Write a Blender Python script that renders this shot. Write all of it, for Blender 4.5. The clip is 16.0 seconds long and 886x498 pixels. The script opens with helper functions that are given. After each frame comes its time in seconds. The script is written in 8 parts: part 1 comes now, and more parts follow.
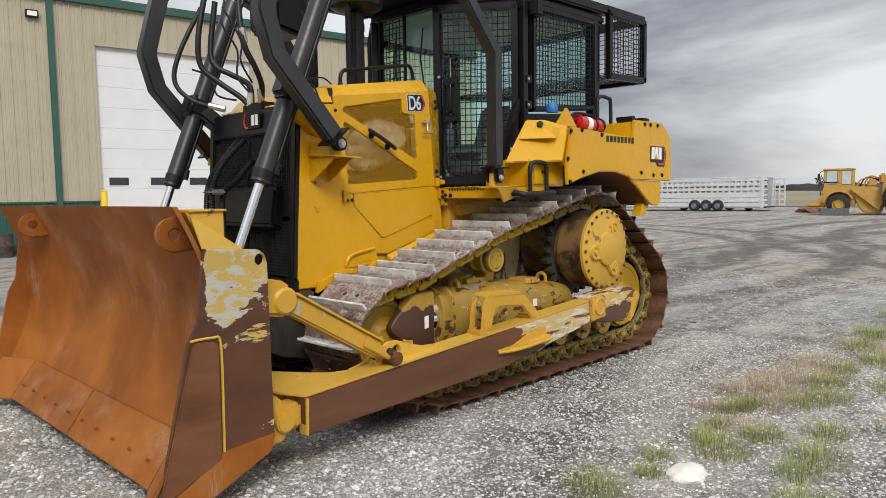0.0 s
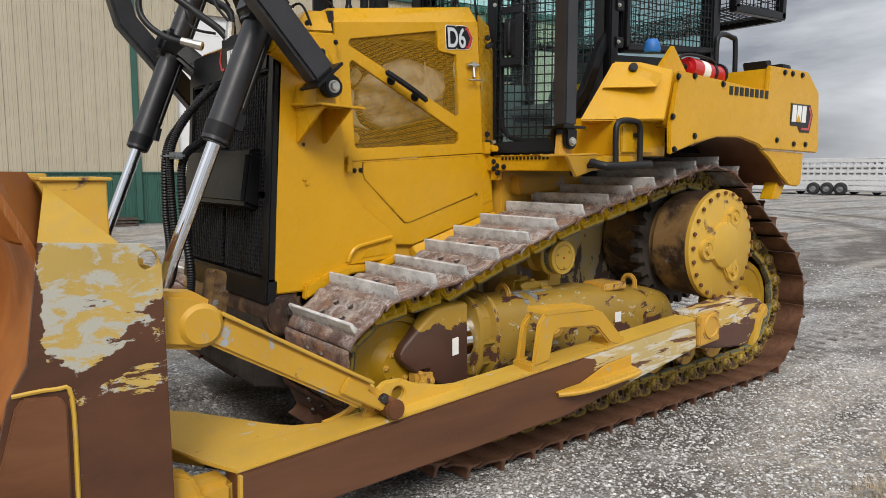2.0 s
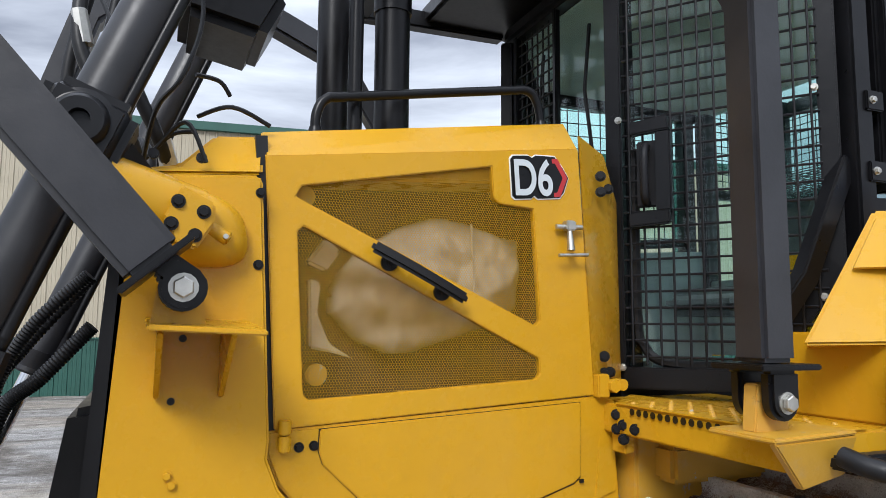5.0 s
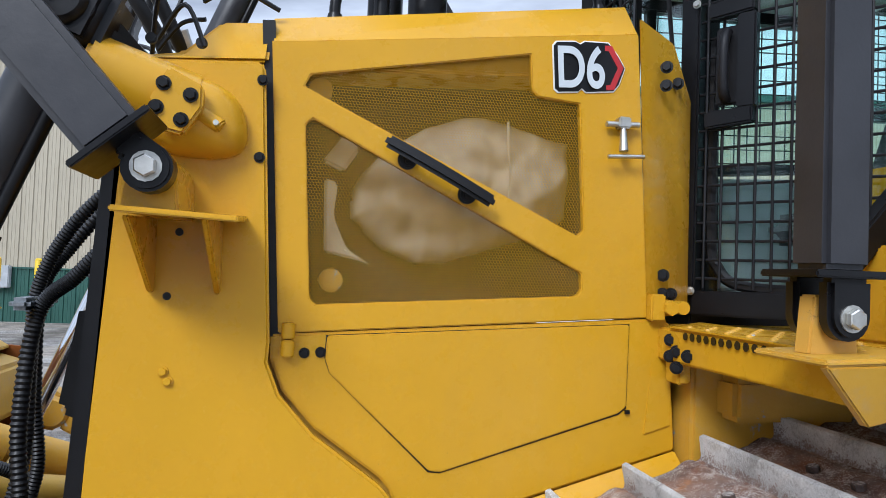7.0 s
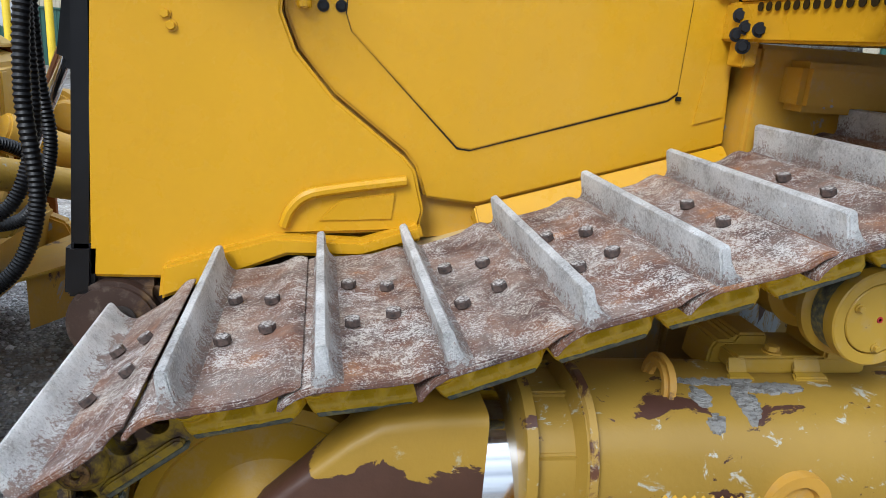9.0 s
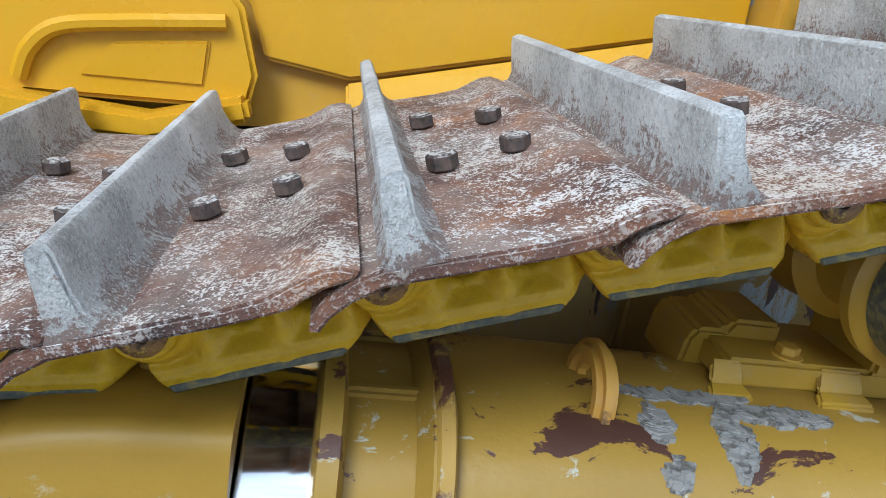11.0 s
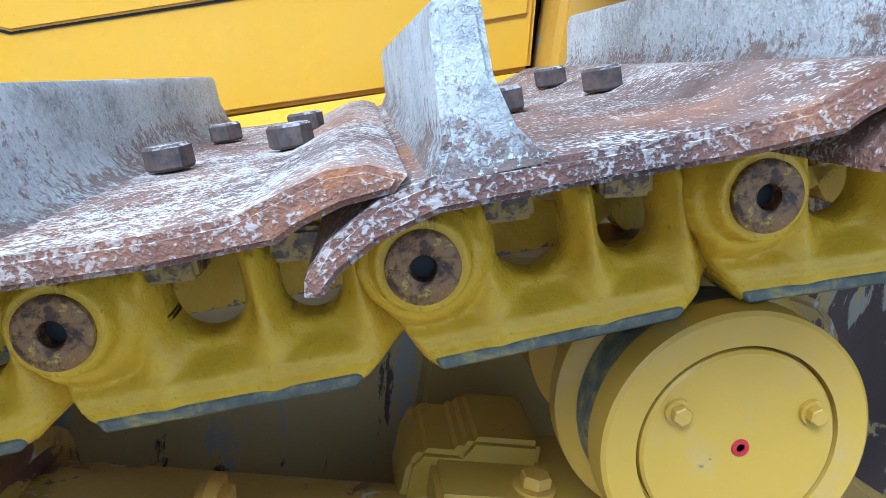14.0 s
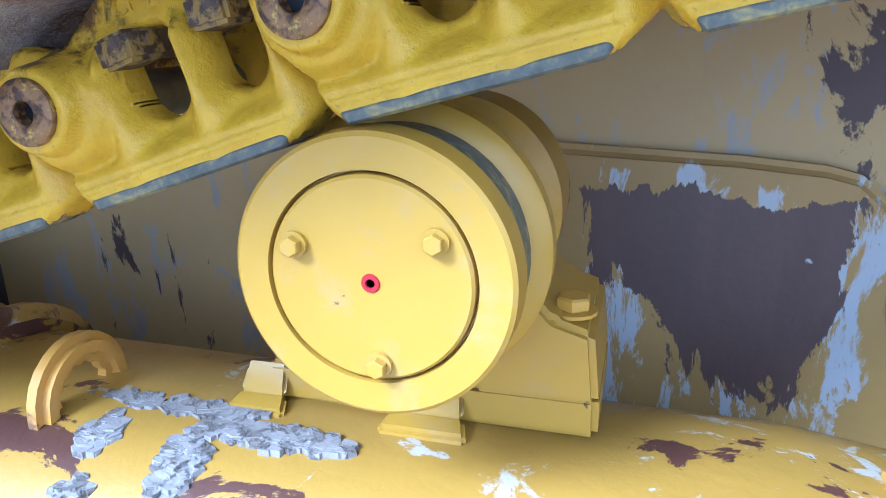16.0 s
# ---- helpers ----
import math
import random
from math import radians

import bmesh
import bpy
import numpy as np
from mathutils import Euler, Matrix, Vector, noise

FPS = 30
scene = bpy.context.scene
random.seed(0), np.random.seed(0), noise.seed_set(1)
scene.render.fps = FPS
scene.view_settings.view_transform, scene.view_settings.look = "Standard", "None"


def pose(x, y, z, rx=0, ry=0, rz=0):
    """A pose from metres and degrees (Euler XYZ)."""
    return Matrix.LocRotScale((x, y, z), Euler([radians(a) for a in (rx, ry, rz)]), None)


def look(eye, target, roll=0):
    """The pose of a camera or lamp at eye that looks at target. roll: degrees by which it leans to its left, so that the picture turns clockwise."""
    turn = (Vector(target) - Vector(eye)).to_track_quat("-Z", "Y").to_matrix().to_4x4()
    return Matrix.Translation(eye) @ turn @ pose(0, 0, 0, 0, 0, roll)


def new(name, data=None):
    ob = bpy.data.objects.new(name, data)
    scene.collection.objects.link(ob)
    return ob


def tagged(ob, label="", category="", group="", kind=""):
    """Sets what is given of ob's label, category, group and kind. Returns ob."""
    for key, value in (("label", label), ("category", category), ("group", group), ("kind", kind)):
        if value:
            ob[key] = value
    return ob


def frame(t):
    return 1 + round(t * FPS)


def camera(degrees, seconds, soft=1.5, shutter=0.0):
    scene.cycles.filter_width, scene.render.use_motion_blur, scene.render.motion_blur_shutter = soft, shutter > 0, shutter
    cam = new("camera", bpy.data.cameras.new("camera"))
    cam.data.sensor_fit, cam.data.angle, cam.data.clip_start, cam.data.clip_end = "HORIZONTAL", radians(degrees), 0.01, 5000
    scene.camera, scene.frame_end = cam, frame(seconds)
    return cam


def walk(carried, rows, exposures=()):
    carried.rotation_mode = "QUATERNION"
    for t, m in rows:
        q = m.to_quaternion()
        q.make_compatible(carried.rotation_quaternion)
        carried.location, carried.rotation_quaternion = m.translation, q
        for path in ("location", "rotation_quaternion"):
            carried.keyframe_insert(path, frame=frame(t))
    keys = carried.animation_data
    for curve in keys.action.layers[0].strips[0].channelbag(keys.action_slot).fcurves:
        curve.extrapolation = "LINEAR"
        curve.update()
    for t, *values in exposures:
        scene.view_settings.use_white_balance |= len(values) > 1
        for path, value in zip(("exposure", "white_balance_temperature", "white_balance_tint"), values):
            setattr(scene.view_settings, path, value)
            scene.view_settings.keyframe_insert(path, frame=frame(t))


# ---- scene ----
cam = camera(63.7, 16.0, soft=0.8)
PATH = [
    (0, (-4.204, -4.692, 1.55), (-2.793, -3.284, 1.392), -0.9),
    (0.5, (-3.862, -4.506, 1.523), (-2.485, -3.068, 1.339), -0.7),
    (1, (-3.474, -4.313, 1.541), (-2.141, -2.836, 1.33), -0.4),
    (1.5, (-3.182, -4.041, 1.531), (-1.906, -2.518, 1.302), -0.1),
    (2, (-2.93, -3.802, 1.504), (-1.722, -2.224, 1.285), -0.0),
    (2.5, (-2.641, -3.536, 1.538), (-1.499, -1.904, 1.355), -0.1),
    (3, (-2.425, -3.207, 1.606), (-1.323, -1.541, 1.499), -0.4),
    (3.5, (-2.212, -2.924, 1.731), (-1.158, -1.224, 1.71), -0.4),
    (4, (-1.905, -2.66, 1.78), (-0.922, -0.92, 1.868), -0.4),
    (4.2, (-1.791, -2.587, 1.808), (-0.849, -0.827, 1.939), -0.4),
    (6.3, (-1.051, -2.3, 1.785), (-0.596, -0.369, 2.037), 1.6),
    (6.5, (-1.05, -2.302, 1.767), (-0.625, -0.359, 1.978), 1.7),
    (7, (-1.044, -2.29, 1.703), (-0.655, -0.33, 1.772), 2.1),
    (7.5, (-1.045, -2.272, 1.652), (-0.674, -0.308, 1.556), 2.4),
    (8, (-1.062, -2.247, 1.588), (-0.698, -0.298, 1.327), 2.8),
    (8.5, (-1.06, -2.224, 1.52), (-0.706, -0.3, 1.1), 3.5),
    (9, (-1.031, -2.157, 1.455), (-0.677, -0.271, 0.892), 4.6),
    (9.5, (-0.944, -2.005, 1.419), (-0.596, -0.153, 0.750), 5.5),
    (10, (-0.810, -1.849, 1.378), (-0.447, -0.018, 0.659), 8.0),
    (10.2, (-0.737, -1.774, 1.349), (-0.374, 0.060, 0.636), 8.7),
    (12.3, (-0.634, -1.518, 1.149), (-0.358, 0.425, 0.762), 11.7),
    (12.5, (-0.594, -1.456, 1.149), (-0.396, 0.505, 0.81), 10.3),
    (13, (-0.519, -1.501, 1.207), (-0.287, 0.456, 0.865), 9.9),
    (13.5, (-0.407, -1.52, 1.232), (-0.127, 0.423, 0.852), 9.1),
    (14, (-0.275, -1.488, 1.227), (0.004, 0.442, 0.781), 8.1),
    (14.5, (-0.165, -1.463, 1.202), (0.088, 0.467, 0.742), 7.0),
    (15, (-0.075, -1.475, 1.203), (0.012, 0.455, 0.69), 4.8),
    (15.5, (0.062, -1.514, 1.206), (-0.126, 0.397, 0.647), 1.9),
    (16, (0.161, -1.473, 1.174), (-0.366, 0.36, 0.573), -1.1),
]
LIGHT = [(0, 0.02, 6850, 10), (2.5, 0.05, 6700, 10), (4.2, 0.22, 6300, 10), (6.3, 0.30, 6000, 11), (7, 0.30, 5700, 10), (7.5, 0.28, 4850, 6), (8, 0.38, 5300, 7), (9, 0.38, 5800, 7), (10.2, 0.40, 5800, 7), (12.3, 0.60, 4750, -4), (13, 0.68, 5200, 4), (13.5, 0.72, 4850, 2), (14, 1.08, 4650, 3), (14.5, 1.4, 4750, 9), (15.5, 1.95, 4650, 12), (16, 1.97, 4500, 13)]
walk(cam, [(t, look(eye, target, roll)) for t, eye, target, roll in PATH], LIGHT)

# ---- light ----
world = bpy.data.worlds.new("overcast_sky")
scene.world = world
world.use_nodes = True
wn, wl = world.node_tree.nodes, world.node_tree.links
wn.clear()
w_out, w_bg = wn.new("ShaderNodeOutputWorld"), wn.new("ShaderNodeBackground")
w_sky, w_tc, w_map = wn.new("ShaderNodeTexSky"), wn.new("ShaderNodeTexCoord"), wn.new("ShaderNodeMapping")
w_n1, w_r, w_mix = wn.new("ShaderNodeTexNoise"), wn.new("ShaderNodeValToRGB"), wn.new("ShaderNodeMixRGB")
SUN_EL, SUN_ROT = radians(40), radians(215)
w_sky.sky_type, w_sky.sun_disc, w_sky.sun_elevation, w_sky.sun_rotation = "NISHITA", False, SUN_EL, SUN_ROT
w_map.inputs["Scale"].default_value = (1.0, 1.0, 3.6)
w_n1.inputs["Scale"].default_value, w_n1.inputs["Detail"].default_value, w_n1.inputs["Roughness"].default_value = 1.7, 7, 0.55
w_n1.inputs["Distortion"].default_value = 0.35
w_r.color_ramp.elements[0].position, w_r.color_ramp.elements[0].color = 0.36, (3.4, 3.65, 4.3, 1)
w_r.color_ramp.elements[1].position, w_r.color_ramp.elements[1].color = 0.62, (10.2, 10.7, 11.5, 1)
w_mix.inputs["Fac"].default_value = 0.9
wl.new(w_tc.outputs["Generated"], w_map.inputs["Vector"])
wl.new(w_map.outputs["Vector"], w_n1.inputs["Vector"])
wl.new(w_n1.outputs["Fac"], w_r.inputs["Fac"])
wl.new(w_sky.outputs["Color"], w_mix.inputs["Color1"])
wl.new(w_r.outputs["Color"], w_mix.inputs["Color2"])
w_sep, w_el, w_gain = wn.new("ShaderNodeSeparateXYZ"), wn.new("ShaderNodeMapRange"), wn.new("ShaderNodeMixRGB")
w_el.inputs["To Min"].default_value, w_el.inputs["To Max"].default_value = 0.80, 2.1
w_gain.blend_type, w_gain.inputs["Fac"].default_value = "MULTIPLY", 1.0
wl.new(w_tc.outputs["Generated"], w_sep.inputs["Vector"])
w_sq = wn.new("ShaderNodeMath")
w_sq.operation = "MULTIPLY"
wl.new(w_sep.outputs["Z"], w_sq.inputs[0])
wl.new(w_sep.outputs["Z"], w_sq.inputs[1])
wl.new(w_sq.outputs[0], w_el.inputs["Value"])
wl.new(w_mix.outputs["Color"], w_gain.inputs["Color1"])
wl.new(w_el.outputs["Result"], w_gain.inputs["Color2"])
wl.new(w_gain.outputs["Color"], w_bg.inputs["Color"])
w_bg.inputs["Strength"].default_value = 0.1
wl.new(w_bg.outputs["Background"], w_out.inputs["Surface"])

sun_data = bpy.data.lights.new("sun", "SUN")
sun_data.energy, sun_data.angle, sun_data.color = 2.3, radians(20), (1.0, 0.97, 0.93)
sun = new("sun", sun_data)
sun.rotation_euler = (radians(50), 0, radians(-35))

# ---- materials ----


def mat_new(name):
    m = bpy.data.materials.new(name)
    m.use_nodes = True
    t = m.node_tree
    b = t.nodes["Principled BSDF"]
    return m, t, b


def nnoise(t, scale, detail=4, rough=0.55, coord="Object", stretch=None, dist=0.0):
    tc = t.nodes.new("ShaderNodeTexCoord")
    n = t.nodes.new("ShaderNodeTexNoise")
    n.inputs["Scale"].default_value, n.inputs["Detail"].default_value, n.inputs["Roughness"].default_value = scale, detail, rough
    n.inputs["Distortion"].default_value = dist
    if stretch:
        mp = t.nodes.new("ShaderNodeMapping")
        mp.inputs["Scale"].default_value = stretch
        t.links.new(tc.outputs[coord], mp.inputs["Vector"])
        t.links.new(mp.outputs["Vector"], n.inputs["Vector"])
    else:
        t.links.new(tc.outputs[coord], n.inputs["Vector"])
    return n.outputs["Fac"]


def nramp(t, fac, stops):
    r = t.nodes.new("ShaderNodeValToRGB")
    e = r.color_ramp.elements
    while len(e) < len(stops):
        e.new(0.5)
    for k, (p, c) in enumerate(stops):
        e[k].position, e[k].color = p, (*c, 1) if len(c) == 3 else c
    t.links.new(fac, r.inputs["Fac"])
    return r.outputs["Color"]


def nmix(t, fac, a, b, mode="MIX"):
    m = t.nodes.new("ShaderNodeMixRGB")
    m.blend_type = mode
    for key, v in (("Fac", fac), ("Color1", a), ("Color2", b)):
        if isinstance(v, (int, float)):
            m.inputs[key].default_value = v
        elif isinstance(v, tuple):
            m.inputs[key].default_value = (*v, 1)
        else:
            t.links.new(v, m.inputs[key])
    return m.outputs["Color"]


def nmath(t, op, a, b=0.0):
    m = t.nodes.new("ShaderNodeMath")
    m.operation = op
    for k, v in enumerate((a, b)):
        if isinstance(v, (int, float)):
            m.inputs[k].default_value = v
        else:
            t.links.new(v, m.inputs[k])
    return m.outputs[0]


def nbump(t, b, height, strength, distance=0.01):
    n = t.nodes.new("ShaderNodeBump")
    n.inputs["Strength"].default_value, n.inputs["Distance"].default_value = strength, distance
    t.links.new(height, n.inputs["Height"])
    t.links.new(n.outputs["Normal"], b.inputs["Normal"])


def step_ramp(t, fac, lo, hi):
    return nramp(t, fac, ((lo, (0, 0, 0)), (hi, (1, 1, 1))))


def simple(name, col, rough=0.5, metal=0.0, vary=0.15, scale=6.0, bump=0.0, bscale=120.0, coat=0.0, spec=0.5):
    m, t, b = mat_new(name)
    b.inputs["Specular IOR Level"].default_value = spec
    n = nnoise(t, scale, 6)
    dark = tuple(c * (1 - vary) for c in col)
    lite = tuple(min(1, c * (1 + vary)) for c in col)
    t.links.new(nramp(t, n, ((0.3, dark), (0.7, lite))), b.inputs["Base Color"])
    n2 = nnoise(t, scale * 7, 4)
    r = nramp(t, n2, ((0.2, (rough * 0.8,) * 3), (0.8, (min(1, rough * 1.2),) * 3)))
    t.links.new(r, b.inputs["Roughness"])
    b.inputs["Metallic"].default_value, b.inputs["Coat Weight"].default_value = metal, coat
    if bump:
        nbump(t, b, nnoise(t, bscale, 4), bump, 0.004)
    return m


def chipped(name, paint, chips, lo, hi, scale=3.0, rough=0.5, grey=(0.30, 0.34, 0.37), glo=0.62, ghi=0.66, stretch=(1, 1, 1), bump=0.25):
    """Paint that has come off in patches to primer and to bare brown steel."""
    m, t, b = mat_new(name)
    fine = nnoise(t, 2.5, 5)
    base = nramp(t, fine, ((0.3, tuple(c * 0.82 for c in paint)), (0.7, paint)))
    a = nnoise(t, scale, 9, 0.66, stretch=stretch, dist=0.4)
    g = nnoise(t, scale * 1.7, 9, 0.7, stretch=(stretch[0] * 1.1, stretch[1], stretch[2] * 0.9), dist=0.7)
    col = nmix(t, step_ramp(t, g, glo, ghi), base, grey)
    chipcol = nramp(t, nnoise(t, 9, 6), ((0.3, tuple(c * 0.6 for c in chips)), (0.7, chips)))
    mask = step_ramp(t, a, lo, hi)
    col = nmix(t, mask, col, chipcol)
    dust = nnoise(t, 22, 8, 0.7)
    col = nmix(t, nmath(t, "MULTIPLY", step_ramp(t, dust, 0.52, 0.8), 0.35), col, (0.36, 0.30, 0.24))
    t.links.new(col, b.inputs["Base Color"])
    b.inputs["Roughness"].default_value = rough
    nbump(t, b, nmath(t, "ADD", nmath(t, "MULTIPLY", mask, -0.4), nnoise(t, 60, 6)), bump, 0.004)
    return m


def rust_mat(name, a, b2, c, scale, rough=0.62, scrape=0.0, stretch=(1, 1, 1)):
    m, t, b = mat_new(name)
    n = nnoise(t, scale, 8, 0.62, stretch=stretch, dist=0.3)
    col = nramp(t, n, ((0.28, a), (0.5, b2), (0.72, c)))
    if scrape:
        s = nnoise(t, 2.2, 6, 0.6, stretch=(3, 1.2, 0.6), dist=0.2)
        s2 = nnoise(t, 40, 4, 0.6, stretch=(6, 6, 0.3))
        k = nmath(t, "MULTIPLY", step_ramp(t, s, 0.54, 0.66), step_ramp(t, s2, 0.42, 0.62))
        col = nmix(t, nmath(t, "MULTIPLY", k, scrape), col, (0.42, 0.33, 0.25))
    t.links.new(col, b.inputs["Base Color"])
    b.inputs["Roughness"].default_value, b.inputs["Metallic"].default_value, b.inputs["Specular IOR Level"].default_value = rough, 0.1, 0.3
    nbump(t, b, nnoise(t, 70, 6, 0.6), 0.25, 0.004)
    return m


YEL = (0.59, 0.312, 0.009)
M_YEL, tY, bY = mat_new("yellow_paint")
cY = nramp(tY, nnoise(tY, 1.6, 6), ((0.3, tuple(c * 0.93 for c in YEL)), (0.7, tuple(c * 1.04 for c in YEL))))
dY = nmath(tY, "MULTIPLY", step_ramp(tY, nnoise(tY, 2.6, 9, 0.7, stretch=(1, 1, 0.35), dist=0.4), 0.50, 0.74), 0.10)
cY = nmix(tY, dY, cY, (0.50, 0.36, 0.16))
sY = nmath(tY, "MULTIPLY", step_ramp(tY, nnoise(tY, 150, 3, 0.6), 0.70, 0.74), step_ramp(tY, nnoise(tY, 2.2, 3), 0.48, 0.62))
cY = nmix(tY, nmath(tY, "MULTIPLY", sY, 0.6), cY, (0.20, 0.11, 0.05))
tY.links.new(cY, bY.inputs["Base Color"])
tY.links.new(nramp(tY, nnoise(tY, 9, 7, 0.65), ((0.3, (0.20,) * 3), (0.7, (0.36,) * 3))), bY.inputs["Roughness"])
bY.inputs["Specular IOR Level"].default_value = 0.36
nbump(tY, bY, nmath(tY, "ADD", nmath(tY, "MULTIPLY", nnoise(tY, 0.9, 3), 1.0), nmath(tY, "MULTIPLY", nnoise(tY, 220, 3), 0.012)), 0.25, 0.02)
M_YELD = chipped("dusty_yellow_paint", (0.59, 0.325, 0.03), (0.12, 0.06, 0.045), 0.69, 0.72, 4.5, 0.45)
M_YELW = chipped("worn_yellow_paint", (0.60, 0.33, 0.05), (0.12, 0.062, 0.05), 0.57, 0.60, 4.0, 0.5)
M_BLACK = simple("black_paint", (0.006, 0.006, 0.007), 0.32, vary=0.4, scale=5, bump=0.05, spec=0.30)
# lighter black: worn paint, with the sky's reflection put into the colour
M_POST = simple("worn_sky_lit_black", (0.020, 0.020, 0.023), 0.40, vary=0.45, scale=4, bump=0.06, spec=0.55)
M_BLACKD = simple("dull_black_steel", (0.010, 0.010, 0.012), 0.5, vary=0.4, scale=9, bump=0.1, spec=0.3)
M_RUBBER = simple("black_rubber", (0.010, 0.010, 0.011), 0.45, vary=0.3, scale=20, bump=0.1, spec=0.35)
M_CHROME = simple("chrome_rod", (0.75, 0.76, 0.78), 0.09, 1.0, vary=0.04)
M_ZINC = simple("zinc_bolt", (0.55, 0.54, 0.5), 0.4, 0.9, vary=0.15, scale=40)
M_STEEL = simple("worn_steel", (0.24, 0.26, 0.28), 0.45, 0.7, vary=0.3, scale=60, bump=0.2)
M_WEAR = rust_mat("worn_rail_steel", (0.062, 0.072, 0.062), (0.125, 0.135, 0.112), (0.36, 0.30, 0.10), 75, 0.5)
M_PIN = chipped("rusty_pin_steel", (0.25, 0.135, 0.045), (0.045, 0.020, 0.011), 0.45, 0.56, 90.0, 0.42, (0.46, 0.33, 0.04), 0.56, 0.60)
M_NUT = chipped("muddy_nut_paint", (0.30, 0.20, 0.045), (0.055, 0.034, 0.026), 0.46, 0.54, 60.0, 0.6, (0.22, 0.17, 0.12), 0.56, 0.62)
M_RED = simple("red_enamel", (0.45, 0.012, 0.014), 0.3, vary=0.1, coat=0.4)
M_BLUE = simple("blue_plastic", (0.01, 0.13, 0.42), 0.5, vary=0.15, scale=20)
M_WHITE = simple("white_paint", (0.78, 0.78, 0.76), 0.5, vary=0.06)
M_TAN = simple("tan_canvas_wrap", (0.40, 0.36, 0.28), 0.85, vary=0.30, scale=9, bump=0.6, bscale=18)
# shade of the closed engine bay, put into a dark colour
M_SHADOWBOX = simple("shaded_bay_tone", (0.035, 0.026, 0.018), 0.7, vary=0.5, scale=12)
# dark steel, also the colour that stands for shade in recesses
M_DARK = simple("dark_steel_and_shade", (0.035, 0.028, 0.024), 0.6, vary=0.5, scale=7, bump=0.2)


M_RUST = rust_mat("rusty_blade_steel", (0.15, 0.045, 0.009), (0.27, 0.084, 0.013), (0.37, 0.130, 0.022), 1.5, scrape=0.42)
M_BROWN = rust_mat("brown_worn_steel", (0.090, 0.036, 0.016), (0.150, 0.060, 0.026), (0.205, 0.088, 0.042), 3.0, 0.5, stretch=(0.5, 1, 2))


def worn_toward(name, paint, steel, grey, rule, scale=3.0, stretch=(1, 1, 1), rough=0.5, gcut=(0.50, 0.56)):
    """Paint scraped to bare steel where rule(x, z) plus a ragged noise is high, with primer showing at the border."""
    m, t, b = mat_new(name)
    tc, sep = t.nodes.new("ShaderNodeTexCoord"), t.nodes.new("ShaderNodeSeparateXYZ")
    t.links.new(tc.outputs["Object"], sep.inputs[0])
    w = rule(t, sep.outputs[0], sep.outputs[2])
    n = nnoise(t, scale, 9, 0.66, stretch=stretch, dist=0.5)
    k = nmath(t, "ADD", nmath(t, "MULTIPLY", n, 1.5), w)
    base = nramp(t, nnoise(t, 3, 6), ((0.3, tuple(c * 0.8 for c in paint)), (0.7, paint)))
    prim = nmix(t, step_ramp(t, nnoise(t, scale * 2.2, 8, 0.7, stretch=stretch, dist=0.6), *gcut), base, grey)
    col = nmix(t, step_ramp(t, k, 0.72, 0.78), base, prim)
    bare = nramp(t, nnoise(t, 2.5, 8, 0.65, stretch=stretch), ((0.3, tuple(c * 0.55 for c in steel)), (0.7, steel)))
    mask = step_ramp(t, k, 0.98, 1.03)
    col = nmix(t, mask, col, bare)
    t.links.new(col, b.inputs["Base Color"])
    b.inputs["Roughness"].default_value = rough
    nbump(t, b, nmath(t, "ADD", nmath(t, "MULTIPLY", mask, -0.5), nnoise(t, 60, 6)), 0.22, 0.004)
    return m


def ramp_of(t, v, lo, hi, a, b):
    """Value v from lo..hi to a..b, clamped."""
    m = t.nodes.new("ShaderNodeMapRange")
    for key, x in (("From Min", lo), ("From Max", hi), ("To Min", a), ("To Max", b)):
        m.inputs[key].default_value = x
    t.links.new(v, m.inputs["Value"])
    return m.outputs["Result"]


M_ENDPL = worn_toward("scraped_end_plate", (0.52, 0.355, 0.09), (0.115, 0.042, 0.017), (0.42, 0.41, 0.35),
                      lambda t, x, z: nmath(t, "MAXIMUM", ramp_of(t, z, 0.72, 1.22, 0.44, 0.02), ramp_of(t, x, -2.64, -2.57, 0.5, -0.3)), 4.6, (0.8, 1, 1.5), 0.5, (0.47, 0.53))


M_MUDY = worn_toward("muddy_yellow_plate", (0.60, 0.45, 0.19), (0.125, 0.088, 0.078), (0.42, 0.40, 0.33),
                     lambda t, x, z: nmath(t, "ADD", ramp_of(t, x, 0.05, 0.45, 0.05, 0.30), nmath(t, "MINIMUM", ramp_of(t, x, -0.16, -0.10, 0.10, 0.0), ramp_of(t, z, 0.80, 1.05, 0.10, -0.12))), 4.2, (1.6, 1, 0.6), 0.55, (0.53, 0.58))
M_YOKE = worn_toward("worn_yoke", (0.36, 0.215, 0.025), (0.095, 0.042, 0.026), (0.40, 0.33, 0.18), lambda t, x, z: ramp_of(t, z, 0.72, 0.85, 0.50, -0.10), 4.0, gcut=(0.58, 0.62))
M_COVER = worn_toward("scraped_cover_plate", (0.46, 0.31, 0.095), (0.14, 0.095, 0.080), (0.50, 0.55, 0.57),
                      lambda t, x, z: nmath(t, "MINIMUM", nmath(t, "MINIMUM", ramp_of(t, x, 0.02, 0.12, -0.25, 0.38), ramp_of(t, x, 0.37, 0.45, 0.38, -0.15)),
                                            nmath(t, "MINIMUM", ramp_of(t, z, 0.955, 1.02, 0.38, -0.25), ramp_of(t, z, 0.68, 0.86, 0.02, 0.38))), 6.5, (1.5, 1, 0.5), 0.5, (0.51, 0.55))
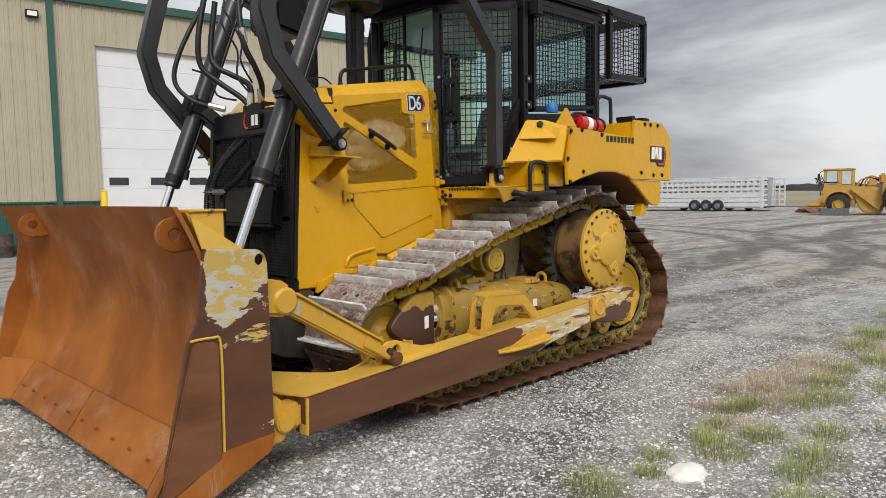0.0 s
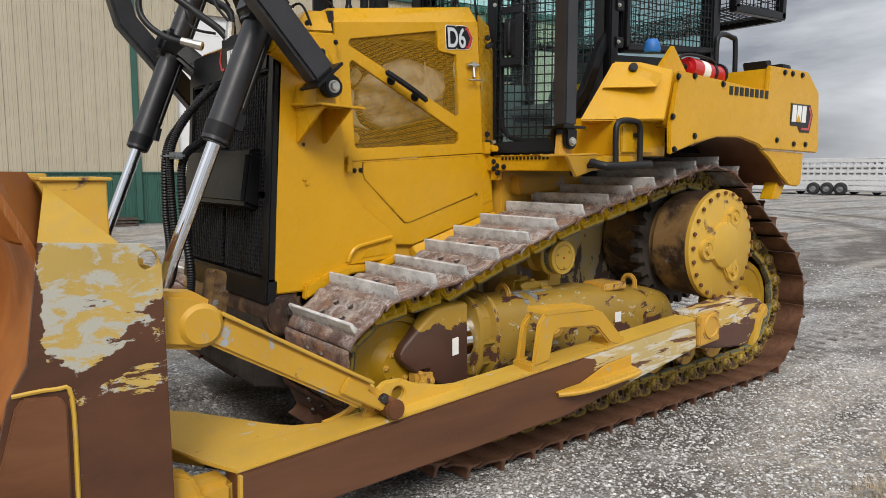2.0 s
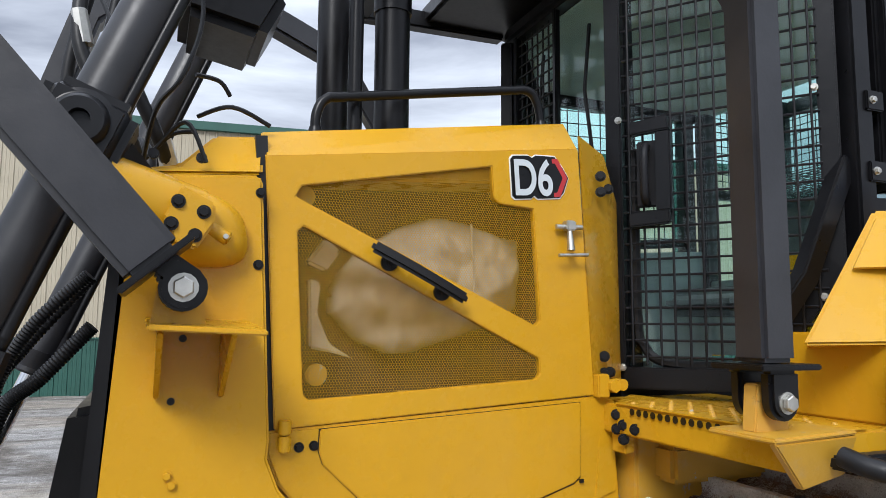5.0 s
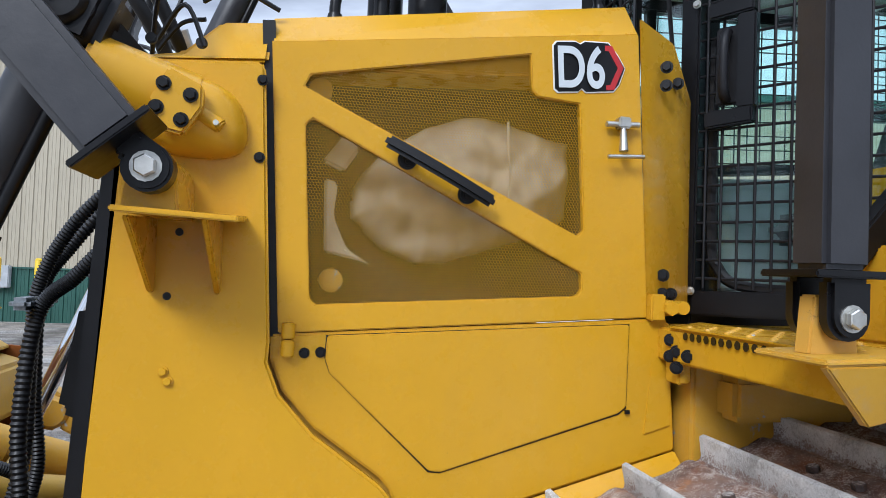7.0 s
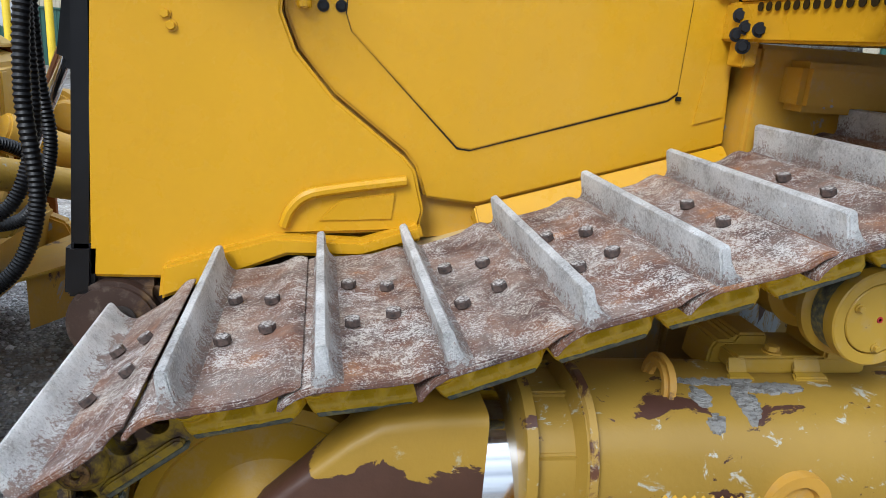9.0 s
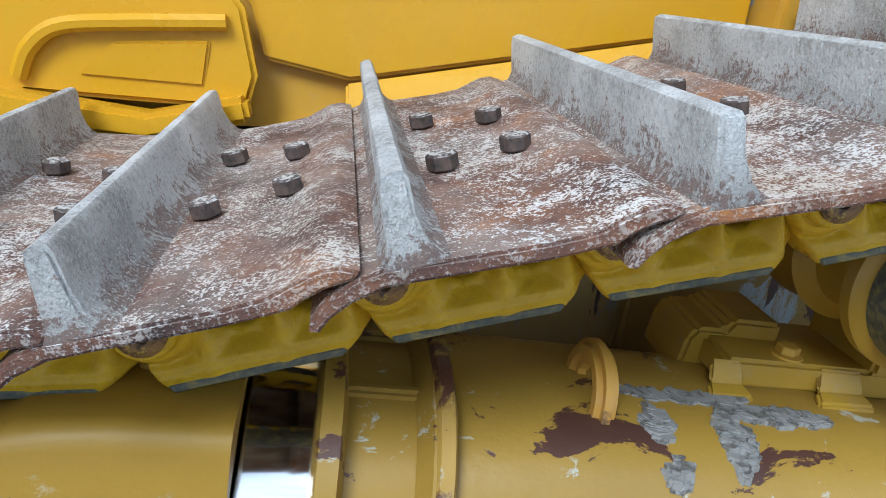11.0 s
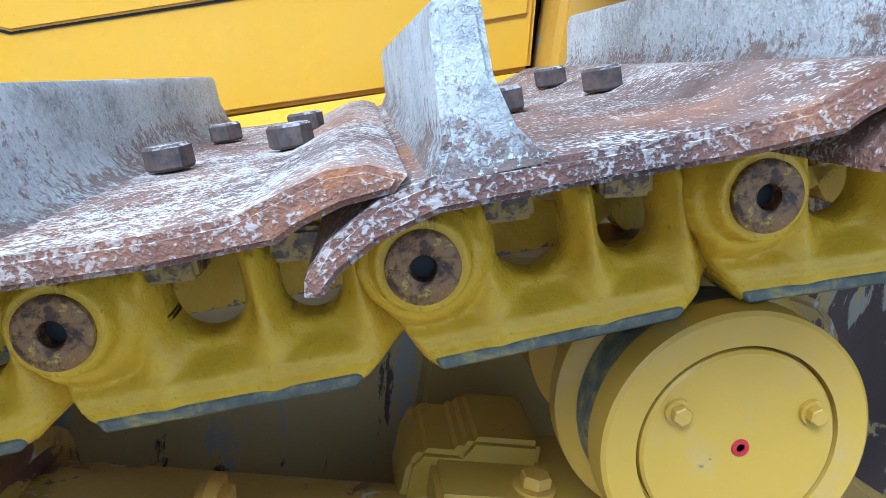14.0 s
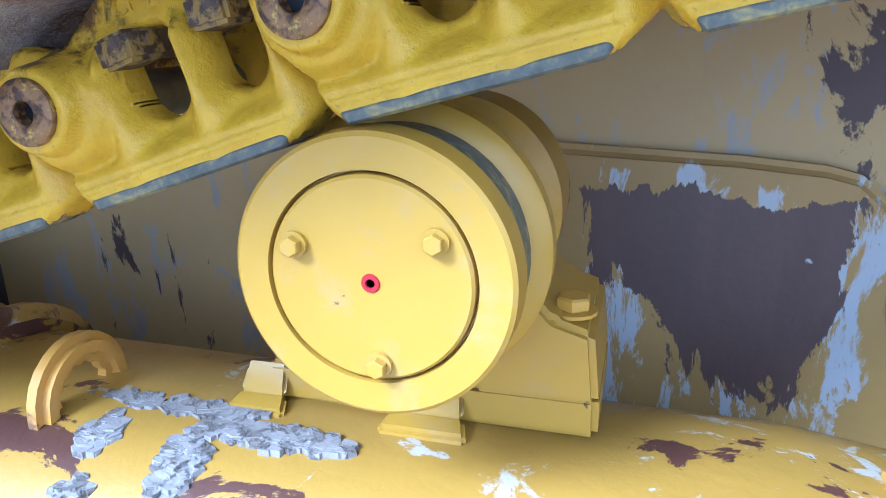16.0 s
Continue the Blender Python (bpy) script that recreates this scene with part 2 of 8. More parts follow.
M_RUSTY = chipped("rust_chipped_yellow", (0.42, 0.26, 0.05), (0.13, 0.052, 0.026), 0.46, 0.52, 16.0, 0.55, (0.45, 0.42, 0.34), 0.60, 0.64)
M_IDLER = chipped("idler_paint", (0.40, 0.225, 0.008), (0.10, 0.06, 0.04), 0.66, 0.72, 5.0, 0.42, glo=0.75, ghi=0.8)
M_ROLL = chipped("carrier_roller_paint", (0.46, 0.285, 0.030), (0.11, 0.055, 0.035), 0.70, 0.72, 34.0, 0.42, (0.40, 0.36, 0.26), 0.73, 0.76, bump=0.08)
M_REDP = simple("red_marking_paint", (0.35, 0.012, 0.02), 0.5, vary=0.2, scale=80)
M_FD = chipped("muddy_final_drive", (0.26, 0.15, 0.055), (0.055, 0.028, 0.018), 0.44, 0.56, 3.0, 0.6)
M_ARMH = worn_toward("scraped_arm_head", (0.60, 0.40, 0.10), (0.13, 0.060, 0.042), (0.58, 0.56, 0.50), lambda t, x, z: ramp_of(t, z, 0.45, 0.70, 0.34, 0.14), 5.0, (0.45, 1, 1.9))
M_FRAME = worn_toward("scraped_frame_casting", (0.365, 0.225, 0.034), (0.105, 0.046, 0.032), (0.44, 0.43, 0.36),
                      lambda t, x, z: nmath(t, "ADD", ramp_of(t, z, 0.60, 0.74, 0.17, 0.06), ramp_of(t, z, 0.78, 0.83, 0.0, 0.04)), 8.0, (0.8, 1, 1.2), 0.42, (0.59, 0.63))
M_TRIML = simple("light_grey_headliner", (0.60, 0.63, 0.62), 0.7, vary=0.08, scale=4)
M_TRIM = simple("grey_cab_trim", (0.46, 0.48, 0.47), 0.6, vary=0.2, scale=5)
M_TRIMD = simple("dark_grey_cloth", (0.11, 0.115, 0.12), 0.8, vary=0.3, scale=14, bump=0.3)
M_YELT = chipped("pale_worn_yellow", (0.60, 0.36, 0.045), (0.11, 0.055, 0.04), 0.62, 0.67, 5.0, 0.5, (0.45, 0.44, 0.38), 0.64, 0.68)
M_ARM = worn_toward("scraped_arm_side", (0.56, 0.42, 0.17), (0.155, 0.062, 0.028), (0.58, 0.55, 0.47),
                    lambda t, x, z: nmath(t, "ADD", ramp_of(t, x, -0.55, 0.10, 0.6, 0.15), ramp_of(t, z, 0.30, 0.55, 0.25, -0.02)), 4.0, (0.35, 1, 2.4))


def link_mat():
    """Deep yellow enamel with runs, specks of mud and brown grease; the dark toward the shoe side also paints its
    shade.
    """
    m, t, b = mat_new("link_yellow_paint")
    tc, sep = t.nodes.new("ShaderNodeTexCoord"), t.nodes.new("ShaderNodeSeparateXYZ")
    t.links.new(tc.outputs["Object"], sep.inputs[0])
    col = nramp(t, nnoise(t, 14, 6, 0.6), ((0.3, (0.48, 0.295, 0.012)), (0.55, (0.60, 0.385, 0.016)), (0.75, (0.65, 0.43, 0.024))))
    # ramp darkens the shoe side: grease there plus the shoe's painted shade
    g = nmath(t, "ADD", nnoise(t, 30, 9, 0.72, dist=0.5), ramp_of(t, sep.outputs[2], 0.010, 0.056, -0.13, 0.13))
    grime_shade = step_ramp(t, g, 0.50, 0.60)
    col = nmix(t, nmath(t, "MULTIPLY", grime_shade, 0.9), col, nramp(t, nnoise(t, 45, 5), ((0.35, (0.030, 0.018, 0.014)), (0.65, (0.085, 0.030, 0.024)))))
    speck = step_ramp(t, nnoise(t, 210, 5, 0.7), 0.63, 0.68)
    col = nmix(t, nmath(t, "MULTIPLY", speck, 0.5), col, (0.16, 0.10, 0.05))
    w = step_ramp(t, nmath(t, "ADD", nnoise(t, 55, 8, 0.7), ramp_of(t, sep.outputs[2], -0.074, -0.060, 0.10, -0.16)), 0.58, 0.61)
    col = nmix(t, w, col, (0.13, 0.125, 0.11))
    t.links.new(col, b.inputs["Base Color"])
    b.inputs["Specular IOR Level"].default_value = 0.32
    t.links.new(nramp(t, nnoise(t, 40, 6), ((0.3, (0.20,) * 3), (0.7, (0.38,) * 3))), b.inputs["Roughness"])
    nbump(t, b, nmath(t, "ADD", nmath(t, "MULTIPLY", nnoise(t, 34, 6, 0.6), 1.0), nmath(t, "MULTIPLY", nnoise(t, 180, 5, 0.65), 0.28)), 0.42, 0.006)
    return m


def upward(t, lo, hi):
    """0 to 1 by the world normal's z: dust settles on what looks up; limits below zero, reversed, pick undersides."""
    geo, sep = t.nodes.new("ShaderNodeNewGeometry"), t.nodes.new("ShaderNodeSeparateXYZ")
    t.links.new(geo.outputs["Normal"], sep.inputs[0])
    return ramp_of(t, sep.outputs[2], lo, hi, 0.0, 1.0)


def shoe_mat():
    m, t, b = mat_new("rusty_dusty_shoe_steel")
    oi = t.nodes.new("ShaderNodeObjectInfo")
    tc, add = t.nodes.new("ShaderNodeTexCoord"), t.nodes.new("ShaderNodeVectorMath")
    sc = t.nodes.new("ShaderNodeVectorMath")
    sc.operation, add.operation = "SCALE", "ADD"
    sc.inputs[0].default_value = (3.7, 9.1, 5.3)
    t.links.new(oi.outputs["Random"], sc.inputs["Scale"])
    t.links.new(tc.outputs["Object"], add.inputs[0])
    t.links.new(sc.outputs[0], add.inputs[1])

    def nz(scale, detail, rough, dist=0.0):
        n = t.nodes.new("ShaderNodeTexNoise")
        n.inputs["Scale"].default_value, n.inputs["Detail"].default_value, n.inputs["Roughness"].default_value, n.inputs["Distortion"].default_value = scale, detail, rough, dist
        t.links.new(add.outputs[0], n.inputs["Vector"])
        return n.outputs["Fac"]

    col = nramp(t, nz(9, 10, 0.72, 0.2), ((0.30, (0.030, 0.017, 0.015)), (0.46, (0.100, 0.047, 0.034)), (0.60, (0.19, 0.084, 0.046)), (0.72, (0.42, 0.165, 0.036))))
    grit, fine, mid, big = nz(520, 2, 0.6), nz(210, 2, 0.55), nz(30, 6, 0.65), nz(7.5, 4, 0.5)
    k = nmath(t, "ADD", nmath(t, "ADD", nmath(t, "MULTIPLY", fine, 0.38), nmath(t, "MULTIPLY", grit, 0.52)), nmath(t, "ADD", nmath(t, "MULTIPLY", mid, 0.30), nmath(t, "MULTIPLY", big, 0.26)))
    dmask = nmath(t, "MULTIPLY", step_ramp(t, k, 0.742, 0.81), nmath(t, "ADD", nmath(t, "MULTIPLY", upward(t, 0.1, 0.75), 0.60), 0.40))
    dust = nramp(t, nz(5, 4, 0.5), ((0.38, (0.64, 0.58, 0.50)), (0.60, (0.78, 0.77, 0.75))))
    col = nmix(t, nmath(t, "MULTIPLY", dmask, 0.76), col, dust)
    film = nmath(t, "MULTIPLY", step_ramp(t, nz(7, 8, 0.7), 0.42, 0.62), nmath(t, "MULTIPLY", upward(t, 0.0, 0.9), 0.28))
    col = nmix(t, film, col, (0.50, 0.45, 0.40))
    # undersides coloured pale grey to stand for light reaching them
    under = nmath(t, "MULTIPLY", step_ramp(t, nz(11, 8, 0.7), 0.38, 0.60), nmath(t, "MULTIPLY", upward(t, -0.2, -0.8), 0.8))
    col = nmix(t, under, col, (0.46, 0.45, 0.44))
    t.links.new(col, b.inputs["Base Color"])
    b.inputs["Roughness"].default_value = 0.75
    nbump(t, b, nmath(t, "ADD", nmath(t, "ADD", nmath(t, "MULTIPLY", fine, 0.9), nmath(t, "MULTIPLY", grit, 0.5)), nmath(t, "MULTIPLY", dmask, 0.5)), 0.55, 0.004)
    return m


def grouser_mat():
    m, t, b = mat_new("dusty_grouser_steel")
    tc, sep = t.nodes.new("ShaderNodeTexCoord"), t.nodes.new("ShaderNodeSeparateXYZ")
    t.links.new(tc.outputs["Object"], sep.inputs[0])
    oi, add, sc = t.nodes.new("ShaderNodeObjectInfo"), t.nodes.new("ShaderNodeVectorMath"), t.nodes.new("ShaderNodeVectorMath")
    sc.operation, add.operation = "SCALE", "ADD"
    sc.inputs[0].default_value = (7.7, 3.1, 5.9)
    t.links.new(oi.outputs["Random"], sc.inputs["Scale"])
    t.links.new(tc.outputs["Object"], add.inputs[0])
    t.links.new(sc.outputs[0], add.inputs[1])

    def nz(scale, detail, rough):
        n = t.nodes.new("ShaderNodeTexNoise")
        n.inputs["Scale"].default_value, n.inputs["Detail"].default_value, n.inputs["Roughness"].default_value = scale, detail, rough
        t.links.new(add.outputs[0], n.inputs["Vector"])
        return n.outputs["Fac"]

    fine = nz(160, 6, 0.75)
    grey = nramp(t, nmath(t, "ADD", nmath(t, "MULTIPLY", nz(10, 5, 0.6), 0.6), nmath(t, "MULTIPLY", fine, 0.4)), ((0.38, (0.36, 0.35, 0.335)), (0.48, (0.62, 0.615, 0.60)), (0.60, (0.84, 0.84, 0.83))))
    steel = nramp(t, nz(40, 8, 0.7), ((0.35, (0.075, 0.040, 0.032)), (0.6, (0.19, 0.095, 0.060))))
    k = nmath(t, "ADD", nmath(t, "ADD", nmath(t, "MULTIPLY", nz(20, 8, 0.7), 0.55), nmath(t, "MULTIPLY", fine, 0.45)), ramp_of(t, sep.outputs[2], 0.070, 0.122, 0.115, -0.10))
    rust = step_ramp(t, k, 0.51, 0.59)
    col = nmix(t, nmath(t, "MULTIPLY", rust, 0.85), grey, steel)
    film = step_ramp(t, nmath(t, "ADD", nmath(t, "MULTIPLY", nz(420, 3, 0.7), 0.7), nmath(t, "MULTIPLY", nz(14, 4, 0.6), 0.3)), 0.545, 0.60)
    col = nmix(t, nmath(t, "MULTIPLY", film, 0.8), col, (0.84, 0.84, 0.83))
    pit = step_ramp(t, nz(260, 4, 0.7), 0.60, 0.66)
    col = nmix(t, nmath(t, "MULTIPLY", pit, 0.55), col, (0.10, 0.065, 0.05))
    t.links.new(col, b.inputs["Base Color"])
    b.inputs["Roughness"].default_value = 0.75
    nbump(t, b, nmath(t, "ADD", fine, nmath(t, "MULTIPLY", film, 0.5)), 1.0, 0.006)
    return m


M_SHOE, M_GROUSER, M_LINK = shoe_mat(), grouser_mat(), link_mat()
M_SHOED = rust_mat("rusty_shoe_steel", (0.055, 0.028, 0.019), (0.115, 0.056, 0.034), (0.19, 0.095, 0.058), 11, 0.55)
# darker link paint: mud, plus the lower run's shade put into the colour
M_LINKD = chipped("muddy_shaded_link_paint", (0.40, 0.27, 0.02), (0.085, 0.050, 0.032), 0.45, 0.58, 14.0, 0.6, (0.20, 0.17, 0.12), 0.55, 0.62)
M_BOLT, tB, bB = mat_new("dusty_dark_bolt")
cB = nramp(tB, nnoise(tB, 90, 6, 0.7), ((0.35, (0.030, 0.024, 0.022)), (0.65, (0.11, 0.072, 0.058))))
dB = nmath(tB, "MULTIPLY", step_ramp(tB, nnoise(tB, 130, 6, 0.75), 0.46, 0.54), upward(tB, 0.5, 0.9))
tB.links.new(nmix(tB, nmath(tB, "MULTIPLY", dB, 0.75), cB, (0.62, 0.60, 0.58)), bB.inputs["Base Color"])
bB.inputs["Roughness"].default_value = 0.7


def perforated():
    """Punched sheet: yellow paint with a staggered grid of round holes."""
    m, t, b = mat_new("perforated_yellow_sheet")
    tc = t.nodes.new("ShaderNodeTexCoord")
    sep = t.nodes.new("ShaderNodeSeparateXYZ")
    t.links.new(tc.outputs["Object"], sep.inputs[0])
    px, pz = 0.0076, 0.0076 * 0.8660
    d = []
    for off in (0.0, 0.5):
        fx = nmath(t, "SUBTRACT", nmath(t, "FRACT", nmath(t, "ADD", nmath(t, "DIVIDE", sep.outputs[0], px), 100 + off)), 0.5)
        fz = nmath(t, "SUBTRACT", nmath(t, "FRACT", nmath(t, "ADD", nmath(t, "DIVIDE", sep.outputs[2], 2 * pz), 100 + off)), 0.5)
        fz = nmath(t, "MULTIPLY", fz, 2 * 0.866)
        d.append(nmath(t, "SQRT", nmath(t, "ADD", nmath(t, "MULTIPLY", fx, fx), nmath(t, "MULTIPLY", fz, fz))))
    hole = nmath(t, "LESS_THAN", nmath(t, "MINIMUM", d[0], d[1]), 0.465)
    b.inputs["Base Color"].default_value, b.inputs["Roughness"].default_value = (*YEL, 1), 0.45
    tr, mx = t.nodes.new("ShaderNodeBsdfTransparent"), t.nodes.new("ShaderNodeMixShader")
    t.links.new(hole, mx.inputs[0])
    t.links.new(b.outputs[0], mx.inputs[1])
    t.links.new(tr.outputs[0], mx.inputs[2])
    t.links.new(mx.outputs[0], t.nodes["Material Output"].inputs["Surface"])
    return m


M_PERF = perforated()


def glass_mat(name, tint):
    """Thin tinted pane: clear to look through, more mirror-like at a slant."""
    m, t, b = mat_new(name)
    t.nodes.remove(b)
    tr, gl, lw, mx = (t.nodes.new("ShaderNodeBsdfTransparent"), t.nodes.new("ShaderNodeBsdfGlossy"), t.nodes.new("ShaderNodeLayerWeight"), t.nodes.new("ShaderNodeMixShader"))
    tr.inputs["Color"].default_value = (*tint, 1)
    gl.inputs["Roughness"].default_value = 0.02
    lw.inputs["Blend"].default_value = 0.5
    gloss = nmath(t, "ADD", nmath(t, "MULTIPLY", nmath(t, "POWER", lw.outputs["Facing"], 5.0), 0.9), 0.035)
    t.links.new(gloss, mx.inputs[0])
    t.links.new(tr.outputs[0], mx.inputs[1])
    t.links.new(gl.outputs[0], mx.inputs[2])
    t.links.new(mx.outputs[0], t.nodes["Material Output"].inputs["Surface"])
    return m


M_GLASS = glass_mat("green_tinted_glass", (0.86, 0.97, 0.95))


def gravel_ground():
    m, t, b = mat_new("gravel_ground")
    tc = t.nodes.new("ShaderNodeTexCoord")
    v = t.nodes.new("ShaderNodeTexVoronoi")
    v.inputs["Scale"].default_value = 64
    t.links.new(tc.outputs["Object"], v.inputs["Vector"])
    stone = nramp(t, v.outputs["Color"], ((0.1, (0.24, 0.235, 0.225)), (0.5, (0.43, 0.42, 0.405)), (0.9, (0.64, 0.63, 0.61))))
    big = nnoise(t, 0.55, 6, 0.6)
    edge = step_ramp(t, v.outputs["Distance"], 0.25, 0.75)
    col = nmix(t, edge, stone, (0.19, 0.183, 0.174))
    tan = nramp(t, nnoise(t, 22, 9, 0.75), ((0.3, (0.20, 0.165, 0.13)), (0.7, (0.44, 0.39, 0.32))))
    col = nmix(t, nmath(t, "MULTIPLY", step_ramp(t, nnoise(t, 0.33, 9, 0.7, stretch=(0.5, 1, 1), dist=0.8), 0.46, 0.58), 0.75), col, tan)
    wet = nramp(t, nnoise(t, 14, 9, 0.78), ((0.35, (0.045, 0.038, 0.032)), (0.65, (0.17, 0.15, 0.13))))
    lane = step_ramp(t, nmath(t, "ADD", nmath(t, "MULTIPLY", nnoise(t, 0.9, 8, 0.7, stretch=(0.13, 1, 1), dist=0.5), 0.7), nmath(t, "MULTIPLY", nnoise(t, 5, 6, 0.7), 0.3)), 0.50, 0.58)
    mud = nmix(t, nmath(t, "MULTIPLY", lane, 0.85), col, wet)
    blotch = nramp(t, nnoise(t, 2.4, 10, 0.78, stretch=(0.6, 1, 1), dist=0.4), ((0.36, (0.46, 0.44, 0.42)), (0.5, (0.95, 0.95, 0.95)), (0.62, (1.36, 1.35, 1.33))))
    mud = nmix(t, 0.85, mud, blotch, "MULTIPLY")
    sep = t.nodes.new("ShaderNodeSeparateXYZ")
    t.links.new(tc.outputs["Object"], sep.inputs[0])
    broken = nnoise(t, 1.6, 8, 0.7)
    for cx, cy, rad, half in ((9.0, 15.0, 15.6, 0.36), (9.0, 15.0, 13.5, 0.36), (26.0, -14.0, 19.4, 0.40), (26.0, -14.0, 17.2, 0.40), (16.0, -30.0, 32.5, 0.45)):
        ex, ey = nmath(t, "SUBTRACT", sep.outputs[0], cx), nmath(t, "SUBTRACT", sep.outputs[1], cy)
        ring = nmath(t, "ABSOLUTE", nmath(t, "SUBTRACT", nmath(t, "SQRT", nmath(t, "ADD", nmath(t, "MULTIPLY", ex, ex), nmath(t, "MULTIPLY", ey, ey))), rad))
        on = nmath(t, "MULTIPLY", ramp_of(t, ring, half * 0.5, half * 1.3, 1.0, 0.0), step_ramp(t, broken, 0.36, 0.52))
        mud = nmix(t, on, mud, wet)
    t.links.new(mud, b.inputs["Base Color"])
    b.inputs["Roughness"].default_value = 0.9
    nbump(t, b, nmath(t, "ADD", nmath(t, "MULTIPLY", v.outputs["Distance"], -1.0), nmath(t, "MULTIPLY", big, 2.0)), 0.8, 0.02)
    return m


M_GROUND = gravel_ground()

# ---- shaping ----


def finish(bm, bevel=0.0, seg=2, ends=False):
    """Clean a mesh and round its edges; ends: only those round the faces that look along y."""
    bmesh.ops.remove_doubles(bm, verts=bm.verts, dist=1e-5)
    bmesh.ops.recalc_face_normals(bm, faces=bm.faces)
    if bevel:
        es = [e for e in bm.edges if len(e.link_faces) == 2 and e.calc_face_angle(0) > 0.5 and (not ends or any(abs(f.normal.y) > 0.8 for f in e.link_faces))]
        bmesh.ops.bevel(bm, geom=es, offset=bevel, segments=seg, affect="EDGES", clamp_overlap=True)
    return bm


def mesh_of(name, bm, mat, smooth=40):
    me = bpy.data.meshes.new(name)
    bm.to_mesh(me)
    bm.free()
    for mm in mat if isinstance(mat, (list, tuple)) else (mat,):
        me.materials.append(mm)
    if smooth:
        me.shade_smooth()
        me.set_sharp_from_angle(angle=radians(smooth))
    return me


def part(name, bm, mat, parent=None, label="", smooth=40, at=None):
    ob = new(name, mesh_of(name, bm, mat, smooth))
    ob.parent = parent
    if at is not None:
        ob.matrix_basis = at
    if label:
        tagged(ob, label)
    return ob


def thing(name, at=None, label="", category="", group="", kind=""):
    ob = new(name)
    if at is not None:
        ob.matrix_basis = at
    return tagged(ob, label, category, group, kind)


def box(x0, x1, y0, y1, z0, z1, bevel=0.0, seg=2, bm=None):
    b = bmesh.new()
    bmesh.ops.create_cube(b, size=1)
    for v in b.verts:
        v.co = ((x0 + x1) / 2 + v.co.x * (x1 - x0), (y0 + y1) / 2 + v.co.y * (y1 - y0), (z0 + z1) / 2 + v.co.z * (z1 - z0))
    finish(b, bevel, seg)
    return join(bm, b)


def join(bm, other):
    if bm is None:
        return other
    me = bpy.data.meshes.new("tmp")
    other.to_mesh(me)
    other.free()
    bm.from_mesh(me)
    bpy.data.meshes.remove(me)
    return bm


def prism(loops, y0, y1, bevel=0.0, seg=2, bm=None, mapper=None):
    """A plate with the outline loops[0] in x and z and holes loops[1:], from y0 to y1."""
    if loops and isinstance(loops[0][0], (int, float)):
        loops = [loops]
    b = bmesh.new()
    es = []
    for lp in loops:
        vs = [b.verts.new((x, y0, z)) for x, z in lp]
        es += [b.edges.new((vs[k], vs[(k + 1) % len(vs)])) for k in range(len(vs))]
    if len(loops) == 1:
        b.faces.new([v for v in b.verts])
    else:
        bmesh.ops.triangle_fill(b, edges=es, use_beauty=True, use_dissolve=False)
    r = bmesh.ops.extrude_face_region(b, geom=list(b.faces))
    for v in r["geom"]:
        if isinstance(v, bmesh.types.BMVert):
            v.co.y = y1
    finish(b, bevel, seg)
    if mapper:
        for v in b.verts:
            v.co = mapper(v.co)
    return join(bm, b)


def cyl(p0, p1, r0, r1=None, seg=24, bevel=0.0, bm=None):
    r1 = r0 if r1 is None else r1
    b = bmesh.new()
    p0, p1 = Vector(p0), Vector(p1)
    d = p1 - p0
    bmesh.ops.create_cone(b, cap_ends=True, segments=seg, radius1=r0, radius2=r1, depth=d.length)
    if bevel:
        es = [e for e in b.edges if abs(e.calc_face_angle(0)) > 1.0]
        bmesh.ops.bevel(b, geom=es, offset=bevel, segments=2, affect="EDGES", clamp_overlap=True)
    m = Matrix.Translation((p0 + p1) / 2) @ d.to_track_quat("Z", "Y").to_matrix().to_4x4()
    bmesh.ops.transform(b, matrix=m, verts=b.verts)
    return join(bm, b)


def lathe(profile, center, axis="y", seg=40, bm=None, caps=True):
    """profile: (distance along the axis, radius) pairs; without caps the profile closes on itself."""
    b = bmesh.new()
    rings = []
    for d, r in profile:
        ring = []
        for k in range(seg):
            a = 2 * math.pi * k / seg
            p = (r * math.cos(a), d, r * math.sin(a)) if axis == "y" else (r * math.cos(a), r * math.sin(a), d)
            ring.append(b.verts.new(Vector(p) + Vector(center)))
        rings.append(ring)
    for a, c in zip(rings, rings[1:]):
        for k in range(seg):
            b.faces.new((a[k], a[(k + 1) % seg], c[(k + 1) % seg], c[k]))
    if caps:
        b.faces.new(rings[0])
        b.faces.new(rings[-1])
    else:
        for k in range(seg):
            b.faces.new((rings[-1][k], rings[-1][(k + 1) % seg], rings[0][(k + 1) % seg], rings[0][k]))
    bmesh.ops.recalc_face_normals(b, faces=b.faces)
    return join(bm, b)


def smooth_path(pts, n=8):
    """A Catmull-Rom line through points."""
    pts = [Vector(p) for p in pts]
    out = []
    for k in range(len(pts) - 1):
        p0, p1, p2, p3 = pts[max(k - 1, 0)], pts[k], pts[k + 1], pts[min(k + 2, len(pts) - 1)]
        for j in range(n):
            u = j / n
            out.append(0.5 * (2 * p1 + (p2 - p0) * u + (2 * p0 - 5 * p1 + 4 * p2 - p3) * u * u + (3 * p1 - p0 - 3 * p2 + p3) * u ** 3))
    return out + [pts[-1]]


